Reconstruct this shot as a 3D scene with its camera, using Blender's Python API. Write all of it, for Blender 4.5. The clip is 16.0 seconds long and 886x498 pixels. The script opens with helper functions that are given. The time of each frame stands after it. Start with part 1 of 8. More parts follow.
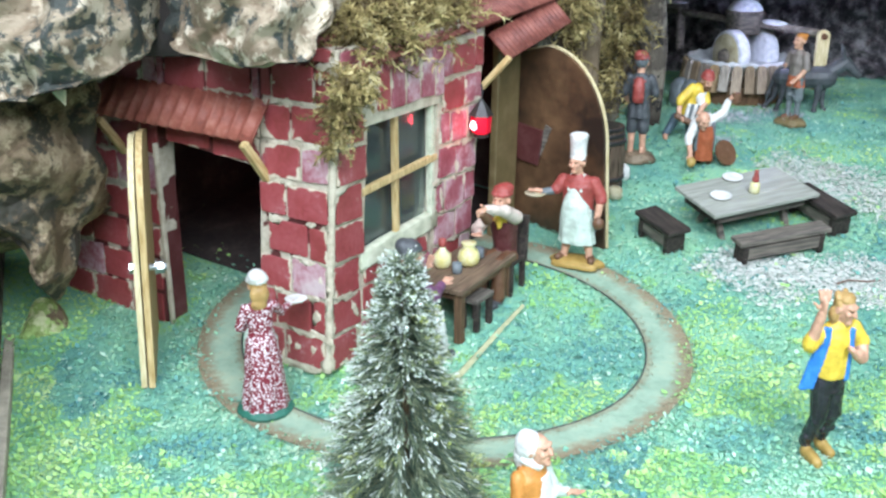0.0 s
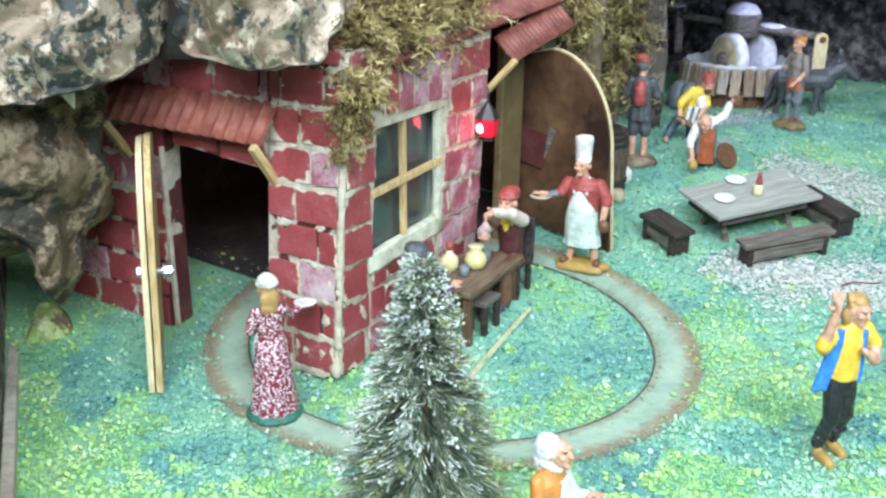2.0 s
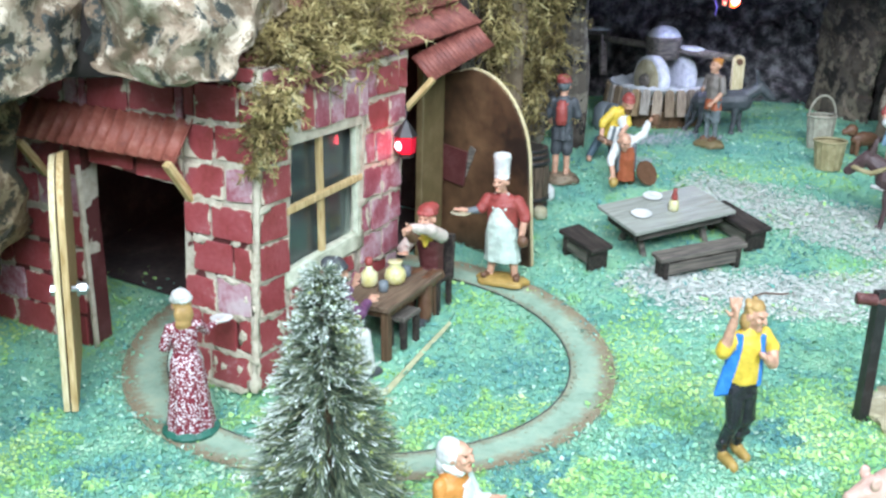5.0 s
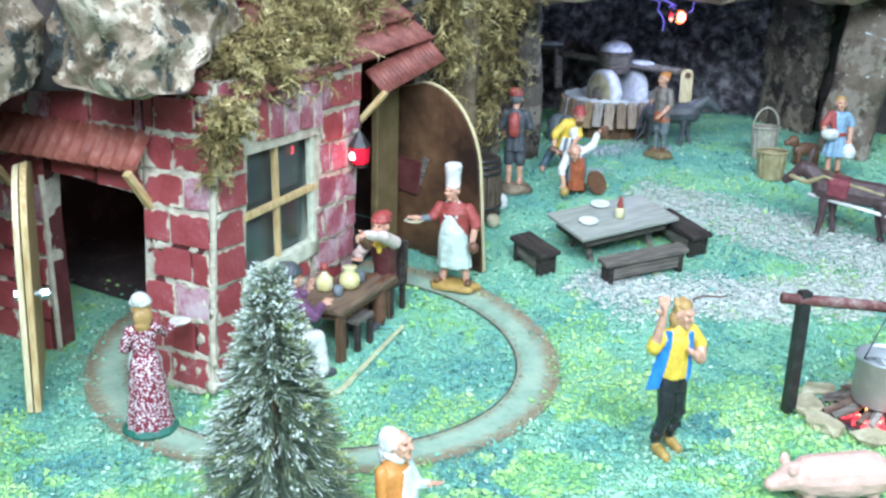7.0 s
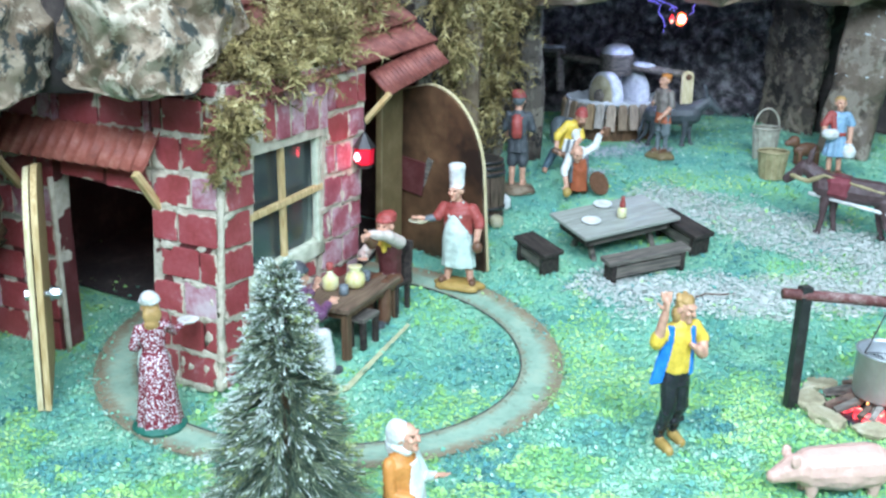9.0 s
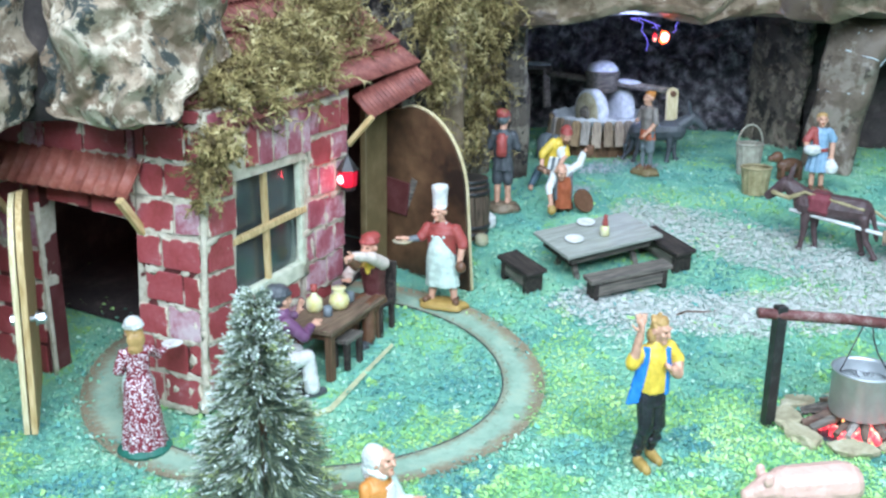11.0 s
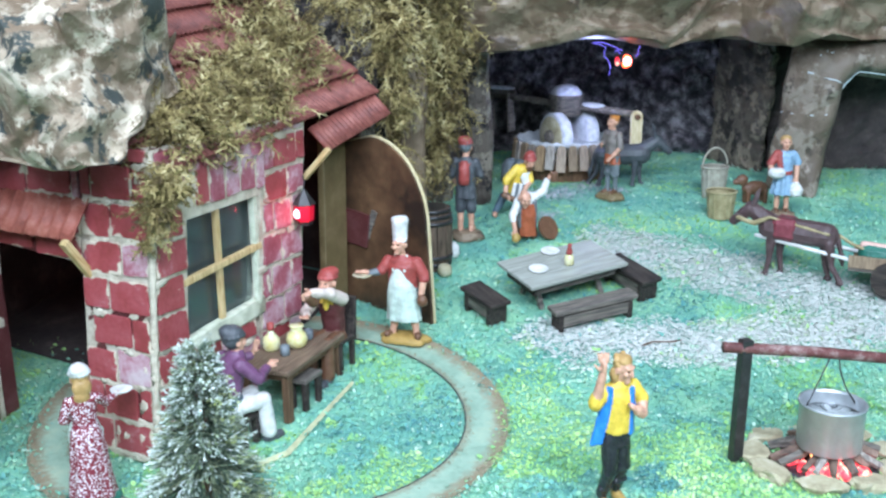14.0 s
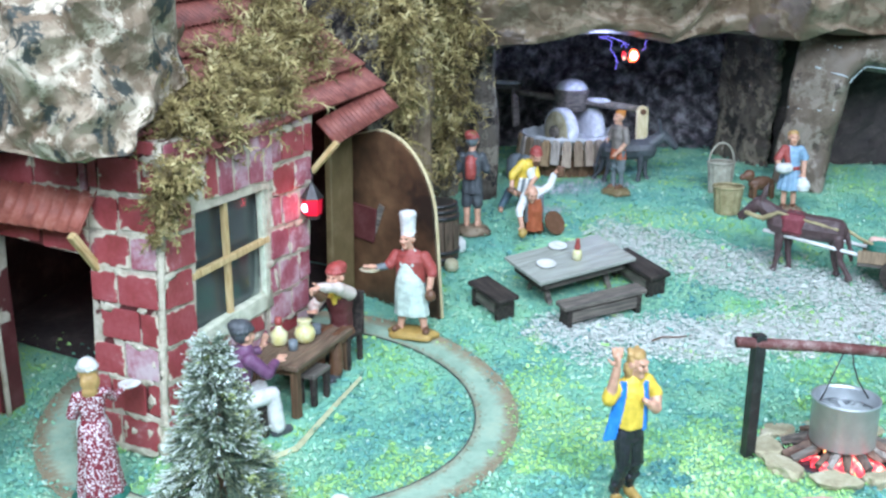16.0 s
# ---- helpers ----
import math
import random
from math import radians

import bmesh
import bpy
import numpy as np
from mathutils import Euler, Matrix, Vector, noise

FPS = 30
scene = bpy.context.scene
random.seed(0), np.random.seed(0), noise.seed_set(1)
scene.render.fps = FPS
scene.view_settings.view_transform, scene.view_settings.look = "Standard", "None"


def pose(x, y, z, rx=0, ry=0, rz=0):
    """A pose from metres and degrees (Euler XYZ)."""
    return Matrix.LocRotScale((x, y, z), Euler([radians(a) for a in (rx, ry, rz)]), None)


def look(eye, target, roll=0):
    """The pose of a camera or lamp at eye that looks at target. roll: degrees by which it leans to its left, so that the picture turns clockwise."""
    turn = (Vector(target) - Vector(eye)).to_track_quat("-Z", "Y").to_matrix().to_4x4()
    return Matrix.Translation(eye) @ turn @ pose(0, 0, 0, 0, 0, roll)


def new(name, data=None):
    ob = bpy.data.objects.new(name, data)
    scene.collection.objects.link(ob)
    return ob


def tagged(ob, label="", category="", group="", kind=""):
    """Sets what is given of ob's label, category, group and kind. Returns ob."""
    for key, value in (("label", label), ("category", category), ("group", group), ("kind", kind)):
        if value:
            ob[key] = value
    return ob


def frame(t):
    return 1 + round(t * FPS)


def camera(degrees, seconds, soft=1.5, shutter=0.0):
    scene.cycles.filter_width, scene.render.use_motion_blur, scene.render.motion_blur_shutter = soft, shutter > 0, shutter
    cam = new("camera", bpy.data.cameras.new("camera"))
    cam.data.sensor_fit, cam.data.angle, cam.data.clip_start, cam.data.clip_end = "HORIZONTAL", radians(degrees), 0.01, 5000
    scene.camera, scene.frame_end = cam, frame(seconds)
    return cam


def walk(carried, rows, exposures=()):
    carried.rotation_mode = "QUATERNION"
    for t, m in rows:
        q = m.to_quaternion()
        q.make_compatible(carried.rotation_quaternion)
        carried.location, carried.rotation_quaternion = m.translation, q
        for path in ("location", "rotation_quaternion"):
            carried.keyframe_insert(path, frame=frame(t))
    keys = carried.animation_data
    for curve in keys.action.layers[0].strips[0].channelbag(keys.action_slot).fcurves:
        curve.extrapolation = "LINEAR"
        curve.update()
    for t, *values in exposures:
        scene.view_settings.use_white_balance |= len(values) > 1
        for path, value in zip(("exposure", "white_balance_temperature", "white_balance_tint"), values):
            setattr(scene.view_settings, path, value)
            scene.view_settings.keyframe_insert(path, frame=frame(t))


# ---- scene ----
cam = camera(48.2, 16.0, soft=2.55)
METRES, EYE, TILT, LEAN, TURN = 0.22, 0.385, -20.0, 0.0, 0.0
ROWS = [
    (0.0, 0.0, 0.0, 0.0, 0.0, 0.0, -0.0),
    (0.5, -0.0339, 0.0154, -0.0048, -0.02, -0.02, 0.08),
    (1.0, -0.0413, 0.0318, 0.0018, -0.06, -0.1, 0.09),
    (1.5, -0.069, 0.0339, -0.0014, -0.18, -0.01, 0.14),
    (2.0, -0.0776, 0.009, -0.0012, -0.7, 0.2, 0.16),
    (2.5, -0.0974, 0.0138, -0.0061, -1.14, 0.44, 0.28),
    (3.0, -0.0744, 0.0118, -0.0066, -1.35, 0.61, 0.26),
    (3.5, -0.0474, 0.0126, -0.0165, -2.13, 1.09, 0.39),
    (4.0, -0.0196, 0.0099, -0.0283, -2.66, 1.34, 0.66),
    (4.5, 0.0131, -0.0079, -0.0392, -3.11, 1.56, 0.79),
    (7.0, 0.1198, -0.2301, -0.0886, -5.17, 2.46, 1.2),
    (7.5, 0.126, -0.2341, -0.096, -5.14, 2.75, 1.34),
    (8.0, 0.1049, -0.2462, -0.1161, -5.13, 2.82, 1.39),
    (10.5, 0.1394, -0.3176, -0.0939, -4.91, 3.09, 1.84),
    (11.0, 0.1733, -0.3357, -0.0768, -5.07, 3.38, 1.97),
    (11.5, 0.1982, -0.3287, -0.0636, -5.14, 3.55, 2.08),
    (12.0, 0.2311, -0.3105, -0.0215, -5.42, 3.81, 2.31),
    (12.5, 0.2735, -0.2684, -0.0042, -5.68, 3.99, 2.47),
    (13.0, 0.2931, -0.2557, 0.0014, -5.96, 4.08, 2.65),
    (13.5, 0.2826, -0.2475, 0.0085, -6.33, 4.16, 2.86),
    (14.0, 0.2453, -0.249, 0.0068, -6.53, 4.23, 2.97),
    (14.5, 0.2309, -0.2356, -0.0096, -6.59, 4.15, 2.99),
    (15.0, 0.2301, -0.2212, 0.0045, -6.47, 4.11, 3.0),
    (15.5, 0.2239, -0.2103, 0.0006, -6.54, 4.06, 3.01),
    (16.0, 0.1976, -0.2118, -0.0008, -6.7, 4.06, 2.91),
]
walk(cam, [(t, pose(0, 0, EYE, TILT, LEAN, TURN) @ pose(METRES * x, METRES * y, METRES * z, 90 + pitch, roll, yaw)) for t, x, y, z, yaw, pitch, roll in ROWS],
     exposures=[(0.0, -0.12, 6270, 17), (4.5, -0.13, 6210, 17), (7.2, -0.1, 5740, 14), (8.2, -0.14, 5620, 11), (10.5, -0.18, 5720, 13), (16.0, -0.18, 5730, 17)])

# ---- world, lamps ----
world = bpy.data.worlds.new("world")
scene.world = world
world.use_nodes = True
world.node_tree.nodes["Background"].inputs[0].default_value = (0.7, 0.84, 1.0, 1)
world.node_tree.nodes["Background"].inputs[1].default_value = 0.44


def area_lamp(name, eye, target, size, watts, color):
    data = bpy.data.lights.new(name, "AREA")
    data.shape, data.size, data.size_y, data.energy, data.color = "RECTANGLE", size[0], size[1], watts, color
    ob = new(name, data)
    ob.matrix_world = look(eye, target)
    return ob


def point_lamp(name, place, watts, color, radius=0.006):
    data = bpy.data.lights.new(name, "POINT")
    data.energy, data.color, data.shadow_soft_size = watts, color, radius
    ob = new(name, data)
    ob.location = place
    return ob


# the hall's cold white ceiling strips over the visitors' side of the display
area_lamp("ceiling_strip_near", (0.08, -0.6, 1.22), (0.14, 0.85, 0.05), (1.9, 0.7), 88.0, (0.81, 0.94, 1.0))
area_lamp("ceiling_strip_over", (0.05, 0.55, 1.5), (0.12, 0.9, 0.0), (1.4, 0.3), 13.0, (0.83, 0.95, 1.0))


# ---- materials ----
def nodes_of(m):
    m.use_nodes = True
    return m.node_tree.nodes, m.node_tree.links


def stuff_mat(name, stops, scale=60.0, rough=0.7, bump=0.3, fine=6.0, metal=0.0, detail=5.0, spec=0.5, per_object=0.0, distort=0.0):
    """A mottled material: colour stops along a two-scale noise, with grain in the relief."""
    m = bpy.data.materials.new(name)
    n, l = nodes_of(m)
    b = n["Principled BSDF"]
    b.inputs["Roughness"].default_value = rough
    b.inputs["Metallic"].default_value = metal
    b.inputs["Specular IOR Level"].default_value = spec
    geo = n.new("ShaderNodeNewGeometry")
    big = n.new("ShaderNodeTexNoise")
    big.inputs["Scale"].default_value, big.inputs["Detail"].default_value, big.inputs["Distortion"].default_value = scale, detail, distort
    small = n.new("ShaderNodeTexNoise")
    small.inputs["Scale"].default_value, small.inputs["Detail"].default_value = scale * fine, 3.0
    mix = n.new("ShaderNodeMath")
    mix.operation = "MULTIPLY_ADD"
    mix.inputs[1].default_value = 0.3
    for t in (big, small):
        l.new(geo.outputs["Position"], t.inputs["Vector"])
    sub = n.new("ShaderNodeMath")
    sub.operation = "MULTIPLY_ADD"
    sub.inputs[1].default_value, sub.inputs[2].default_value = 0.8, -0.05
    l.new(big.outputs["Fac"], sub.inputs[0])
    l.new(small.outputs["Fac"], mix.inputs[0])
    l.new(sub.outputs[0], mix.inputs[2])
    fac = mix.outputs[0]
    if per_object:
        info = n.new("ShaderNodeObjectInfo")
        add = n.new("ShaderNodeMath")
        add.operation = "MULTIPLY_ADD"
        add.inputs[1].default_value = per_object
        cen = n.new("ShaderNodeMath")
        cen.operation = "SUBTRACT"
        cen.inputs[1].default_value = 0.5
        l.new(info.outputs["Random"], cen.inputs[0])
        l.new(cen.outputs[0], add.inputs[0])
        l.new(fac, add.inputs[2])
        fac = add.outputs[0]
    ramp = n.new("ShaderNodeValToRGB")
    while len(ramp.color_ramp.elements) < len(stops):
        ramp.color_ramp.elements.new(0.5)
    for e, (p, c) in zip(ramp.color_ramp.elements, stops):
        e.position, e.color = p, (*c, 1)
    l.new(fac, ramp.inputs["Fac"])
    l.new(ramp.outputs["Color"], b.inputs["Base Color"])
    if bump:
        bn = n.new("ShaderNodeBump")
        bn.inputs["Strength"].default_value, bn.inputs["Distance"].default_value = bump, 0.002
        l.new(small.outputs["Fac"], bn.inputs["Height"])
        l.new(bn.outputs["Normal"], b.inputs["Normal"])
    return m


def plain(name, c, scale=150.0, rough=0.5, vary=0.25, bump=0.15, metal=0.0, spec=0.5):
    """Painted surface of one colour with light wear."""
    lo = tuple(x * (1 - vary) for x in c)
    hi = tuple(min(1, x * (1 + vary) + 0.02) for x in c)
    return stuff_mat(name, [(0.3, lo), (0.5, c), (0.72, hi)], scale, rough, bump, metal=metal, spec=spec)


def wood_mat(name, dark, light, scale=40.0, rough=0.7, axis=2, vary=0.0):
    """Wood with grain drawn out along one local axis."""
    m = bpy.data.materials.new(name)
    n, l = nodes_of(m)
    b = n["Principled BSDF"]
    b.inputs["Roughness"].default_value = rough
    b.inputs["Specular IOR Level"].default_value = 0.3
    tc = n.new("ShaderNodeTexCoord")
    mp = n.new("ShaderNodeMapping")
    s = [scale * 8] * 3
    s[axis] = scale
    mp.inputs["Scale"].default_value = s
    nz = n.new("ShaderNodeTexNoise")
    nz.inputs["Scale"].default_value, nz.inputs["Detail"].default_value = 1.0, 6.0
    ramp = n.new("ShaderNodeValToRGB")
    e = ramp.color_ramp.elements
    e[0].position, e[0].color = 0.3, (*dark, 1)
    e[1].position, e[1].color = 0.68, (*light, 1)
    l.new(tc.outputs["Object"], mp.inputs["Vector"])
    l.new(mp.outputs["Vector"], nz.inputs["Vector"])
    l.new(nz.outputs["Fac"], ramp.inputs["Fac"])
    col = ramp.outputs["Color"]
    if vary:
        # each piece keeps its own tone, from warm to weathered grey
        info, hsv, sat, val = n.new("ShaderNodeObjectInfo"), n.new("ShaderNodeHueSaturation"), n.new("ShaderNodeMapRange"), n.new("ShaderNodeMath")
        sat.inputs["To Min"].default_value, sat.inputs["To Max"].default_value = 1 - vary, 1.1
        l.new(info.outputs["Random"], sat.inputs["Value"])
        l.new(sat.outputs["Result"], hsv.inputs["Saturation"])
        val.operation = "PINGPONG"
        val.inputs[1].default_value = 0.17
        l.new(info.outputs["Random"], val.inputs[0])
        lift = n.new("ShaderNodeMapRange")
        lift.inputs["From Max"].default_value = 0.17
        lift.inputs["To Min"].default_value, lift.inputs["To Max"].default_value = 0.7, 1.35
        l.new(val.outputs[0], lift.inputs["Value"])
        l.new(lift.outputs["Result"], hsv.inputs["Value"])
        l.new(col, hsv.inputs["Color"])
        col = hsv.outputs["Color"]
    l.new(col, b.inputs["Base Color"])
    bn = n.new("ShaderNodeBump")
    bn.inputs["Strength"].default_value, bn.inputs["Distance"].default_value = 0.35, 0.001
    l.new(nz.outputs["Fac"], bn.inputs["Height"])
    l.new(bn.outputs["Normal"], b.inputs["Normal"])
    return m


def glow_mat(name, color, strength):
    m = bpy.data.materials.new(name)
    n, l = nodes_of(m)
    b = n["Principled BSDF"]
    b.inputs["Base Color"].default_value = (*color, 1)
    b.inputs["Emission Color"].default_value = (*color, 1)
    b.inputs["Emission Strength"].default_value = strength
    return m


def flake_mat(name, stops, patch, scale=9.0, rough=0.75, spread=1.0, tufts=11.0, fleck=None):
    """Loose scatter: each flake takes its own shade, and broad patches shift the mixture."""
    m = bpy.data.materials.new(name)
    n, l = nodes_of(m)
    b = n["Principled BSDF"]
    b.inputs["Roughness"].default_value = rough
    b.inputs["Specular IOR Level"].default_value = 0.35
    geo = n.new("ShaderNodeNewGeometry")
    nz = n.new("ShaderNodeTexNoise")
    nz.inputs["Scale"].default_value, nz.inputs["Detail"].default_value = scale, 3.0
    l.new(geo.outputs["Position"], nz.inputs["Vector"])
    tuft = n.new("ShaderNodeTexNoise")
    tuft.inputs["Scale"].default_value, tuft.inputs["Detail"].default_value = scale * tufts, 3.0
    l.new(geo.outputs["Position"], tuft.inputs["Vector"])
    both = n.new("ShaderNodeMath")
    both.operation = "MULTIPLY_ADD"
    both.inputs[1].default_value = 0.45
    l.new(tuft.outputs["Fac"], both.inputs[0])
    l.new(nz.outputs["Fac"], both.inputs[2])
    a = n.new("ShaderNodeMath")
    a.operation = "SUBTRACT"
    a.inputs[1].default_value = 0.725
    l.new(both.outputs[0], a.inputs[0])
    c = n.new("ShaderNodeMath")
    c.operation = "MULTIPLY_ADD"
    c.inputs[1].default_value = patch
    l.new(a.outputs[0], c.inputs[0])
    d = n.new("ShaderNodeMath")
    d.operation = "MULTIPLY_ADD"
    d.inputs[1].default_value, d.inputs[2].default_value = spread, 0.5 - 0.5 * spread
    l.new(geo.outputs["Random Per Island"], d.inputs[0])
    l.new(d.outputs[0], c.inputs[2])
    ramp = n.new("ShaderNodeValToRGB")
    while len(ramp.color_ramp.elements) < len(stops):
        ramp.color_ramp.elements.new(0.5)
    for e, (p, col) in zip(ramp.color_ramp.elements, stops):
        e.position, e.color = p, (*col, 1)
    l.new(c.outputs[0], ramp.inputs["Fac"])
    col = ramp.outputs["Color"]
    if fleck:
        # every so many flakes a pale one
        wrap = n.new("ShaderNodeMath")
        wrap.operation = "MULTIPLY"
        wrap.inputs[1].default_value = 37.0
        fr = n.new("ShaderNodeMath")
        fr.operation = "FRACT"
        gt = n.new("ShaderNodeMath")
        gt.operation = "LESS_THAN"
        gt.inputs[1].default_value = fleck[1]
        mx = n.new("ShaderNodeMix")
        mx.data_type = "RGBA"
        mx.inputs["B"].default_value = (*fleck[0], 1)
        l.new(geo.outputs["Random Per Island"], wrap.inputs[0])
        l.new(wrap.outputs[0], fr.inputs[0])
        l.new(fr.outputs[0], gt.inputs[0])
        l.new(gt.outputs[0], mx.inputs["Factor"])
        l.new(col, mx.inputs["A"])
        col = mx.outputs["Result"]
    l.new(col, b.inputs["Base Color"])
    return m


def rock_mat(name, under, top, dark, cream, scale=18.0, dark_share=0.54, rough=0.55):
    """Crumpled paper painted in blotches: two base tones, hard dark blotches, spattered cream."""
    m = bpy.data.materials.new(name)
    n, l = nodes_of(m)
    b = n["Principled BSDF"]
    b.inputs["Roughness"].default_value = rough
    b.inputs["Specular IOR Level"].default_value = 0.3
    geo = n.new("ShaderNodeNewGeometry")

    def field(s, shift, detail, ruggedness):
        mp = n.new("ShaderNodeMapping")
        mp.inputs["Location"].default_value = (shift, shift * 0.7, shift * 1.3)
        t = n.new("ShaderNodeTexNoise")
        t.inputs["Scale"].default_value, t.inputs["Detail"].default_value, t.inputs["Roughness"].default_value = s, detail, ruggedness
        l.new(geo.outputs["Position"], mp.inputs["Vector"])
        l.new(mp.outputs["Vector"], t.inputs["Vector"])
        return t.outputs["Fac"]

    def mask(f, lo, hi):
        r = n.new("ShaderNodeMapRange")
        r.inputs["From Min"].default_value, r.inputs["From Max"].default_value = lo, hi
        l.new(f, r.inputs["Value"])
        return r.outputs["Result"]

    def mixed(a, c, f):
        x = n.new("ShaderNodeMix")
        x.data_type = "RGBA"
        l.new(f, x.inputs["Factor"])
        for sock, val in ((x.inputs["A"], a), (x.inputs["B"], c)):
            if isinstance(val, tuple):
                sock.default_value = (*val, 1)
            else:
                l.new(val, sock)
        return x.outputs["Result"]

    tone = mixed(under, top, mask(field(scale * 0.9, 0.3, 10, 0.66), 0.45, 0.55))
    tone = mixed(tone, cream, mask(field(scale * 1.45, 1.7, 13, 0.74), 0.515, 0.54))
    tone = mixed(tone, dark, mask(field(scale * 0.85, 3.1, 13, 0.72), dark_share, dark_share + 0.02))
    tone = mixed(tone, under, mask(field(scale * 3.4, 4.4, 10, 0.7), 0.575, 0.6))
    l.new(tone, b.inputs["Base Color"])
    bn = n.new("ShaderNodeBump")
    bn.inputs["Strength"].default_value, bn.inputs["Distance"].default_value = 0.8, 0.003
    l.new(field(scale * 4, 2.0, 6, 0.6), bn.inputs["Height"])
    l.new(bn.outputs["Normal"], b.inputs["Normal"])
    return m


BRICK = stuff_mat("painted_brick", [(0.26, (0.21, 0.034, 0.03)), (0.47, (0.295, 0.053, 0.056)), (0.62, (0.34, 0.078, 0.084)), (0.76, (0.47, 0.25, 0.26))], 45, 0.55, 0.35, per_object=0.07)
BRICK_DUSTY = stuff_mat("dusty_brick", [(0.28, (0.24, 0.05, 0.065)), (0.45, (0.33, 0.1, 0.125)), (0.57, (0.46, 0.27, 0.3)), (0.7, (0.54, 0.42, 0.43))], 40, 0.65, 0.35, per_object=0.15)
MORTAR = stuff_mat("mortar", [(0.3, (0.42, 0.35, 0.25)), (0.5, (0.58, 0.51, 0.39)), (0.7, (0.7, 0.64, 0.51))], 120, 0.95, 0.9)


def splashed(m, color, bare):
    """Mortar splashed raggedly over the rims of each brick."""
    n, l = nodes_of(m)
    b, ramp = n["Principled BSDF"], next(x for x in n if x.type == "VALTORGB")
    tc, sep, geo = n.new("ShaderNodeTexCoord"), n.new("ShaderNodeSeparateXYZ"), n.new("ShaderNodeNewGeometry")
    l.new(tc.outputs["Object"], sep.inputs["Vector"])
    far = []
    for axis in ("X", "Z"):
        a = n.new("ShaderNodeMath")
        a.operation = "ABSOLUTE"
        l.new(sep.outputs[axis], a.inputs[0])
        far.append(a.outputs[0])
    top = n.new("ShaderNodeMath")
    top.operation = "MAXIMUM"
    l.new(far[0], top.inputs[0])
    l.new(far[1], top.inputs[1])
    nz = n.new("ShaderNodeTexNoise")
    nz.inputs["Scale"].default_value, nz.inputs["Detail"].default_value, nz.inputs["Roughness"].default_value = 70.0, 7.0, 0.65
    l.new(geo.outputs["Position"], nz.inputs["Vector"])
    add = n.new("ShaderNodeMath")
    add.operation = "MULTIPLY_ADD"
    add.inputs[1].default_value = 0.75
    l.new(nz.outputs["Fac"], add.inputs[0])
    l.new(top.outputs[0], add.inputs[2])
    wide = n.new("ShaderNodeTexNoise")
    wide.inputs["Scale"].default_value, wide.inputs["Detail"].default_value = 26.0, 2.0
    l.new(geo.outputs["Position"], wide.inputs["Vector"])
    more = n.new("ShaderNodeMath")
    more.operation = "MULTIPLY_ADD"
    more.inputs[1].default_value = 0.55
    l.new(wide.outputs["Fac"], more.inputs[0])
    l.new(add.outputs[0], more.inputs[2])
    mr = n.new("ShaderNodeMapRange")
    mr.inputs["From Min"].default_value, mr.inputs["From Max"].default_value = bare, bare + 0.03
    l.new(more.outputs[0], mr.inputs["Value"])
    mx = n.new("ShaderNodeMix")
    mx.data_type = "RGBA"
    l.new(mr.outputs["Result"], mx.inputs["Factor"])
    l.new(ramp.outputs["Color"], mx.inputs["A"])
    mx.inputs["B"].default_value = (*color, 1)
    l.new(mx.outputs["Result"], b.inputs["Base Color"])


splashed(BRICK, (0.6, 0.52, 0.4), 1.165)
splashed(BRICK_DUSTY, (0.6, 0.52, 0.42), 1.19)


def joint_mat():
    """Joints: dark red cracks, filled with pale mortar in stretches."""
    m = stuff_mat("patchy_mortar", [(0.3, (0.38, 0.32, 0.23)), (0.5, (0.51, 0.45, 0.35)), (0.7, (0.62, 0.56, 0.45))], 120, 0.95, 0.9)
    n, l = nodes_of(m)
    b, ramp, geo = n["Principled BSDF"], next(x for x in n if x.type == "VALTORGB"), next(x for x in n if x.type == "NEW_GEOMETRY")
    wide, fine = n.new("ShaderNodeTexNoise"), n.new("ShaderNodeTexNoise")
    wide.inputs["Scale"].default_value, wide.inputs["Detail"].default_value = 26.0, 2.0
    fine.inputs["Scale"].default_value, fine.inputs["Detail"].default_value = 70.0, 7.0
    both = n.new("ShaderNodeMath")
    both.operation = "MULTIPLY_ADD"
    both.inputs[1].default_value = 0.6
    for t in (wide, fine):
        l.new(geo.outputs["Position"], t.inputs["Vector"])
    l.new(fine.outputs["Fac"], both.inputs[0])
    l.new(wide.outputs["Fac"], both.inputs[2])
    mr = n.new("ShaderNodeMapRange")
    mr.inputs["From Min"].default_value, mr.inputs["From Max"].default_value = 0.725, 0.765
    l.new(both.outputs[0], mr.inputs["Value"])
    mx = n.new("ShaderNodeMix")
    mx.data_type = "RGBA"
    mx.inputs["A"].default_value = (0.1, 0.022, 0.02, 1)
    l.new(mr.outputs["Result"], mx.inputs["Factor"])
    l.new(ramp.outputs["Color"], mx.inputs["B"])
    l.new(mx.outputs["Result"], b.inputs["Base Color"])
    return m


JOINT = joint_mat()
PLASTER_SILL = stuff_mat("pale_plaster", [(0.3, (0.4, 0.42, 0.3)), (0.5, (0.58, 0.6, 0.45)), (0.7, (0.7, 0.7, 0.56))], 110, 0.9, 0.7)
TERRACOTTA = stuff_mat("terracotta_card", [(0.3, (0.2, 0.055, 0.036)), (0.5, (0.33, 0.098, 0.066)), (0.72, (0.45, 0.19, 0.14))], 60, 0.6, 0.3)
ROOF_RED = stuff_mat("dark_red_roof_card", [(0.3, (0.1, 0.026, 0.02)), (0.5, (0.2, 0.055, 0.04)), (0.72, (0.31, 0.11, 0.08))], 60, 0.6, 0.3)
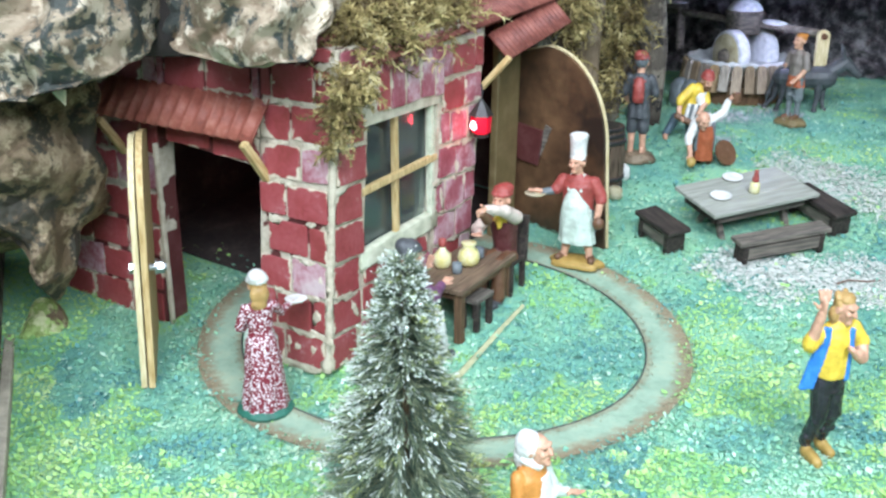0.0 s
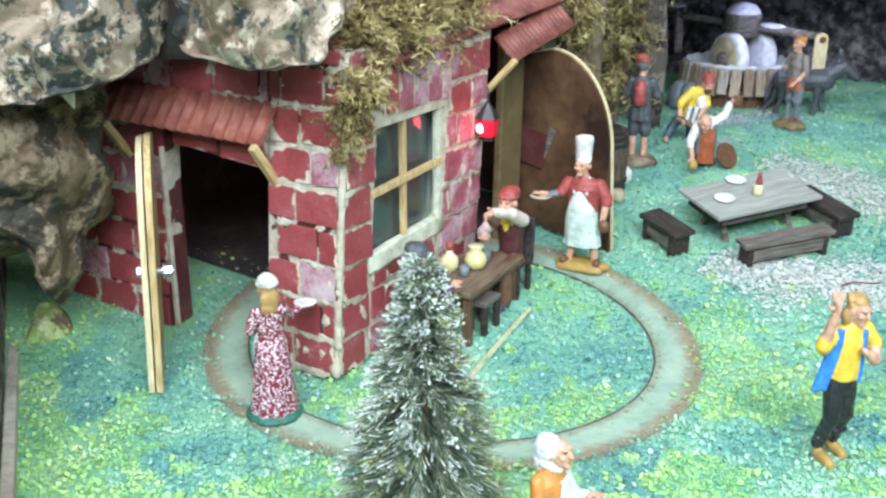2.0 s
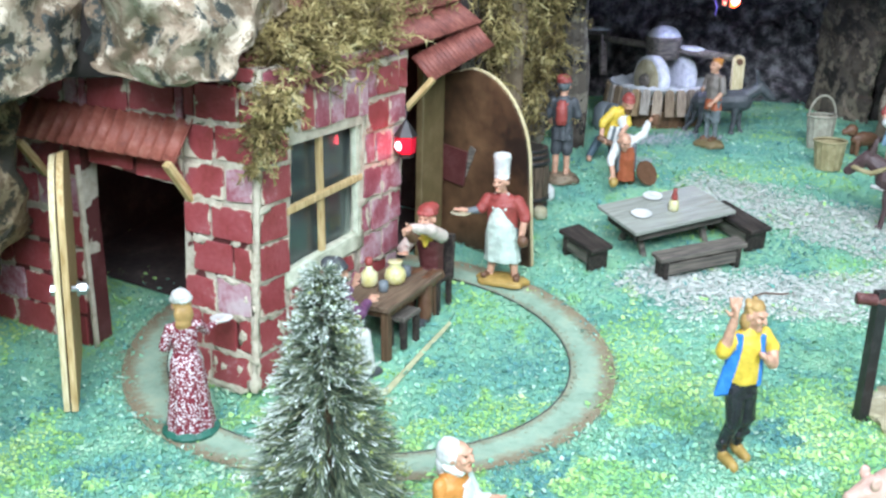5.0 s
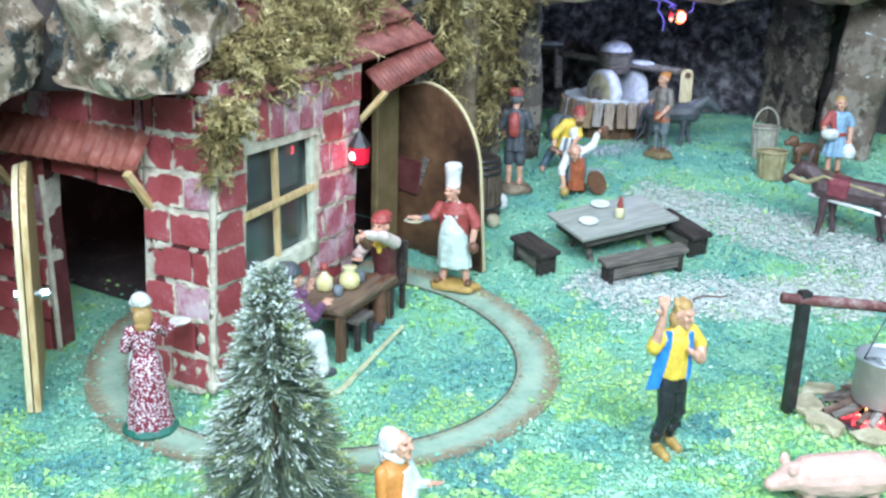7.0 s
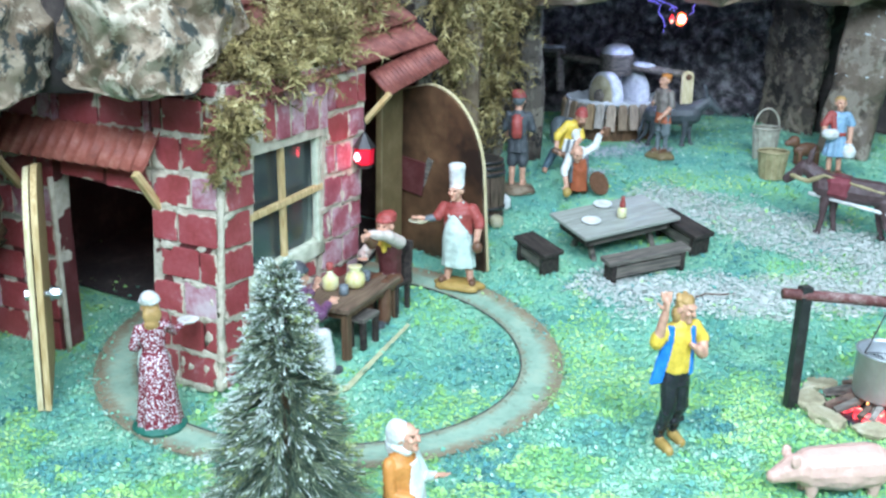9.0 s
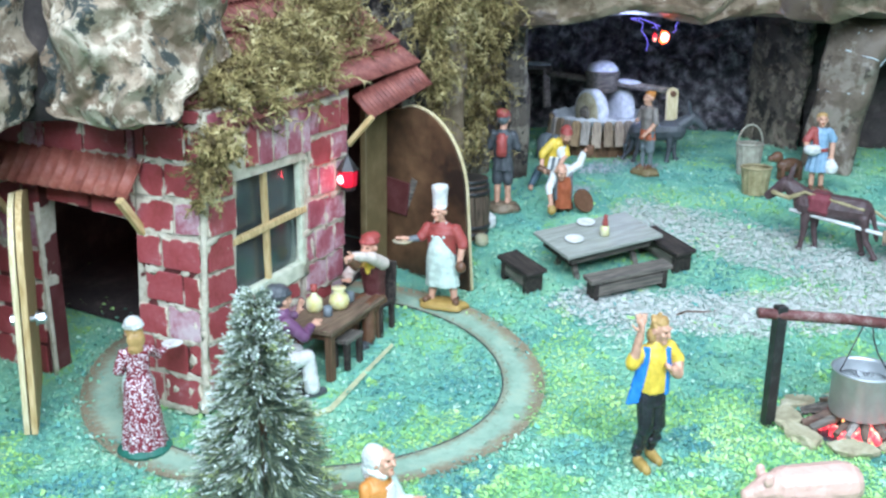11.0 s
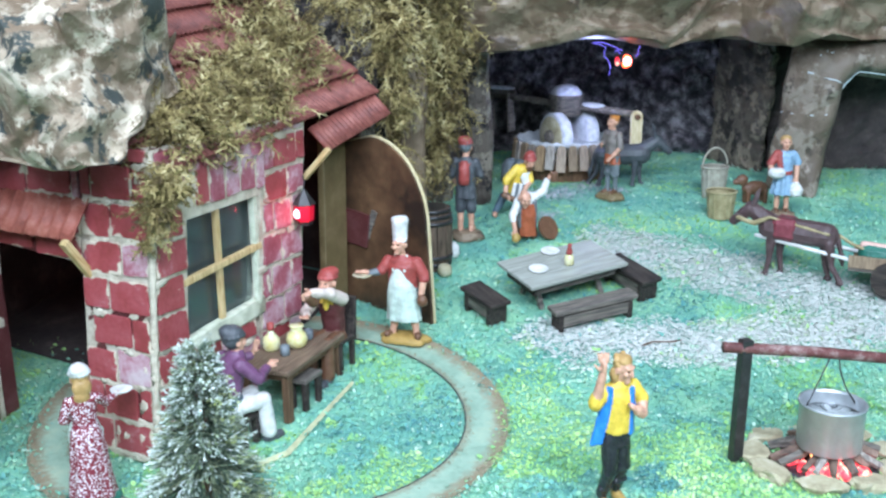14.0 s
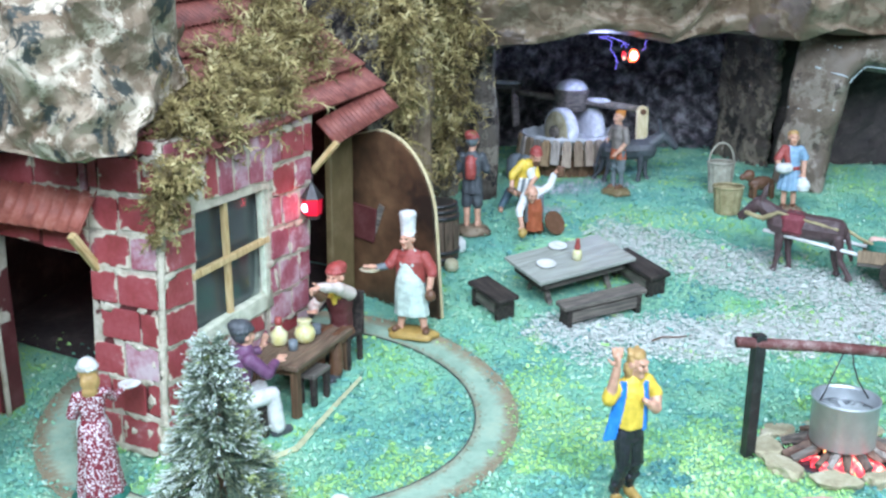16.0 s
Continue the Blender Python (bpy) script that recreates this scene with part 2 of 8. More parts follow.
CREAM_WOOD = wood_mat("pale_pine", (0.36, 0.23, 0.08), (0.66, 0.5, 0.26), 50)
EDGE_WOOD = wood_mat("pale_plywood_edge", (0.5, 0.4, 0.2), (0.72, 0.62, 0.4), 60)
DOOR_WOOD = stuff_mat("smoked_door_wood", [(0.34, (0.022, 0.013, 0.009)), (0.5, (0.075, 0.038, 0.02)), (0.68, (0.15, 0.08, 0.04))], 16, 0.4, 0.2, detail=3)
TABLE_WOOD = wood_mat("brown_table_wood", (0.1, 0.066, 0.044), (0.2, 0.135, 0.088), 40, axis=0)
LEG_WOOD = wood_mat("brown_leg_wood", (0.07, 0.04, 0.022), (0.17, 0.1, 0.055), 40)
DARK_WOOD = wood_mat("dark_stained_wood", (0.012, 0.01, 0.009), (0.06, 0.046, 0.038), 40, axis=0)
GREY_WOOD = wood_mat("grey_washed_wood", (0.23, 0.235, 0.2), (0.36, 0.365, 0.32), 30, 0.4, axis=0)
SMOKED_WOOD = wood_mat("smoke_grey_wood", (0.05, 0.045, 0.04), (0.2, 0.17, 0.14), 35, axis=0)
STAVE_WOOD = wood_mat("split_stave_wood", (0.13, 0.08, 0.045), (0.36, 0.25, 0.14), 45, vary=0.75)
PLINTH_WOOD = wood_mat("brown_plinth_wood", (0.08, 0.04, 0.022), (0.2, 0.11, 0.06), 30)
BARREL_WOOD = wood_mat("barrel_wood", (0.04, 0.028, 0.02), (0.16, 0.11, 0.075), 45)
CHARRED = stuff_mat("charred_stick", [(0.3, (0.035, 0.025, 0.02)), (0.5, (0.14, 0.085, 0.06)), (0.7, (0.28, 0.19, 0.14))], 70, 0.8, 0.5)
OLIVE_WOOD = plain("olive_brown_paint", (0.16, 0.115, 0.05), 60)
ROD = stuff_mat("dusty_red_rod", [(0.32, (0.07, 0.02, 0.018)), (0.5, (0.13, 0.04, 0.035)), (0.66, (0.28, 0.19, 0.17))], 90, 0.6, 0.4)
CUT_CARD = plain("pale_cut_card", (0.42, 0.41, 0.24), 80, 0.85)
MAROON = plain("maroon_paint", (0.085, 0.02, 0.02), 70)
DARK_GREY = plain("dark_grey_paint", (0.06, 0.065, 0.072), 120)
PALE_STRAW = stuff_mat("grey_straw", [(0.3, (0.24, 0.22, 0.17)), (0.6, (0.38, 0.36, 0.28)), (0.75, (0.46, 0.44, 0.36))], 120, 0.85, 0.6)
STEEL = plain("zinc_steel", (0.48, 0.5, 0.5), 200, 0.4, 0.1, 0.05, metal=1.0)
ALU = plain("brushed_aluminium", (0.52, 0.545, 0.56), 90, 0.45, 0.1, 0.06, metal=0.75)
BLACK_METAL = plain("black_metal", (0.02, 0.018, 0.018), 100, 0.4)
# shade put into the colour: near black for house inside, grotto and cleft
SHADE_DARK = stuff_mat("near_black_shade", [(0.3, (0.02, 0.016, 0.015)), (0.55, (0.045, 0.035, 0.031)), (0.72, (0.09, 0.07, 0.06))], 30, 0.9, 0.5)
ROCK = rock_mat("painted_paper_rock", (0.2, 0.145, 0.095), (0.34, 0.275, 0.195), (0.055, 0.062, 0.055), (0.51, 0.435, 0.33), 25, 0.525, 0.72)
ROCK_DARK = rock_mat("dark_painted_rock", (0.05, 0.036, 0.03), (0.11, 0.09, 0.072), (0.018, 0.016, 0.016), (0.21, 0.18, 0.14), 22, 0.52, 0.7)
ROCK_BROWN = rock_mat("brown_paper_rock", (0.13, 0.088, 0.056), (0.2, 0.145, 0.095), (0.085, 0.06, 0.042), (0.25, 0.19, 0.13), 12, 0.56, 0.36)
ROCK_TAN = rock_mat("tan_paper_rock", (0.12, 0.09, 0.064), (0.175, 0.135, 0.1), (0.07, 0.054, 0.041), (0.25, 0.21, 0.165), 14, 0.55, 0.5)
BARK_STRIP = plain("pale_bark_strip", (0.4, 0.36, 0.28), 60, 0.85, 0.35, 0.6)
BARK_BOARD = rock_mat("grey_bark_board", (0.12, 0.1, 0.08), (0.24, 0.21, 0.17), (0.05, 0.042, 0.035), (0.36, 0.32, 0.26), 40, 0.53, 0.8)
ROCK_OCHRE = rock_mat("ochre_paper_rock", (0.12, 0.085, 0.05), (0.21, 0.155, 0.095), (0.05, 0.046, 0.034), (0.3, 0.235, 0.15), 30, 0.52, 0.75)
CAVE = stuff_mat("cave_rock", [(0.32, (0.012, 0.01, 0.014)), (0.45, (0.05, 0.043, 0.05)), (0.54, (0.16, 0.14, 0.15)), (0.66, (0.36, 0.33, 0.34))], 55, 0.7, 0.8, detail=9)
CREAM_PAPER = plain("cream_paper", (0.62, 0.52, 0.38), 60, 0.8)
STONE = stuff_mat("pale_hearth_stone", [(0.3, (0.24, 0.2, 0.12)), (0.5, (0.4, 0.35, 0.22)), (0.72, (0.54, 0.49, 0.36))], 60, 0.85, 0.6)
TURF = stuff_mat("turf_base", [(0.32, (0.12, 0.34, 0.29)), (0.5, (0.2, 0.46, 0.33)), (0.68, (0.31, 0.56, 0.33))], 14, 0.9, 0.8, fine=40)
GRASS = flake_mat("green_foam_flakes", [(0.05, (0.085, 0.25, 0.25)), (0.28, (0.14, 0.36, 0.3)), (0.52, (0.2, 0.45, 0.31)), (0.75, (0.29, 0.54, 0.34)), (0.97, (0.44, 0.65, 0.46))], 3.0, 13.0, spread=0.36, tufts=9.0, fleck=((0.47, 0.67, 0.53), 0.07))
LIME = flake_mat("lime_foam_flakes", [(0.05, (0.17, 0.42, 0.19)), (0.4, (0.28, 0.54, 0.18)), (0.7, (0.39, 0.62, 0.2)), (0.97, (0.52, 0.7, 0.34))], 2.0, 20.0, spread=0.44, tufts=6.0)
SAND = flake_mat("brown_sand", [(0.05, (0.2, 0.18, 0.115)), (0.5, (0.27, 0.26, 0.17)), (0.95, (0.34, 0.34, 0.24))], 0.6, 30.0, spread=0.8)
GRAVEL = flake_mat("white_gravel_flakes", [(0.03, (0.46, 0.53, 0.47)), (0.3, (0.6, 0.63, 0.58)), (0.85, (0.72, 0.72, 0.67))], 0.5, spread=0.6)
FLOUR = stuff_mat("white_flour", [(0.3, (0.34, 0.36, 0.39)), (0.48, (0.5, 0.52, 0.55)), (0.65, (0.64, 0.65, 0.67))], 120, 0.9, 0.5)
TRACK = stuff_mat("worn_track", [(0.3, (0.18, 0.28, 0.2)), (0.5, (0.28, 0.39, 0.29)), (0.68, (0.36, 0.44, 0.31))], 24, 0.75, 0.4)
def wear_rim(m, color):
    """Mixes a second colour in where the mesh says that it is worn."""
    n, l = nodes_of(m)
    b, ramp = n["Principled BSDF"], next(x for x in n if x.type == "VALTORGB")
    at = n.new("ShaderNodeAttribute")
    at.attribute_name = "wear"
    nz = n.new("ShaderNodeTexNoise")
    nz.inputs["Scale"].default_value, nz.inputs["Detail"].default_value = 60.0, 6.0
    add = n.new("ShaderNodeMath")
    add.operation = "ADD"
    l.new(at.outputs["Fac"], add.inputs[0])
    l.new(nz.outputs["Fac"], add.inputs[1])
    mr = n.new("ShaderNodeMapRange")
    mr.inputs["From Min"].default_value, mr.inputs["From Max"].default_value = 0.65, 1.2
    l.new(add.outputs[0], mr.inputs["Value"])
    mx = n.new("ShaderNodeMix")
    mx.data_type = "RGBA"
    l.new(mr.outputs["Result"], mx.inputs["Factor"])
    l.new(ramp.outputs["Color"], mx.inputs["A"])
    mx.inputs["B"].default_value = (*color, 1)
    l.new(mx.outputs["Result"], b.inputs["Base Color"])


wear_rim(TRACK, (0.25, 0.2, 0.125))
SLOT = plain("dark_slot", (0.06, 0.07, 0.06), 100)
HALL_PAINT = stuff_mat("pale_hall_paint", [(0.3, (0.6, 0.63, 0.66)), (0.6, (0.68, 0.71, 0.74))], 4, 0.9, 0.1)
HALL_FLOOR = stuff_mat("grey_hall_floor", [(0.3, (0.26, 0.27, 0.28)), (0.6, (0.36, 0.37, 0.38))], 6, 0.6, 0.1)
MOSS = flake_mat("dried_moss", [(0.0, (0.06, 0.04, 0.014)), (0.35, (0.17, 0.125, 0.042)), (0.7, (0.33, 0.26, 0.1)), (1.0, (0.5, 0.42, 0.21))], 2.8, 34, spread=0.45, tufts=3.0)
NEEDLE = flake_mat("fir_needles", [(0.0, (0.03, 0.055, 0.042)), (0.45, (0.1, 0.14, 0.1)), (0.8, (0.22, 0.27, 0.16)), (1.0, (0.38, 0.4, 0.22))], 0.5, 40)
OLIVE_FLOCK = flake_mat("olive_foam_flock", [(0.0, (0.1, 0.14, 0.03)), (0.35, (0.22, 0.26, 0.07)), (0.75, (0.36, 0.4, 0.15)), (1.0, (0.5, 0.54, 0.32))], 0.9, 30)
SNOW = flake_mat("snow_flock", [(0.0, (0.22, 0.28, 0.12)), (0.25, (0.4, 0.46, 0.36)), (0.6, (0.54, 0.6, 0.55)), (1.0, (0.68, 0.71, 0.68))], 0.9, 30)
GLASS = bpy.data.materials.new("window_glass")
GLASS.use_nodes = True
GLASS.node_tree.nodes["Principled BSDF"].inputs["Transmission Weight"].default_value = 0.92
GLASS.node_tree.nodes["Principled BSDF"].inputs["Roughness"].default_value = 0.08
GLASS.node_tree.nodes["Principled BSDF"].inputs["Base Color"].default_value = (0.34, 0.42, 0.41, 1)
RED_GLOW = glow_mat("red_lantern_glass", (0.5, 0.0, 0.02), 0.5)
HOT_GLOW = glow_mat("white_hot_bulb", (1.0, 0.3, 0.32), 9.0)


def ember_mat():
    """Charred lumps whose cracks glow from dull red to yellow."""
    m = bpy.data.materials.new("glowing_ember")
    n, l = nodes_of(m)
    b, geo, nz, ramp = n["Principled BSDF"], n.new("ShaderNodeNewGeometry"), n.new("ShaderNodeTexNoise"), n.new("ShaderNodeValToRGB")
    nz.inputs["Scale"].default_value, nz.inputs["Detail"].default_value = 130.0, 4.0
    l.new(geo.outputs["Position"], nz.inputs["Vector"])
    l.new(nz.outputs["Fac"], ramp.inputs["Fac"])
    stops = [(0.3, (0.03, 0.0, 0.0)), (0.38, (0.6, 0.012, 0.02)), (0.52, (1.0, 0.045, 0.065)), (0.6, (1.0, 0.3, 0.2)), (0.68, (1.0, 0.7, 0.45))]
    while len(ramp.color_ramp.elements) < len(stops):
        ramp.color_ramp.elements.new(0.5)
    for e, (p, c) in zip(ramp.color_ramp.elements, stops):
        e.position, e.color = p, (*c, 1)
    b.inputs["Base Color"].default_value = (0.03, 0.015, 0.012, 1)
    b.inputs["Emission Strength"].default_value = 3.4
    l.new(ramp.outputs["Color"], b.inputs["Emission Color"])
    return m


EMBER = ember_mat()
FLAME = glow_mat("orange_flame", (1.0, 0.42, 0.12), 4.0)
ORANGE_GLOW = glow_mat("orange_bulb", (1.0, 0.1, 0.02), 8.0)
# emission on the wires stands for blue light falling on them
BLUE_GLOW = glow_mat("blue_light_on_wire", (0.25, 0.2, 1.0), 1.2)

WHITE_RIM = plain("white_rim_paint", (0.6, 0.66, 0.68), 120, 0.3)
SKIN = plain("painted_skin", (0.55, 0.3, 0.2), 200)
WHITE = plain("white_paint", (0.64, 0.63, 0.6), 120)
CREAM_CLOTH = plain("cream_cloth_paint", (0.6, 0.5, 0.43), 120)
RED = plain("red_paint", (0.3, 0.055, 0.045), 120)
YELLOW = plain("yellow_paint", (0.68, 0.47, 0.05), 120)
BLUE = plain("blue_paint", (0.03, 0.2, 0.6), 120)
PALE_BLUE = plain("pale_blue_paint", (0.22, 0.34, 0.46), 120)
BLACK = plain("black_paint", (0.018, 0.018, 0.022), 120, 0.25)
BROWN = plain("brown_paint", (0.13, 0.06, 0.03), 120)
GREY = plain("grey_paint", (0.13, 0.15, 0.16), 120)
GREY_BLUE = plain("grey_blue_paint", (0.06, 0.1, 0.13), 120)
RUST = plain("rust_red_paint", (0.36, 0.09, 0.035), 120)
MILL_SHIRT = plain("grey_brown_shirt", (0.2, 0.17, 0.15), 120)
PURPLE = plain("purple_paint", (0.14, 0.055, 0.12), 120)
BLOND = plain("blond_paint", (0.4, 0.245, 0.085), 120)
ORANGE = plain("orange_brown_paint", (0.5, 0.2, 0.04), 120)
PINK = plain("pink_paint", (0.6, 0.38, 0.31), 60, 0.45, 0.08)
OCHRE = plain("ochre_base", (0.36, 0.23, 0.06), 120)
MINT = plain("mint_white_apron", (0.5, 0.58, 0.51), 120)
GREEN_BASE = plain("green_base", (0.02, 0.13, 0.09), 120)
HORSE = plain("dark_horse_brown", (0.07, 0.04, 0.04), 120, 0.5)
SADDLE = plain("maroon_saddle_cloth", (0.17, 0.03, 0.04), 120, 0.7)
STRAW = stuff_mat("woven_straw", [(0.3, (0.2, 0.16, 0.07)), (0.6, (0.36, 0.3, 0.16)), (0.75, (0.45, 0.4, 0.26))], 120, 0.8, 0.6)
CREAM_JUG = stuff_mat("cream_yellow_glaze", [(0.36, (0.58, 0.5, 0.16)), (0.55, (0.66, 0.62, 0.36)), (0.68, (0.68, 0.67, 0.54))], 80, 0.35, 0.2)


def dotted_mat():
    """Dark red cloth with white dots."""
    m = bpy.data.materials.new("dotted_dress")
    n, l = nodes_of(m)
    geo = n.new("ShaderNodeNewGeometry")
    vo = n.new("ShaderNodeTexVoronoi")
    vo.inputs["Scale"].default_value = 520
    l.new(geo.outputs["Position"], vo.inputs["Vector"])
    ramp = n.new("ShaderNodeValToRGB")
    e = ramp.color_ramp.elements
    e[0].position, e[0].color = 0.38, (0.75, 0.68, 0.7, 1)
    e[1].position, e[1].color = 0.46, (0.2, 0.02, 0.035, 1)
    l.new(vo.outputs["Distance"], ramp.inputs["Fac"])
    l.new(ramp.outputs["Color"], n["Principled BSDF"].inputs["Base Color"])
    return m


DOTS = dotted_mat()


# ---- building blocks ----
def thing(name, m, label, category, group="", kind=""):
    ob = new(name)
    ob.empty_display_size = 0.01
    ob.matrix_world = m
    return tagged(ob, label, category, group, kind)


def to_mesh(name, bm, materials, smooth):
    me = bpy.data.meshes.new(name)
    bmesh.ops.recalc_face_normals(bm, faces=bm.faces[:])
    bm.to_mesh(me)
    bm.free()
    for m in materials if isinstance(materials, (list, tuple)) else [materials]:
        me.materials.append(m)
    if smooth:
        me.shade_smooth()
    return me


def part(name, bm, material, parent, label="", smooth=False):
    ob = new(name, to_mesh(name, bm, material, smooth))
    ob.parent = parent
    return tagged(ob, label)


def solo(name, bm, material, m, label, category, group="", kind="", smooth=False):
    ob = new(name, to_mesh(name, bm, material, smooth))
    ob.matrix_world = m
    return tagged(ob, label, category, group, kind)


def box(size, at=(0, 0, 0), turn=(0, 0, 0), bevel=0.0, bm=None, wob=0.0):
    bm = bm or bmesh.new()
    got = bmesh.ops.create_cube(bm, size=1.0)["verts"]
    m = pose(*at, *turn) @ Matrix.Diagonal((*size, 1))
    bmesh.ops.transform(bm, matrix=m, verts=got)
    if wob:
        for v in got:
            v.co += Vector((random.uniform(-wob, wob), random.uniform(-wob, wob), random.uniform(-wob, wob)))
    if bevel:
        edges = list({e for v in got for e in v.link_edges})
        bmesh.ops.bevel(bm, geom=edges, offset=bevel, segments=1, affect="EDGES")
    return bm


def capsule(bm, p0, p1, r0, r1, mi=0, seg=10, squash=1.0):
    """A limb: a tapered round bar with round ends, in one closed piece."""
    p0, p1 = Vector(p0), Vector(p1)
    d = p1 - p0
    q = (d if d.length > 1e-9 else Vector((0, 0, 1))).to_track_quat("Z", "Y").to_matrix()
    rings = []
    for t, k in ((-1.0, 0.12), (-0.75, 0.66), (-0.4, 0.92), (0.0, 1.0)):
        rings.append((p0 + q @ Vector((0, 0, t * r0)), r0 * k))
    for t, k in ((0.0, 1.0), (0.4, 0.92), (0.75, 0.66), (1.0, 0.12)):
        rings.append((p1 + q @ Vector((0, 0, t * r1)), r1 * k))
    vs = [[bm.verts.new(c + q @ Vector((math.cos(a) * r, math.sin(a) * r * squash, 0))) for a in (2 * math.pi * i / seg for i in range(seg))] for c, r in rings]
    for a, b in zip(vs, vs[1:]):
        for i in range(seg):
            bm.faces.new((a[i], a[(i + 1) % seg], b[(i + 1) % seg], b[i])).material_index = mi
    bm.faces.new(vs[0][::-1]).material_index = mi
    bm.faces.new(vs[-1]).material_index = mi


def ball(bm, at, r, mi=0, seg=12, turn=(0, 0, 0)):
    got = bmesh.ops.create_uvsphere(bm, u_segments=seg, v_segments=seg // 2 + 2, radius=1.0)["verts"]
    rr = r if isinstance(r, (tuple, list)) else (r, r, r)
    bmesh.ops.transform(bm, matrix=pose(*at, *turn) @ Matrix.Diagonal((*rr, 1)), verts=got)
    for f in {f for v in got for f in v.link_faces}:
        f.material_index = mi


def lathe(profile, seg=24, bm=None, mi=0, at=(0, 0, 0)):
    """Turns (radius, height) rows about z; closed at both ends."""
    bm = bm or bmesh.new()
    at = Vector(at)
    vs = [[bm.verts.new(at + Vector((math.cos(2 * math.pi * i / seg) * r, math.sin(2 * math.pi * i / seg) * r, z))) for i in range(seg)] for r, z in profile]
    for a, b in zip(vs, vs[1:]):
        for i in range(seg):
            bm.faces.new((a[i], a[(i + 1) % seg], b[(i + 1) % seg], b[i])).material_index = mi
    bm.faces.new(vs[0][::-1]).material_index = mi
    bm.faces.new(vs[-1]).material_index = mi
    return bm


def tube(points, r, seg=6, bm=None, mi=0):
    bm = bm or bmesh.new()
    ps = [Vector(p) for p in points]
    rings = []
    for i, p in enumerate(ps):
        d = (ps[min(i + 1, len(ps) - 1)] - ps[max(i - 1, 0)]).normalized()
        q = d.to_track_quat("Z", "Y").to_matrix()
        rr = r[i] if isinstance(r, (list, tuple)) else r
        rings.append([bm.verts.new(p + q @ Vector((math.cos(2 * math.pi * k / seg) * rr, math.sin(2 * math.pi * k / seg) * rr, 0))) for k in range(seg)])
    for a, b in zip(rings, rings[1:]):
        for k in range(seg):
            bm.faces.new((a[k], a[(k + 1) % seg], b[(k + 1) % seg], b[k])).material_index = mi
    bm.faces.new(rings[0][::-1]).material_index = mi
    bm.faces.new(rings[-1]).material_index = mi
    return bm


def corrugated(length, depth, ridges, amp, thick):
    """A corrugated card: ridges run along y (its depth), waves along x."""
    bm = bmesh.new()
    n = ridges * 8
    rows = []
    for side in (0, 1):
        for j in (0, 1):
            rows.append([bm.verts.new((length * i / n, depth * j, amp * (2 * abs(math.sin(math.pi * ridges * i / n)) ** 0.8 - 1) - side * thick + random.uniform(-1, 1) * 0.0002)) for i in range(n + 1)])
    a, b, c, d = rows
    for i in range(n):
        bm.faces.new((a[i], a[i + 1], b[i + 1], b[i]))
        bm.faces.new((c[i], d[i], d[i + 1], c[i + 1]))
        bm.faces.new((a[i], c[i], c[i + 1], a[i + 1]))
        bm.faces.new((b[i], b[i + 1], d[i + 1], d[i]))
    bm.faces.new((a[0], b[0], d[0], c[0]))
    bm.faces.new((a[n], c[n], d[n], b[n]))
    return bm


def crumple(p, scale, sharp=1.0):
    """Creased-paper relief, about -1 to 1: folded facets with a little roughness."""
    q = Vector(p) * scale
    d, _ = noise.voronoi(q)
    f = min(1.0, (d[1] - d[0]) * 1.4)
    e, _ = noise.voronoi(q * 2.7)
    g = min(1.0, (e[1] - e[0]) * 1.3)
    return sharp * (f - 0.5) + 0.3 * (g - 0.5) + 0.8 * noise.noise(q * 0.6) + 0.3 * noise.noise(q * 2.3) + 0.16 * noise.noise(q * 6)


FOLDS = [(Vector((math.cos(1.9 * k + 0.4), 0.5 * math.sin(2.7 * k), math.sin(1.9 * k + 0.4))).normalized(), 0.42 * 1.38 ** k, 0.72 ** k, 0.37 * k) for k in range(7)]


def folded(p, scale):
    """Stiff painted paper, crumpled: flat facets that meet in straight sharp creases."""
    q = Vector(p) * scale * 0.62
    q += 0.42 * noise.noise_vector(q * 0.55) + 0.12 * noise.noise_vector(q * 1.7)
    h = 0.0
    for way, often, much, shift in FOLDS:
        t = (q.dot(way) * often + shift) % 2.0
        h += much * (2 * abs(t - 1) - 1) * (0.55 + 0.9 * noise.noise(q * 0.5 * often + Vector((shift * 9, 3, 1))))
    return 0.85 * h + 0.4 * noise.noise(q * 0.6) + 0.03 * noise.noise(q * 5) + 0.012 * noise.noise(q * 13)


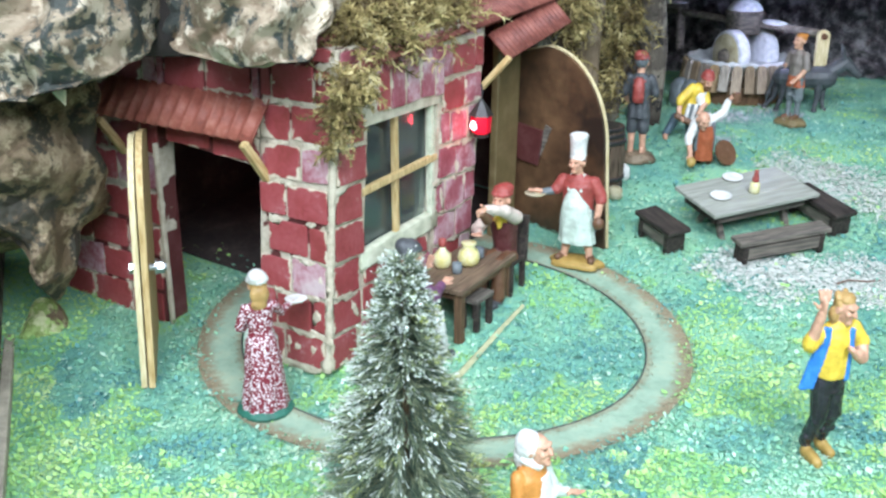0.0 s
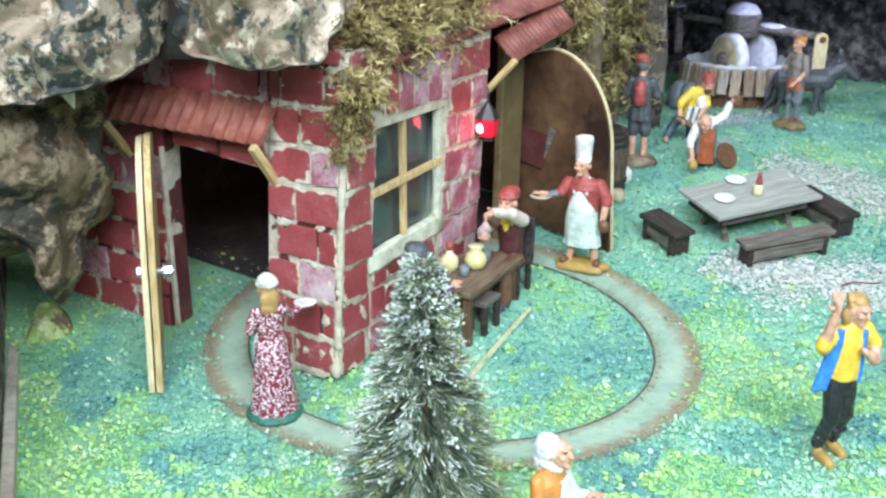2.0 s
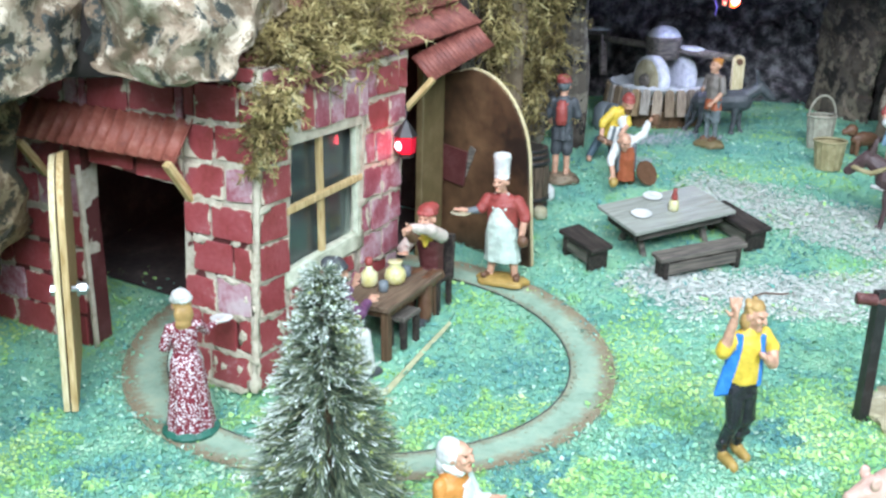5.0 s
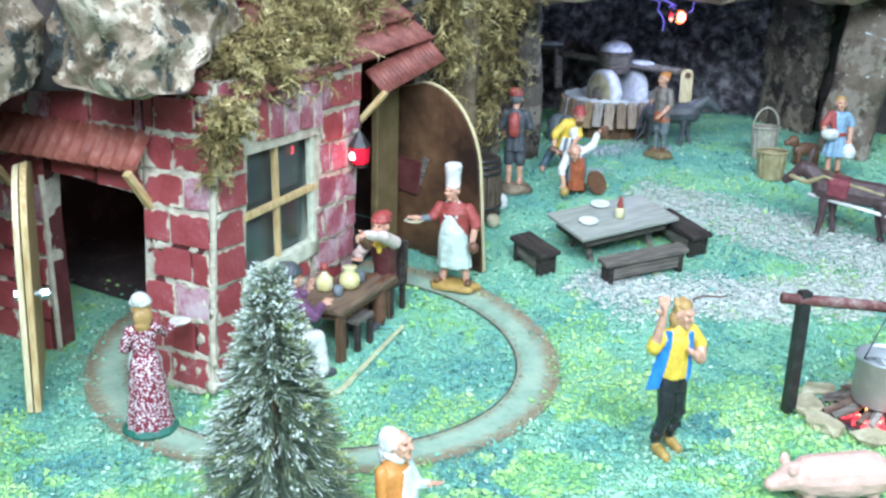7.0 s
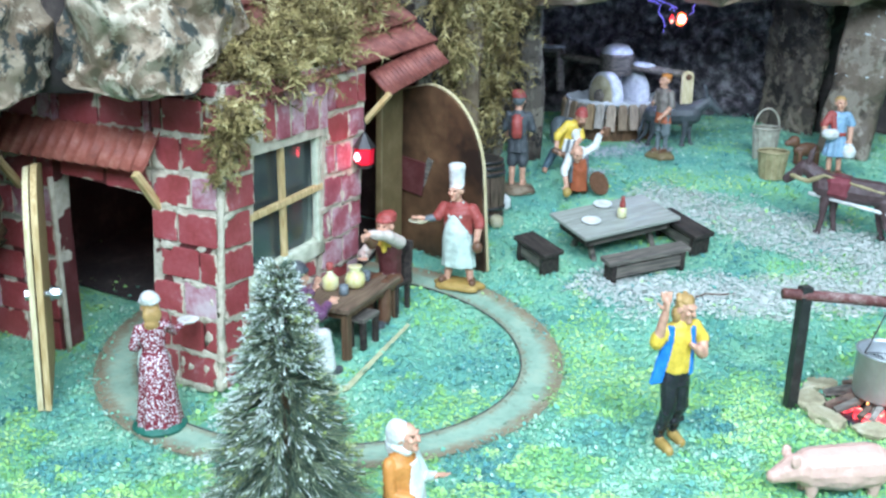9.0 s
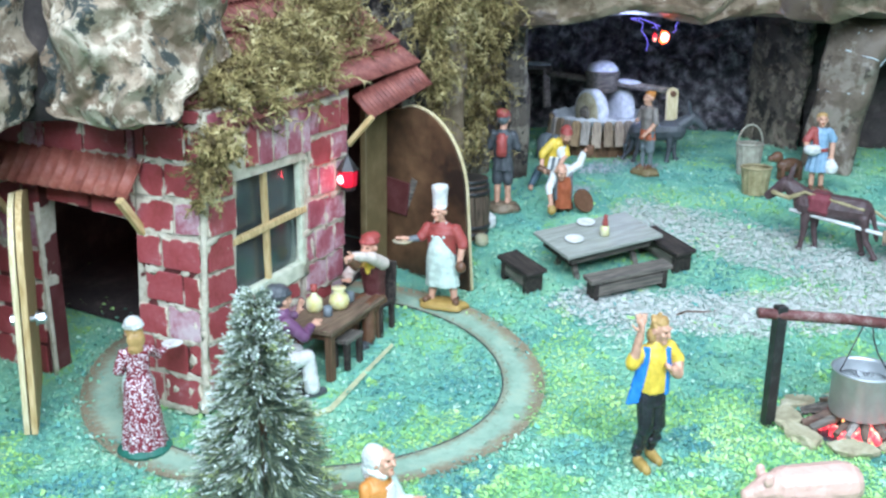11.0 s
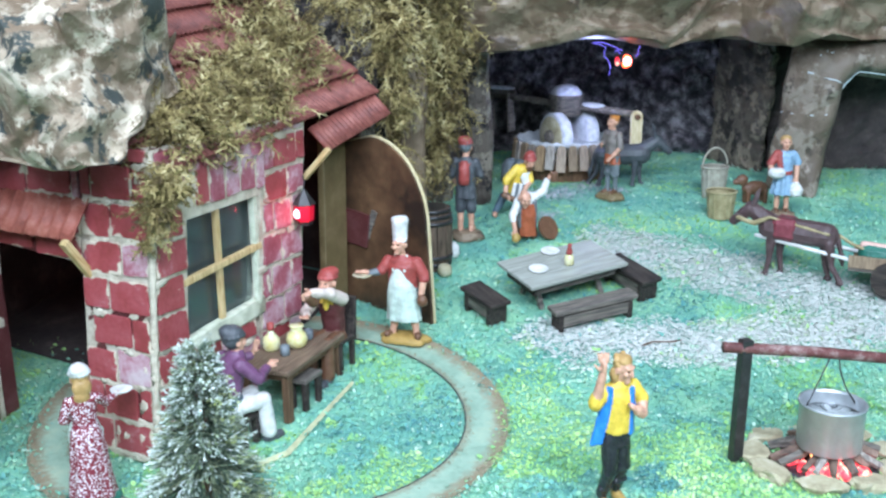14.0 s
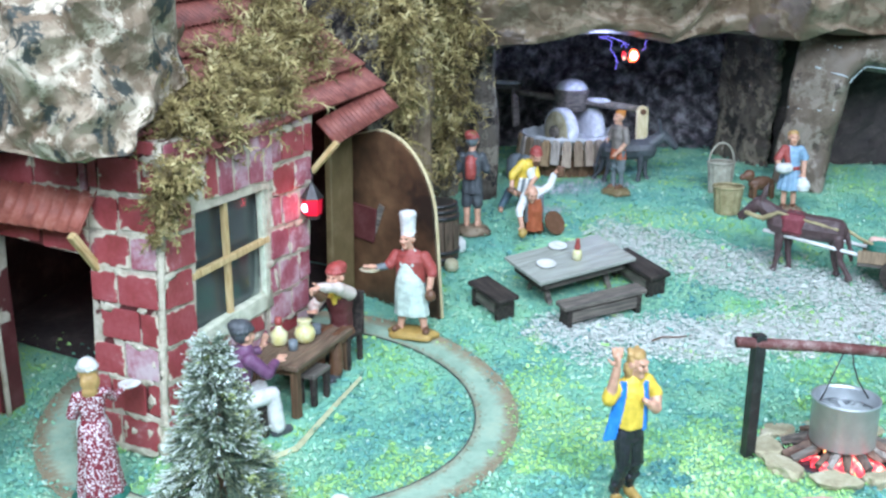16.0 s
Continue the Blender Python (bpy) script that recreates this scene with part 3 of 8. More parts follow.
def sheet(name, fn, nu, nv, amp, scale, material, label, category="rock", kind="", thick=0.006, push=(0, -1, 0.3), drawn=(1, 1, 1), relief=crumple):
    """A crumpled rock skin: fn(u, v) gives the smooth form, folds push it in and out."""
    push = Vector(push).normalized()
    front = []
    for j in range(nv + 1):
        for i in range(nu + 1):
            p = Vector(fn(i / nu, j / nv))
            front.append(p + push * amp * relief((p.x * drawn[0], p.y * drawn[1], p.z * drawn[2]), scale) + Vector((1, 0, 0)) * amp * 0.35 * noise.noise(p * scale * 0.5))
    back = [p - push * thick for p in front]
    w = nu + 1
    faces = [(j * w + i, j * w + i + 1, (j + 1) * w + i + 1, (j + 1) * w + i) for j in range(nv) for i in range(nu)]
    o = len(front)
    faces += [tuple(o + k for k in f[::-1]) for f in faces[:]]
    rim = [i for i in range(w)] + [j * w + nu for j in range(1, nv + 1)] + [nv * w + i for i in range(nu - 1, -1, -1)] + [j * w for j in range(nv - 1, 0, -1)]
    faces += [(rim[k], rim[(k + 1) % len(rim)], o + rim[(k + 1) % len(rim)], o + rim[k]) for k in range(len(rim))]
    me = bpy.data.meshes.new(name)
    me.from_pydata([tuple(p) for p in front + back], [], faces)
    me.materials.append(material)
    me.validate()
    ob = new(name, me)
    return tagged(ob, label, category, "", kind)


def smooth01(u):
    u = min(1.0, max(0.0, u))
    return u * u * (3 - 2 * u)


def ground_z(x, y):
    return 0.018 * x + 0.09 * smooth01((y - 0.6) / 0.8)


def on_ground(x, y, turn=0.0, lift=0.0):
    return pose(x, y, ground_z(x, y) + lift, 0, 0, turn)


def ring_level(x, y, a, b):
    """Below 1 inside the oval round the house's corner, above 1 outside it."""
    t = radians(161)
    dx, dy = x + 0.002, y - 0.795
    p, q = dx * math.cos(t) + dy * math.sin(t), -dx * math.sin(t) + dy * math.cos(t)
    return (p / a) ** 2 + (q / b) ** 2


def ring_point(ang, k):
    t = radians(161)
    a, b = 0.179 + 0.038 * k, 0.154 + 0.0365 * k
    p, q = a * math.cos(ang), b * math.sin(ang)
    return -0.002 + p * math.cos(t) - q * math.sin(t), 0.795 + p * math.sin(t) + q * math.cos(t)


# ---- ground, track, scatter ----
def build_ground():
    xs = np.concatenate([np.linspace(-0.75, -0.45, 8)[:-1], np.linspace(-0.45, 0.85, 131), np.linspace(0.85, 1.5, 14)[1:]])
    ys = np.linspace(0.12, 1.85, 150)
    verts = [(x, y, ground_z(x, y) + 0.0015 * noise.noise(Vector((x, y, 0)) * 30)) for y in ys for x in xs]
    w = len(xs)
    faces = [(j * w + i, j * w + i + 1, (j + 1) * w + i + 1, (j + 1) * w + i) for j in range(len(ys) - 1) for i in range(w - 1)]
    me = bpy.data.meshes.new("ground")
    me.from_pydata(verts, [], faces)
    me.materials.append(TURF)
    me.shade_smooth()
    tagged(new("ground", me), "green turf-covered display board rising gently to the back", "ground", kind="structure")


def build_track():
    n = 160
    bm = bmesh.new()
    worn = bm.verts.layers.float.new("wear")
    rows = []
    levels = (0.0, 0.1, 0.2, 0.35, 0.5, 0.65, 0.8, 0.9, 1.0)
    for k in range(n):
        a = 2 * math.pi * k / n
        rows.append([bm.verts.new((*ring_point(a, u), ground_z(*ring_point(a, u)) + 0.0022 - 0.0012 * math.sin(math.pi * u))) for u in levels])
        for v, u in zip(rows[-1], levels):
            v[worn] = max(0.0, 1 - u / 0.25) * 0.5 + max(0.0, (u - 0.45) / 0.55)
    for k in range(n):
        p, q = rows[k], rows[(k + 1) % n]
        for j in range(8):
            bm.faces.new((p[j], p[j + 1], q[j + 1], q[j]))
    track = thing("figure_track", pose(0, 0, 0), "oval worn grey-green track with brown edges set into the turf", "track", kind="structure")
    part("track_bed", bm, TRACK, track, smooth=True)
    pts = [(*ring_point(2 * math.pi * k / n, -0.01), 0) for k in range(n + 1)]
    pts = [(x, y, ground_z(x, y) + 0.0024) for x, y, _ in pts]
    part("slot_lip", tube(pts, 0.0008, 5), SLOT, track, "thin dark slot edge", True)


def path_near(x, y):
    """0 in the middle of the gravel paths, 1 at their edge."""
    best = 9.0
    way_a = [(0.42, 1.115), (0.47, 1.068), (0.53, 1.02), (0.6, 0.955), (0.68, 0.9), (0.9, 0.82)]
    way_b = [(0.3, 0.9), (0.35, 0.892), (0.42, 0.872), (0.5, 0.87), (0.6, 0.875), (0.8, 0.845)]
    for way, half in ((way_a, 0.038), (way_b, 0.029)):
        for (x0, y0), (x1, y1) in zip(way, way[1:]):
            dx, dy = x1 - x0, y1 - y0
            t = min(1, max(0, ((x - x0) * dx + (y - y0) * dy) / (dx * dx + dy * dy)))
            best = min(best, math.hypot(x - x0 - t * dx, y - y0 - t * dy) / half)
    return best


def scatter(name, places, sizes, material, label, category, lift=0.001, flat=0.3, pile=0.9, rng=None):
    """Thousands of small bent flakes lying on the board, as one mesh."""
    n = len(places)
    yaw, tilt, spin = rng.uniform(0, 6.283, n), np.abs(rng.normal(0, flat, n)), rng.uniform(0, 6.283, n)
    ex = np.stack([np.cos(yaw) * np.cos(tilt), np.sin(yaw) * np.cos(tilt), np.sin(tilt)], 1)
    ey = np.stack([-np.sin(yaw), np.cos(yaw), 0.3 * np.sin(spin)], 1)
    up = np.cross(ex, ey)
    stretch = rng.uniform(0.22, 0.95, n)
    a, b = ex * sizes[:, None], ey * (sizes * stretch)[:, None]
    c = places + np.array([0, 0, lift]) + np.stack([np.zeros(n), np.zeros(n), np.abs(np.sin(tilt)) * sizes * 0.7 + rng.uniform(0, 1, n) * sizes * pile], 1)
    bend = up * (sizes * rng.uniform(-0.4, 0.4, n))[:, None]
    verts = np.stack([c - a - b * 0.6, c + a * 0.2 - b + bend, c + a + b * 0.5, c - a * 0.3 + b + bend], 1).reshape(-1, 3)
    me = bpy.data.meshes.new(name)
    me.vertices.add(4 * n)
    me.vertices.foreach_set("co", verts.astype(np.float32).ravel())
    me.loops.add(4 * n)
    me.loops.foreach_set("vertex_index", np.arange(4 * n, dtype=np.int32))
    me.polygons.add(n)
    me.polygons.foreach_set("loop_start", np.arange(0, 4 * n, 4, dtype=np.int32))
    me.polygons.foreach_set("loop_total", np.full(n, 4, dtype=np.int32))
    me.update()
    me.validate()
    me.materials.append(material)
    return tagged(new(name, me), label, category, kind="stuff")


def build_scatter():
    rng = np.random.default_rng(7)
    grass, lime, gravel = [], [], []
    while len(grass) + len(lime) < 430000:
        x, y = rng.uniform(-0.5, 1.0), rng.uniform(0.36, 1.66)
        if rng.random() > min(1.0, (0.62 / y) ** 1.6):
            continue
        hx, hy = (x + 0.0935) * 0.53 + (y - 0.727) * 0.848, -(x + 0.0935) * 0.848 + (y - 0.727) * 0.53
        if 0.05 < hx < 0.39 and 0.02 < hy < 0.32 and (hx > 0.09 + 0.05 * rng.random() or hy < 0.06):
            continue
        if abs(x) > 0.25 + 0.55 * y or (x > 0.6 and y < 0.55):
            continue
        o, i = ring_level(x, y, 0.217, 0.1905), ring_level(x, y, 0.179, 0.154)
        edge = 0.09 * noise.noise(Vector((x, y, 3)) * 45) + 0.15 * (rng.random() ** 3)
        if i > 0.985 - 0.02 * rng.random() and o < 1.0 - edge:
            continue
        d = path_near(x, y) + 0.6 * noise.noise(Vector((x, y, 0)) * 28)
        if d < 1.9 and rng.random() < min(0.6, (1.9 - d) / 2.3):
            gravel.extend((x + rng.normal() * 0.004, y + rng.normal() * 0.004, ground_z(x, y) + 0.0005) for _ in range(5))
            continue
        # lime foam lies in clumps, most of it towards the front
        much = 0.14 + 0.46 * smooth01((0.8 - y) / 0.2) - 0.15 * smooth01((0.25 - abs(x)) / 0.1) + 0.95 * smooth01((-0.2 - x) / 0.08) - 1.7 * smooth01(1.7 - math.hypot((x + 0.295) / 0.027, (y - 0.765) / 0.075))
        clump = 0.9 * noise.noise(Vector((x, y, 7)) * 15) + 0.75 * noise.noise(Vector((x, y, 4)) * 6.5) + 0.6 * noise.noise(Vector((x, y, 9)) * 48)
        (lime if 0.36 + 0.24 * rng.random() < much + 1.5 * clump else grass).append((x, y, ground_z(x, y)))
    g = np.array(grass)
    scatter("grass", g, np.clip(rng.lognormal(math.log(0.00088), 0.5, len(g)), 0.0004, 0.003), GRASS, "mixed mint, green and teal foam turf flakes", "grass", flat=0.5, rng=rng)
    g = np.array(lime)
    scatter("grass", g, np.clip(rng.lognormal(math.log(0.00088), 0.5, len(g)), 0.0004, 0.003), LIME, "lime-yellow foam turf flakes in clumps", "grass", flat=0.5, rng=rng)
    v = np.array(gravel)
    wide = np.where(rng.random(len(v)) < 0.3, 2.0, 1.0)
    scatter("gravel", v, np.clip(wide * rng.lognormal(math.log(0.001), 0.35, len(v)), 0.0006, 0.0026), GRAVEL, "pale white and grey crushed gravel path", "gravel", flat=0.12, pile=0.45, rng=rng)
    sand = []
    for _ in range(5000):
        a, k = rng.uniform(0, 6.283), rng.choice([rng.normal(1.0, 0.13), rng.normal(0.98, 0.07), rng.normal(0.06, 0.07)])
        x, y = ring_point(a, k)
        sand.append((x, y, ground_z(x, y) + 0.0012))
    sand = np.array(sand)
    scatter("sand", sand, np.clip(rng.lognormal(math.log(0.0007), 0.4, len(sand)), 0.0003, 0.0018), SAND, "brown sand worn loose along the track's edges", "sand", flat=0.2, rng=rng)
    spill = []
    for cx, cy, r, n in ((0.39, 1.31, 0.035, 700), (0.47, 1.31, 0.02, 250), (0.44, 1.34, 0.03, 300), (0.35, 1.22, 0.02, 200)):
        for _ in range(n):
            a, d = rng.uniform(0, 6.283), r * math.sqrt(rng.random()) * rng.uniform(0.4, 1.2)
            x, y = cx + 1.4 * d * math.cos(a), cy + d * math.sin(a)
            spill.append((x, y, ground_z(x, y) + 0.0015))
    spill = np.array(spill)
    scatter("flour_spill", spill, rng.uniform(0.001, 0.002, len(spill)), FLOUR, "white flour spilt on the turf round the mill", "flour", rng=rng)


build_ground()
build_track()


# ---- rocks and the case round the scene ----
def lerp_rows(rows, x):
    for (a, p), (b, q) in zip(rows, rows[1:]):
        if x <= b:
            return p + (q - p) * max(0.0, (x - a) / (b - a))
    return rows[-1][1]


def lobe(x0, x1, rows, y_front, y_back, top, left=0.12, right=0.18):
    def fn(u, v):
        x = x0 + (x1 - x0) * u
        zb = lerp_rows(rows, x)
        edge = max(0.0, (u - 1 + right) / right)
        yf = y_front + 0.09 * edge ** 2.2 + 0.09 * max(0.0, (left - u) / left) ** 2
        if v < 0.7:
            t = v / 0.7
            return (x, yf + 0.05 * (1 - t) ** 2 + 0.008 * math.sin(9 * u), top + (zb - top) * t)
        t = (v - 0.7) / 0.3
        return (x, yf + (y_back - yf) * t, zb + 0.035 * t)
    return fn


sheet("rock_overhang", lobe(-0.207, -0.069, [(-0.21, 0.283), (-0.19, 0.283), (-0.15, 0.27), (-0.119, 0.266), (-0.095, 0.272), (-0.08, 0.29), (-0.068, 0.325)], 0.69, 0.84, 0.5, 0.2), 190, 180, 0.032, 66, ROCK,
      "cream, brown and green painted paper rock over the brick house", relief=folded)
sheet("rock_overhang", lobe(-0.62, -0.219, [(-0.62, 0.22), (-0.33, 0.247), (-0.29, 0.249), (-0.255, 0.257), (-0.235, 0.266), (-0.218, 0.28)], 0.68, 0.9, 0.5, 0.05, 0.09), 300, 180, 0.032, 62, ROCK,
      "cream and grey-blue painted paper rock jutting beside the house roof", relief=folded)
# backing of the cleft; the gap's deep shade is given by its colour
sheet("rock_recess", lambda u, v: (-0.27 + 0.12 * u, 0.79 - 0.01 * math.sin(math.pi * u), 0.262 + 0.24 * v), 50, 60, 0.01, 30, SHADE_DARK, "cleft backing between two overhangs, coloured near black for shade", relief=folded)


def cliff_form(u, v):
    right = -0.283 - 0.012 * (1 - v) ** 2
    x = -0.45 + (right + 0.45) * u
    low = lerp_rows([(-0.45, 0.11), (-0.38, 0.095), (-0.35, 0.105), (-0.337, 0.068), (-0.329, 0.05), (-0.32, 0.07), (-0.311, 0.108), (-0.28, 0.125)], x)
    return (x, 0.71 + 0.54 * max(0.0, u - 0.6) ** 2 + 0.04 * (1 - u) + 0.05 * (1 - v) ** 6, low + (0.262 - low) * v)


sheet("cliff", cliff_form, 140, 180, 0.026, 64, ROCK_OCHRE, "ochre and dark green crumpled paper rock hanging beside the house", relief=folded)
bm = bmesh.new()
lo, hi = [[bm.verts.new((x, y + d, z)) for x, y, z in ((-0.279, 0.7, 0.25), (-0.266, 0.694, 0.2535), (-0.2705, 0.702, 0.2385))] for d in (0.0, 0.002)]
bm.faces.new(lo)
bm.faces.new(hi[::-1])
for i in range(3):
    bm.faces.new((lo[i], lo[(i + 1) % 3], hi[(i + 1) % 3], hi[i]))
solo("paper_tip", bm, CREAM_PAPER, pose(0, 0, 0), "bare cream paper corner sticking out under the rock", "paper")
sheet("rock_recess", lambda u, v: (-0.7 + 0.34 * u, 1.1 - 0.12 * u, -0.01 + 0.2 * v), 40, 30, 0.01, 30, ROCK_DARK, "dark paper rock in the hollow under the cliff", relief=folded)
sheet("boulder", lambda u, v: (-0.388 + 0.05 * u, 0.792 + 0.035 * v, ground_z(-0.36, 0.8) - 0.004 + 0.034 * math.sin(math.pi * u) * v), 20, 16, 0.006, 40, rock_mat("mossy_rock", (0.2, 0.27, 0.08), (0.32, 0.44, 0.15), (0.12, 0.085, 0.05), (0.44, 0.46, 0.25), 40), "small moss-tinted paper rock lying on the turf")
def cave_roof(u, v):
    x = 0.15 + 1.1 * u
    low = lerp_rows([(0.15, 0.278), (0.2, 0.286), (0.235, 0.297), (0.273, 0.298), (0.33, 0.302), (0.4, 0.307), (0.478, 0.309), (0.553, 0.304), (0.614, 0.298), (0.668, 0.292), (0.713, 0.307), (1.3, 0.309)], x) + 0.003 * math.sin(31 * u)
    back = 0.1 * smooth01((x - 0.5) / 0.11) * (1 - smooth01((x - 0.63) / 0.035))
    if v < 0.45:
        t = v / 0.45
        return (x, 1.2 + back - 0.03 * math.sin(math.pi * t), 0.54 + (low + 0.012 - 0.54) * t)
    t = (v - 0.45) / 0.55
    return (x, 1.2 + back + (0.5 - back) * t, low + 0.012 * (1 - min(1.0, 5 * t)) + 0.03 * t)


sheet("rock_overhang", cave_roof, 320, 160, 0.034, 36, ROCK_BROWN, "brown creased paper rock roofing the mill cave", drawn=(0.75, 1, 1.4), relief=folded)
sheet("cave_wall", lambda u, v: (0.1 + 0.72 * u, 1.66 - 0.45 * max(0.0, u - 0.5) ** 1.2, 0.05 + 0.34 * v), 140, 90, 0.024, 22, CAVE, "dark purple-black rough cave wall behind the mill", "rock")
sheet("rock_pillar", lambda u, v: (0.682 + 0.066 * u + 0.012 * v * v + 0.008 * math.sin(5 * v), 1.38 + 0.12 * (2 * u - 1) ** 2 - 0.05 * v * v, 0.07 + 0.27 * v), 70, 100, 0.014, 30, rock_mat("pillar_rock", (0.075, 0.059, 0.047), (0.13, 0.104, 0.08), (0.035, 0.028, 0.025), (0.23, 0.185, 0.135), 20, 0.54, 0.6), "grey-brown rough rock pillar beside the mill cave")
def arch_form(u, v):
    """From the foot of the leg up and over to the far side; v runs from the outer rim to the mouth."""
    inner = [(0.0, 0.746), (0.3, 0.762), (0.45, 0.77), (0.58, 0.777), (0.66, 0.794), (0.75, 0.83), (1.0, 1.12)]
    innerz = [(0.0, 0.06), (0.3, 0.15), (0.45, 0.2), (0.58, 0.242), (0.66, 0.263), (0.75, 0.258), (1.0, 0.25)]
    outer = [(0.0, 0.69), (0.3, 0.692), (0.45, 0.697), (0.6, 0.715), (0.75, 0.8), (1.0, 1.12)]
    outerz = [(0.0, 0.06), (0.3, 0.17), (0.45, 0.25), (0.6, 0.318), (0.75, 0.335), (1.0, 0.335)]
    x = lerp_rows(outer, u) + (lerp_rows(inner, u) - lerp_rows(outer, u)) * v
    z = lerp_rows(outerz, u) + (lerp_rows(innerz, u) - lerp_rows(outerz, u)) * v
    return (x, 1.235 + 0.05 * (1 - v) ** 2 + 0.035 * v ** 6 - 0.02 * u, z)


arch = sheet("rock_arch", arch_form, 160, 46, 0.014, 30, ROCK_TAN, "brown creased paper arch with white rim round a grotto mouth", relief=folded)
rim = [arch.data.vertices[43 * 161 + i].co + Vector((0, -0.0012, 0)) for i in range(92, 150, 2)]


def brushed(ends, n):
    """A dry-brushed line along the arch's creases, between points of its front."""
    pts = []
    for (x0, z0), (x1, z1) in zip(ends, ends[1:]):
        for i in range(n):
            x, z = x0 + (x1 - x0) * i / n, z0 + (z1 - z0) * i / n
            v = min(arch.data.vertices, key=lambda w: (w.co.x - x) ** 2 + (w.co.z - z) ** 2)
            pts.append(v.co + Vector((0, -0.001, 0)))
    part("painted_crease", tube(pts, [0.0003 + 0.0018 * abs(noise.noise(Vector((i * 0.6, ends[0][0] * 9, 1)))) for i in range(len(pts))], 6), WHITE_RIM, arch, "white brushed crease", True)


brushed([(0.719, 0.268), (0.742, 0.26), (0.766, 0.252), (0.778, 0.255)], 5)
brushed([(0.69, 0.211), (0.716, 0.209), (0.749, 0.211)], 6)
brushed([(0.728, 0.288), (0.74, 0.296), (0.752, 0.294)], 5)
part("painted_rim", tube(rim, [0.0006 + 0.0016 * abs(noise.noise(Vector((i * 0.45, 0, 0)))) for i in range(len(rim))], 6), WHITE_RIM, arch, "white brushed rim", True)
# lamps reach in through the mouth, so the grotto's darkness is coloured on
sheet("grotto_wall", lambda u, v: (0.74 + 0.5 * u, 1.4 - 0.14 * u, 0.05 + 0.31 * v), 40, 30, 0.012, 24, SHADE_DARK, "grotto back wall coloured near black for shade")
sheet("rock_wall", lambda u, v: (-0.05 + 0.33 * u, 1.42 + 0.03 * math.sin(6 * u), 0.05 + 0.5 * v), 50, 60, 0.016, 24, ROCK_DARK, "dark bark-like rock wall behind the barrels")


def gnarled(name, x, y, r0, r1, h, lean, material, label):
    bm = bmesh.new()
    z0 = ground_z(x, y) - 0.004
    rings = []
    for j in range(26):
        t = j / 25
        cx, cy = x + lean * t + 0.006 * noise.noise(Vector((x * 9, t * 4, 0))), y + 0.006 * noise.noise(Vector((t * 4, y * 9, 2)))
        ring = []
        for i in range(28):
            a = 2 * math.pi * i / 28
            r = (r0 + (r1 - r0) * t) * (1 + 0.22 * noise.noise(Vector((math.cos(a) * 3, math.sin(a) * 3, t * 2.2 + x * 7))) + 0.08 * noise.noise(Vector((math.cos(a) * 9, math.sin(a) * 9, t * 5))))
            ring.append(bm.verts.new((cx + r * math.cos(a), cy + r * math.sin(a), z0 + h * t)))
        rings.append(ring)
    for a, b in zip(rings, rings[1:]):
        for i in range(28):
            bm.faces.new((a[i], a[(i + 1) % 28], b[(i + 1) % 28], b[i]))
    bm.faces.new(rings[-1])
    return solo(name, bm, material, pose(0, 0, 0), label, "trunk")


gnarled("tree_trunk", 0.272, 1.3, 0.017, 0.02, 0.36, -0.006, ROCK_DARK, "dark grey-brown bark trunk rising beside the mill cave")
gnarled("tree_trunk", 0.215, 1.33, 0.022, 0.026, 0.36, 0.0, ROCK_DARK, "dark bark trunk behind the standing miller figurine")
gnarled("rock_column", 0.165, 1.15, 0.02, 0.03, 0.36, -0.02, ROCK_BROWN, "grey-brown rock column behind the barrels")


def build_case():
    side = thing("side_board", pose(-0.294, 0.55, 0, 0, 0, 110.5), "grey-brown cork side board with a cream base strip", "board", kind="structure")
    part("board", box((0.6, 0.01, 0.16), (0.23, 0.01, 0.07), bevel=0.001), BARK_BOARD, side)
    part("base_strip", box((0.6, 0.009, 0.011), (0.23, -0.0015, 0.003), bevel=0.001), BARK_STRIP, side)
    for name, size, at in (("wall_back", (2.4, 0.04, 1.2), (0.35, 1.88, 0.5)), ("wall_left", (0.04, 1.5, 1.2), (-0.78, 1.1, 0.5)), ("wall_right", (0.04, 1.0, 1.2), (1.5, 1.35, 0.5))):
        solo(name, box(size, at), CAVE, pose(0, 0, 0), "plain dark wall closing the display case", "wall", kind="structure")


build_case()


def build_hall():
    """Unseen plain hall, added so pale surfaces bounce light: plinth, floor, walls and ceiling."""
    solo("plinth", box((2.3, 1.78, 0.9), (0.375, 0.985, -0.49)), HALL_PAINT, pose(0, 0, 0), "plain pale plinth under the display board", "plinth", kind="structure")
    for name, size, at, mat in (("floor", (5.2, 5.2, 0.05), (0.3, 0.1, -0.966), HALL_FLOOR), ("ceiling", (5.2, 5.2, 0.05), (0.3, 0.1, 1.9), HALL_PAINT), ("wall_north", (5.2, 0.05, 2.9), (0.3, 2.6, 0.46), HALL_PAINT), ("wall_south", (5.2, 0.05, 2.9), (0.3, -2.5, 0.46), HALL_PAINT), ("wall_east", (0.05, 5.2, 2.9), (2.9, 0.1, 0.46), HALL_PAINT), ("wall_west", (0.05, 5.2, 2.9), (-2.3, 0.1, 0.46), HALL_PAINT)):
        solo(name, box(size, at), mat, pose(0, 0, 0), "unseen pale hall " + name.split("_")[0] + " round the display", name.split("_")[0], kind="structure")


build_hall()


# ---- brick house ----
HOUSE = pose(-0.0935, 0.727, 0.012, 0, 0, 58)


def lean(x, y, z):
    return (x + 0.0318 * z, y - 0.051 * z, z)


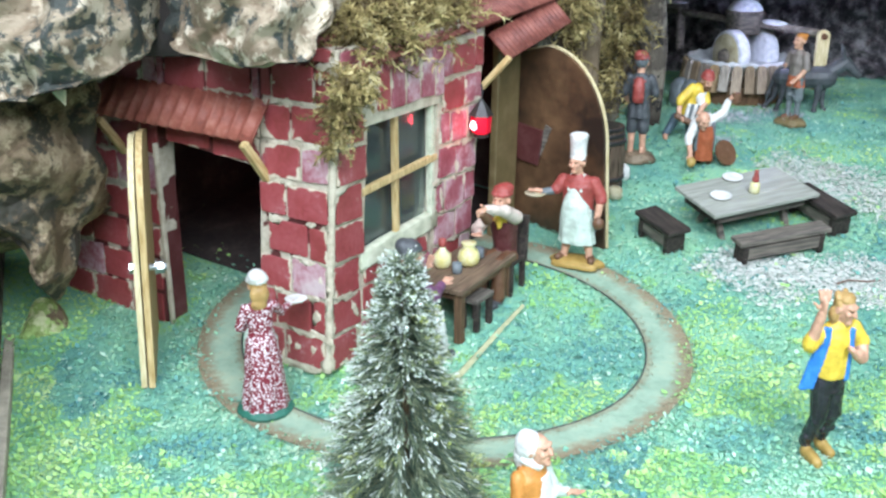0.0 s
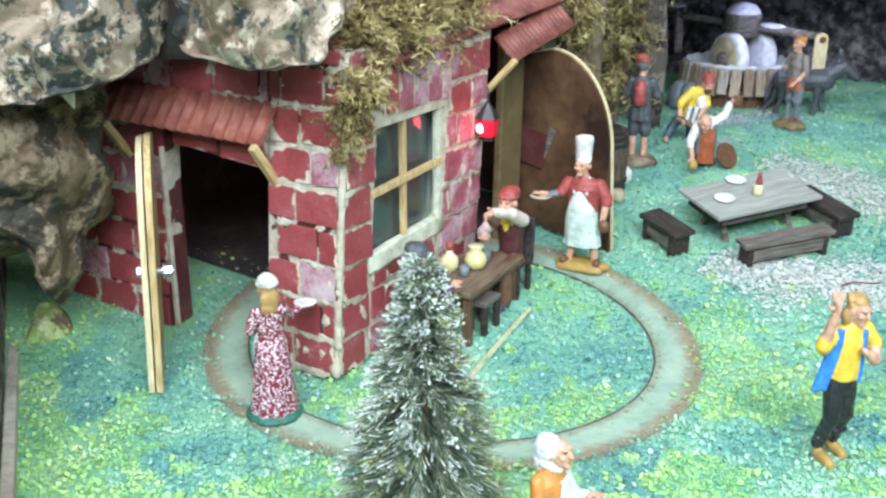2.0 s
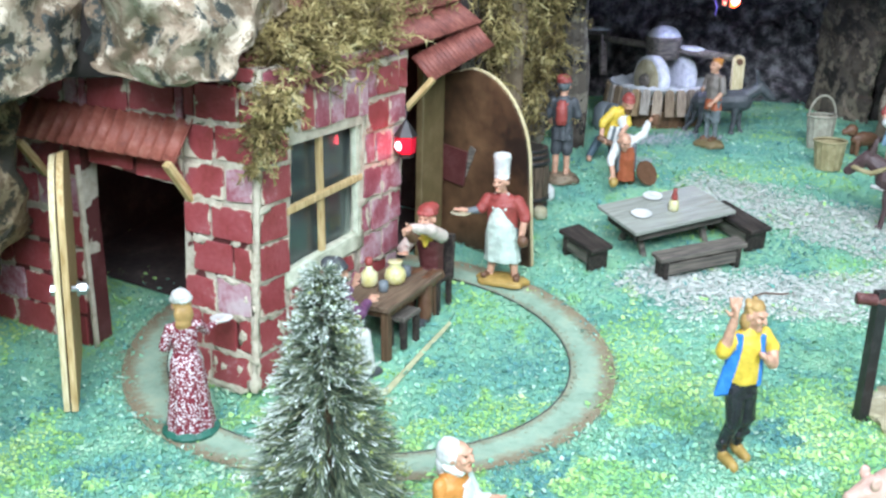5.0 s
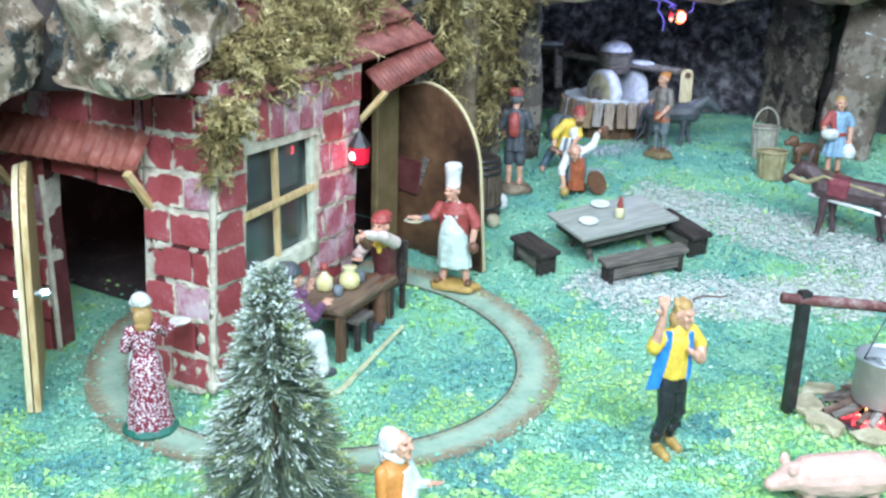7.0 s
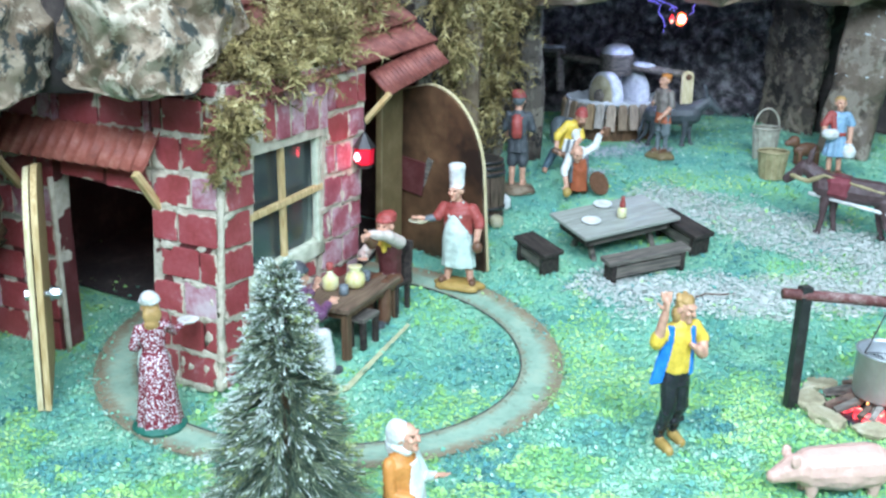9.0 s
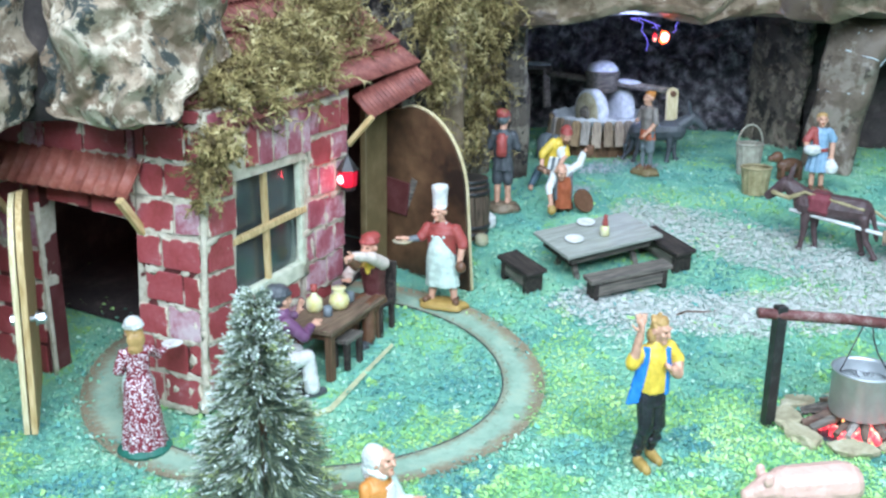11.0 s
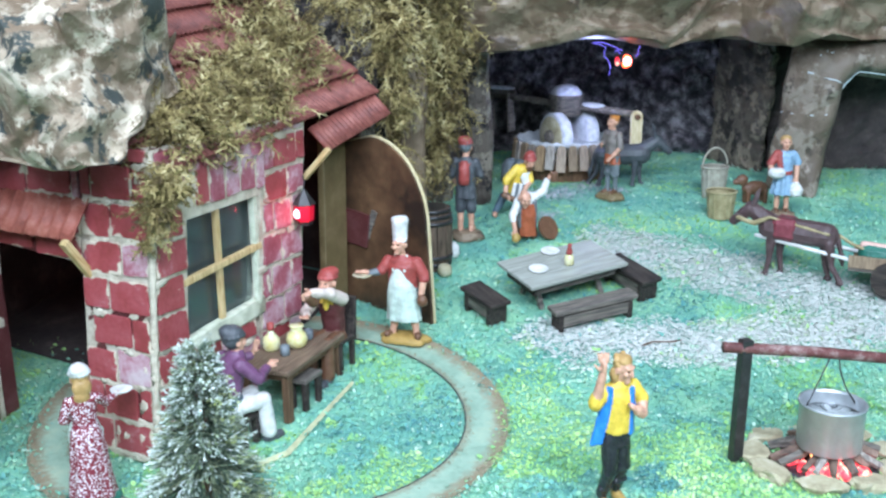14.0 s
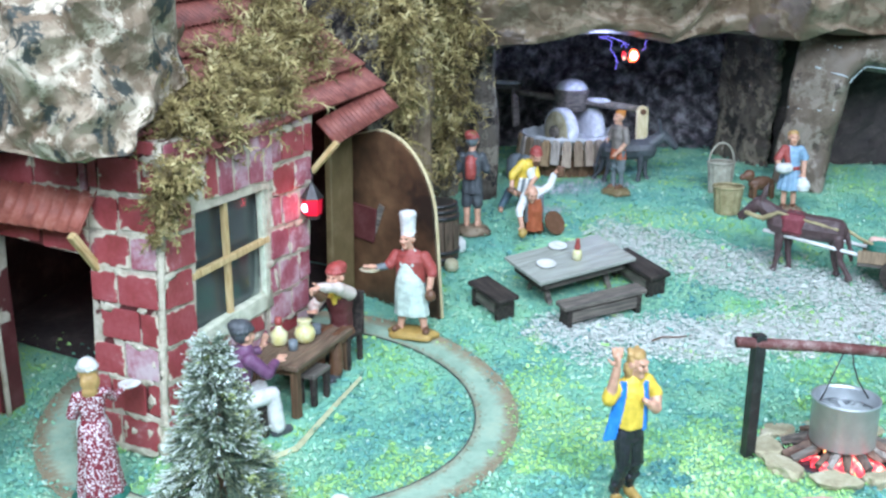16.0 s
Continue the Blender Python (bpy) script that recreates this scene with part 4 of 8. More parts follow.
def slab(pts_xy_z, axis, thick, bm=None):
    """A wall piece: a polygon in a wall's plane, given thickness. axis 0: front wall (y, z), 1: side wall (x, z)."""
    bm = bm or bmesh.new()
    near, far = [], []
    for a, z in pts_xy_z:
        for lst, d in ((near, 0.0), (far, thick)):
            lst.append(bm.verts.new(lean(d, a, z) if axis == 0 else lean(a, d, z)))
    bm.faces.new(near)
    bm.faces.new(far[::-1])
    k = len(near)
    for i in range(k):
        bm.faces.new((near[i], near[(i + 1) % k], far[(i + 1) % k], far[i]))
    return bm


def quad(a0, a1, z0, z1, z0b=None):
    return [(a0, z0), (a1, z0 if z0b is None else z0b), (a1, z1), (a0, z1)]


def build_house():
    house = thing("brick_house", HOUSE, "crimson brick house with pale mortar and mossy red roof", "house")
    top = 0.262
    front = part("front_wall", slab(quad(0.0, 0.073, 0.0, top), 0, 0.016), JOINT, house)
    part("door_lintel", slab(quad(0.0731, 0.187, 0.164, top, 0.174), 0, 0.016), JOINT, house)
    left = part("front_wall", slab(quad(0.1871, 0.33, -0.01, top), 0, 0.016), JOINT, house)
    corner = part("side_wall", slab(quad(0.0161, 0.042, 0.0, top), 1, 0.016), MORTAR, house)
    under = part("side_wall", slab(quad(0.0421, 0.146, 0.0, 0.088, 0.1), 1, 0.016), MORTAR, house)
    over = part("side_wall", slab(quad(0.0421, 0.146, 0.198, top), 1, 0.016), MORTAR, house)
    end = part("side_wall", slab(quad(0.1461, 0.219, 0.0, top), 1, 0.016), MORTAR, house)
    # inside boards take the near-black colour so that the openings read as shaded
    part("back_wall", box((0.012, 0.33, 0.3), (0.395, 0.165, 0.14)), SHADE_DARK, house)
    part("inner_wall", box((0.38, 0.01, 0.3), (0.21, 0.325, 0.14)), SHADE_DARK, house)
    part("inner_wall", box((0.1, 0.01, 0.3), (0.068, 0.058, 0.14)), SHADE_DARK, house)
    part("ceiling_board", box((0.38, 0.29, 0.006), (0.2, 0.17, 0.258)), SHADE_DARK, house)
    # dark sheet laid on the ground inside, its colour standing for indoor shade
    bm = bmesh.new()
    inv = HOUSE.inverted()
    grid = []
    for i in range(9):
        row = []
        for k in range(8):
            w = HOUSE @ Vector((0.1 + 0.035 * i, 0.022 + 0.043 * k, 0))
            row.append(bm.verts.new(inv @ Vector((w.x, w.y, ground_z(w.x, w.y) + 0.0032))))
        grid.append(row)
    for a, b in zip(grid, grid[1:]):
        for k in range(7):
            bm.faces.new((a[k], a[k + 1], b[k + 1], b[k]))
    part("floor_board", bm, SHADE_DARK, house, "floor sheet coloured dark for indoor shade", True)
    # bricks: a few shared shapes, stretched
    shapes = {}
    for mat, tag in ((BRICK, "brick"), (BRICK_DUSTY, "dusty")):
        for k in range(5):
            bm = box((1, 1, 1), wob=0.0, bevel=0.0)
            for v in bm.verts:
                v.co += Vector((0, random.uniform(-0.06, 0.06) if abs(v.co.x) > 0 else 0, random.uniform(-0.05, 0.05)))
            bmesh.ops.bevel(bm, geom=bm.edges[:], offset=0.04, segments=1, affect="EDGES")
            shapes[tag, k] = to_mesh("brick", bm, mat, False)

    def brick(parent, axis, a0, a1, z0, z1, dusty, proud=0.0016):
        if a1 - a0 < 0.006 or z1 - z0 < 0.005:
            return
        ob = new("brick", shapes["dusty" if dusty else "brick", random.randrange(5)])
        ob.parent = parent
        c, zc, depth = (a0 + a1) / 2, (z0 + z1) / 2, 0.006
        d = depth / 2 - proud + random.uniform(-0.0006, 0.0004)
        tilt = random.uniform(-1.2, 1.2)
        if axis == 0:
            ob.matrix_local = Matrix.Translation(lean(d, c, zc)) @ pose(0, 0, 0, tilt + 2.9, 0, 90) @ Matrix.Diagonal((a1 - a0, depth, z1 - z0, 1))
        else:
            ob.matrix_local = Matrix.Translation(lean(c, d, zc)) @ pose(0, 0, 0, 0, tilt, 0) @ Matrix.Diagonal((a1 - a0, depth, z1 - z0, 1))

    def course(parent, axis, a0, a1, z0, z1, step, shift, dust, gap=0.003):
        a = a0 - step * shift
        while a < a1:
            ln = step * random.uniform(0.8, 1.18)
            s, e = max(a, a0), min(a + ln - gap, a1)
            brick(parent, axis, s, e, z0 + random.uniform(-0.0006, 0.0018), z1 - random.uniform(-0.0006, 0.0026), random.random() < dust)
            a += ln

    rows = [(0.002 + 0.0312 * k, 0.002 + 0.0312 * k + 0.0288) for k in range(9)]
    for k, (z0, z1) in enumerate(rows):
        z1 = min(z1, top)
        course(front, 0, 0.004, 0.0715, z0, z1, 0.044, 0.5 * (k % 2), 0.05 if k < 5 else 0.35)
        course(left, 0, 0.189, 0.326, z0, z1, 0.046, 0.5 * (k % 2), 0.1)
        if z0 > 0.165:
            course(front, 0, 0.074, 0.186, z0, z1, 0.046, 0.5 * (k % 2) + 0.2, 0.45)
        # narrow bricks turn the corner along the side wall
        brick(corner, 1, 0.0035, 0.04 if k % 2 else 0.036, z0 - 0.001, z1 - 0.002, k > 6)
        if z1 < 0.088:
            course(under, 1, 0.044, 0.146, z0, z1, 0.034, 0.5 * (k % 2), 0.75)
        if k == 2:
            course(under, 1, 0.044, 0.146, z0, 0.084, 0.026, 0.3, 0.75)
        course(end, 1, 0.152, 0.217, z0, z1, 0.036, 0.5 * (k % 2), 0.8)
        if z0 > 0.19:
            course(over, 1, 0.044, 0.15, z0 - 0.014, z1 + 0.001, 0.022, 0.5 * (k % 2), 0.8, 0.0045)
    for a in (0.0745, 0.128):
        brick(front, 0, a, a + 0.049, 0.167 + 0.09 * (a - 0.073), 0.186 + 0.09 * (a - 0.073), False)
    # thick smears of mortar over some joints
    for k in range(120):
        side = random.random() < 0.5
        bm = bmesh.new()
        ball(bm, (0, 0, 0), (random.uniform(0.004, 0.012), 0.0005, random.uniform(0.0016, 0.0042)), seg=10)
        for v in bm.verts:
            v.co += Vector((0.004 * noise.noise(v.co * 300 + Vector((k, 0, 0))), 0.0005 * noise.noise(v.co * 500), 0.0032 * noise.noise(v.co * 300 + Vector((0, k, 0)))))
        r = random.randrange(9)
        z = 0.0312 * r + 0.0005 + random.uniform(-0.002, 0.002)
        upright = random.random() < 0.3
        if upright:
            z += 0.015
        if side:
            a = random.choice([random.uniform(0.008, 0.034), random.uniform(0.15, 0.21), random.uniform(0.05, 0.14) if r > 6 or r < 3 else 0.18])
            m = Matrix.Translation(lean(a, -0.0012, z))
        else:
            a = random.choice([random.uniform(0.01, 0.06), random.uniform(0.006, 0.014), random.uniform(0.02, 0.06), random.uniform(0.08, 0.18) if r > 6 else 0.02])
            m = Matrix.Translation(lean(-0.0012, a, z)) @ pose(0, 0, 0, 0, 0, 90)
        ob = part("mortar_smear", bm, MORTAR, corner if side else front, smooth=True)
        ob.matrix_local = m @ pose(0, 0, 0, 0, 80 + random.uniform(-15, 15) if upright else random.uniform(-9, 9), 0)
    bm = bmesh.new()
    rings = []
    for j in range(60):
        z = top * j / 59
        p = Vector(lean(0.0, 0.0, z))
        rings.append([bm.verts.new(p + Vector((dx * (0.9 + 1.9 * noise.noise(Vector((z * 75, i, 0)))), dy * (0.9 + 1.9 * noise.noise(Vector((z * 75, i, 5)))), 0))) for i, (dx, dy) in enumerate(((-0.0012, 0.0052), (-0.0016, 0.0022), (-0.0014, -0.0014), (0.002, -0.0016), (0.0036, -0.001), (0.003, 0.004)))])
    for a, b in zip(rings, rings[1:]):
        for i in range(6):
            bm.faces.new((a[i], a[(i + 1) % 6], b[(i + 1) % 6], b[i]))
    part("corner_mortar", bm, MORTAR, house, "rough pale mortar bead on the corner", True)
    # dark red jamb board inside the doorway
    part("door_jamb", box((0.018, 0.006, 0.18), lean(0.012, 0.19, 0.085), bevel=0.001), MAROON, house, "dark maroon jamb board")
    bm = box((0.004, 0.003, 0.172), lean(0.0, 0.1855, 0.083))
    bmesh.ops.subdivide_edges(bm, edges=bm.edges[:], cuts=10, use_grid_fill=True)
    for v in bm.verts:
        v.co += Vector((0.0012, 0.0016, 0)) * noise.noise(v.co * 110)
    part("jamb_mortar", bm, MORTAR, house, "rough grey mortar along the jamb", True)
    # window
    win = part("window", box((0.102, 0.003, 0.108), lean(0.094, 0.011, 0.147)), GLASS, house, "dusty four-pane window with pale pine bars")
    win.visible_shadow = False
    for name, size, at, tn, mat in (("mullion", (0.0056, 0.005, 0.112), (0.09, 0.004, 0.146), 0, CREAM_WOOD), ("glazing_bar", (0.118, 0.005, 0.0062), (0.09, 0.0015, 0.147), -3, CREAM_WOOD), ("window_frame", (0.006, 0.006, 0.11), (0.143, 0.003, 0.15), 0, PLASTER_SILL)):
        part(name, box(size, lean(*at), (0, tn, 1.8 if size[2] > 0.05 else 0), 0.0006), mat, win)
    bm = box((0.116, 0.007, 0.016), lean(0.095, 0.0012, 0.0885), (0, -3, 0))
    bmesh.ops.subdivide_edges(bm, edges=bm.edges[:], cuts=6, use_grid_fill=True)
    for v in bm.verts:
        v.co += Vector((0, 0.0005, 0.0011)) * noise.noise(v.co * 130)
    part("sill", bm, PLASTER_SILL, win, "thick pale plaster sill", True)
    # awning over the front doorway
    aw = part("awning", corrugated(0.178, 0.037, 14, 0.0024, 0.0014), TERRACOTTA, house, "terracotta corrugated awning", True)
    aw.matrix_local = Matrix.Translation(lean(-0.002, 0.24, 0.222)) @ Matrix(((0, -0.62, 0.78, 0), (-1, 0, 0, 0), (-0.04, -0.78, -0.62, 0), (0, 0, 0, 1)))
    for y in (0.067, 0.232):
        st = part("awning_strut", box((0.0065, 0.0065, 0.042), (0, 0, 0), bevel=0.0006), CREAM_WOOD, house, "pale pine strut")
        st.matrix_local = Matrix.Translation(lean(-0.0125, y, 0.172)) @ pose(0, 0, 0, 0, -36, 0)
    # awning over the side doorway
    aw = part("awning", corrugated(0.132, 0.03, 17, 0.0019, 0.001), ROOF_RED, house, "dark red corrugated awning", True)
    aw.matrix_local = Matrix.Translation((0.237, -0.0125, 0.248)) @ pose(0, 0, 0, 0, -8.5, 0) @ Matrix(((1, 0, 0, 0), (0, -0.68, -0.73, 0), (0, -0.73, 0.68, 0), (0, 0, 0, 1)))
    st = part("awning_strut", box((0.0055, 0.0055, 0.04), bevel=0.0006), CREAM_WOOD, house, "pale pine strut")
    st.matrix_local = Matrix.Translation((0.236, -0.02, 0.213)) @ pose(0, 0, 0, 40, 14, 0)
    # roof: overlapping courses of corrugated card
    for k in range(8):
        back = 0.016 if k == 0 else 0.0
        rf = part("roof_course", corrugated(0.37 - 0.004 * k - back, 0.04, 54, 0.0019, 0.0012), ROOF_RED, house, smooth=True)
        rf.matrix_local = Matrix.Translation((0.004 + back, -0.021 + 0.024 * k, 0.245 + 0.021 * k)) @ pose(0, 0, 0, 0, -3.8, 0) @ pose(0, 0, 0, 34, 0, random.uniform(-0.6, 0.6))
    # boards inside the side doorway
    part("door_post", box((0.046, 0.008, 0.24), (0.314, 0.012, 0.125), (0, 2, 0), bevel=0.001), OLIVE_WOOD, house, "olive brown board inside the doorway")
    part("end_wall", box((0.03, 0.02, 0.26), lean(0.365, 0.012, 0.125), bevel=0.001), ROCK_DARK, house)


build_house()
point_lamp("house_red_lamp", tuple(HOUSE @ Vector((0.2, 0.16, 0.2))), 0.05, (1.0, 0.08, 0.07))


def arch_leaf(width, height, round_r, thick, x0=0.0, rise=1.25, slant=0.0):
    """A door leaf in the x-z plane with its outer top corner rounded off."""
    bm = bmesh.new()
    pts = [(x0, 0.0), (x0 + width, 0.0), (x0 + width, height - round_r * rise)]
    for k in range(1, 13):
        a = math.pi / 2 * k / 12
        pts.append((x0 + width - round_r + round_r * math.cos(a), height - round_r * rise + round_r * rise * math.sin(a)))
    pts.append((x0, height - 0.012))
    a = [bm.verts.new((x - slant * z, -thick / 2, z)) for x, z in pts]
    b = [bm.verts.new((x - slant * z, thick / 2, z)) for x, z in pts]
    bm.faces.new(a)
    bm.faces.new(b[::-1])
    for i in range(len(pts)):
        bm.faces.new((a[i], a[(i + 1) % len(pts)], b[(i + 1) % len(pts)], b[i]))
    return bm


def build_doors():
    d = thing("plank_door", pose(-0.261, 0.822, 0.004, 0, 0, -76.5) @ pose(0, 0, 0, -2.2, 0, 0), "open pale plywood door of two layers with a steel bolt", "door")
    part("inner_leaf", arch_leaf(0.108, 0.202, 0.045, 0.005), CREAM_WOOD, d)
    ob = part("outer_leaf", arch_leaf(0.107, 0.2, 0.045, 0.0045), EDGE_WOOD, d, "pale cream outer layer")
    ob.location = (0, -0.0062, 0)
    bm = bmesh.new()
    lathe([(0.0028, -0.012), (0.0028, 0.016)], 12, bm)
    lathe([(0.0055, 0.009), (0.0055, 0.014), (0.003, 0.0145)], 6, bm)
    lathe([(0.0065, 0.007), (0.0065, 0.0088)], 16, bm)
    lathe([(0.005, -0.0125), (0.005, -0.0095)], 6, bm)
    bolt = part("bolt", bm, STEEL, d, "zinc bolt with a hexagon nut")
    bolt.matrix_local = pose(0.09, 0, 0.098, -90, 0, 0)
    d = thing("arched_door", pose(0.077, 1.024, ground_z(0.12, 0.985) - 0.004, 0, 0, -41.5), "open dark wood door with a rounded top and pale edge", "door")
    part("leaf", arch_leaf(0.1165, 0.196, 0.068, 0.0035, 0, 1.3, 0.06), DOOR_WOOD, d)
    ob = part("edge_band", arch_leaf(0.118, 0.1975, 0.069, 0.003, 0, 1.3, 0.06), EDGE_WOOD, d, "pale plywood edge")
    ob.location = (0, 0.0035, 0)
    part("hinge_edge", box((0.003, 0.0045, 0.1), (-0.0005, 0, 0.055), bevel=0.0004), EDGE_WOOD, d, "pale plywood edge")
    part("hinge_plate", box((0.034, 0.003, 0.038), (0.018, -0.0035, 0.094), (0, 8, 0), bevel=0.0005), MAROON, d, "dark maroon plate")
    part("chipped_patch", box((0.008, 0.001, 0.034), (0.037, -0.0024, 0.1), (0, 22, 0), bevel=0.0003), SMOKED_WOOD, d, "pale chipped patch")


build_doors()

from mathutils.bvhtree import BVHTree


# ---- moss and fir ----
def sprigs(name, blobs, count, length, width, material, label, category, seed, droop=0.3, kind="stuff"):
    """Feathery moss sprigs rooted in soft blobs (centre, radii): a curved stem with curling side shoots."""
    rng = np.random.default_rng(seed)

    def unit(v):
        return v / (np.linalg.norm(v, axis=-1, keepdims=True) + 1e-9)

    vol = np.array([(r[0] * r[1] * r[2]) ** (2 / 3) for _, r in blobs])
    pick = rng.choice(len(blobs), count, p=vol / vol.sum())
    cen, rad = np.array([b[0] for b in blobs])[pick], np.array([b[1] for b in blobs])[pick]
    d = unit(rng.normal(size=(count, 3)))
    root = cen + d * rad * rng.uniform(0.1, 0.9, (count, 1))
    verts, faces, total = [], [], 0

    def ribbon(p, go, ln, wide, steps, curl, sag):
        """Adds tapering ribbons and returns their nodes and ways."""
        nonlocal total
        n = len(p)
        face_to = unit(rng.normal(size=(n, 3)))
        nodes, ways, rows = [], [], []
        for s in range(steps + 1):
            go = unit(go)
            side = unit(np.cross(go, face_to))
            w = wide * (1.0 - 0.7 * s / steps)
            rows += [p - side * w, p + side * w]
            nodes.append(p)
            ways.append(go)
            p = p + go * ln / steps
            go = go + rng.normal(size=(n, 3)) * curl
            go[:, 2] -= sag
        k = 2 * (steps + 1)
        base = total + np.arange(n)[:, None] * k
        verts.append(np.stack(rows, 1).reshape(-1, 3))
        faces.extend(base + np.array([[2 * s, 2 * s + 1, 2 * s + 3, 2 * s + 2]]) for s in range(steps))
        total += n * k
        return nodes, ways

    go = d * 0.9 + rng.normal(size=(count, 3)) * 0.5
    go[:, 2] -= droop
    ln = length * rng.uniform(0.5, 1.35, (count, 1))
    nodes, ways = ribbon(root, go, ln, width * rng.uniform(0.7, 1.3, (count, 1)), 8, 0.34, droop * 0.18)
    for s in range(1, 9):
        for sign in (-1, 1):
            across = unit(np.cross(ways[s], rng.normal(size=(count, 3)) * 0.4 + np.array([0.2, -1.0, 0.6]))) * sign
            ribbon(nodes[s], ways[s] * 0.55 + across * 0.8, ln * rng.uniform(0.12, 0.38, (count, 1)) * (1.15 - 0.08 * s), width * rng.uniform(0.55, 1.05, (count, 1)), 3, 0.45, droop * 0.12)
    v, f = np.concatenate(verts), np.concatenate(faces)
    n = len(f)
    me = bpy.data.meshes.new(name)
    me.vertices.add(len(v))
    me.vertices.foreach_set("co", v.astype(np.float32).ravel())
    me.loops.add(4 * n)
    me.loops.foreach_set("vertex_index", f.astype(np.int32).ravel())
    me.polygons.add(n)
    me.polygons.foreach_set("loop_start", np.arange(0, 4 * n, 4, dtype=np.int32))
    me.polygons.foreach_set("loop_total", np.full(n, 4, dtype=np.int32))
    me.update()
    me.validate()
    me.materials.append(material)
    return tagged(new(name, me), label, category, kind=kind)


def house_point(x, y, z):
    return tuple(HOUSE @ Vector(lean(x, y, z)))


def moss_along(name, rows, per, label, seed, droop=0.3, length=0.042):
    """Moss from (x, y, z, radius) rows: blobs strung along a line."""
    rng = np.random.default_rng(seed)
    blobs = []
    for (a, b) in zip(rows, rows[1:]):
        for t in np.linspace(0, 1, 6)[:-1]:
            q = [a[i] + (b[i] - a[i]) * t for i in range(4)]
            r = q[3] * rng.uniform(0.6, 1.2)
            blobs.append((tuple(np.array(q[:3]) + rng.normal(size=3) * q[3] * 0.35), (r, r, r * 0.8)))
    return sprigs(name, blobs, int(0.8 * per), length, 0.0011, MOSS, label, "moss", seed, droop)


def hp(x, y, z, r):
    return (*house_point(x, y, z), r)


def roof_moss(share, count, label, seed):
    """Loose lacy tufts lying over the roof courses where share(along, up) allows."""
    rng = np.random.default_rng(seed)
    blobs = []
    while len(blobs) < 65:
        x, u = rng.uniform(0.016, 0.345), rng.uniform(-0.012, 0.17)
        if rng.random() > share(x, u) + 0.8 * noise.noise(Vector((x * 30, u * 30, seed))):
            continue
        r = rng.uniform(0.006, 0.013)
        at = HOUSE @ Vector((x, -0.018 + 0.83 * u, 0.25 + 0.73 * u + 0.066 * x + 0.003 + 0.5 * r))
        blobs.append((tuple(at), (r * 1.3, r * 1.1, r * 0.8)))
    return sprigs("roof_moss", blobs, int(0.8 * count), 0.038, 0.0011, MOSS, label, "moss", seed, 0.25)


roof_moss(lambda x, u: 1.0 - abs(u - 0.017 - 0.03 * x) / 0.02 if 0.03 < x < 0.21 else -1, 420, "clump of dry olive-brown moss along the roof edge", 11)
roof_moss(lambda x, u: 1.0 - abs(u - 0.016 - 0.2 * x) / 0.03 - (0.7 if x > 0.3 else 0), 560, "clump of dry olive moss on the roof courses", 12)
roof_moss(lambda x, u: 1.0 - math.hypot(x - 0.05, u - 0.13) / 0.03 if x < 0.13 else 0.9 - abs(x - 0.28) / 0.05 if u > 0.07 else -1, 300, "tufts of dry moss high on the roof", 13)
moss_along("hanging_moss", [hp(0.004, -0.012, 0.252, 0.012), hp(-0.004, -0.011, 0.232, 0.009), hp(-0.006, -0.007, 0.208, 0.007), hp(-0.005, -0.003, 0.188, 0.0035)], 240, "tail of dry moss hanging over the house corner", 14, 0.8, 0.021)
moss_along("hanging_moss", [(0.13, 1.06, 0.36, 0.026), (0.14, 1.06, 0.29, 0.02), (0.13, 1.055, 0.2, 0.013), (0.124, 1.05, 0.13, 0.013), (0.122, 1.05, 0.075, 0.016)], 420, "long beard of dry moss hanging beside the arched door", 15, 0.9)
moss_along("hanging_moss", [(0.2, 1.16, 0.38, 0.03), (0.21, 1.17, 0.31, 0.026), (0.2, 1.17, 0.22, 0.018), (0.195, 1.16, 0.15, 0.013)], 460, "long beard of dry moss hanging over the barrel", 16, 0.9)
moss_along("hanging_moss", [(0.08, 1.06, 0.39, 0.022), (0.14, 1.1, 0.4, 0.028), (0.24, 1.15, 0.39, 0.022)], 300, "dry moss draped above the barrels", 17, 0.6)


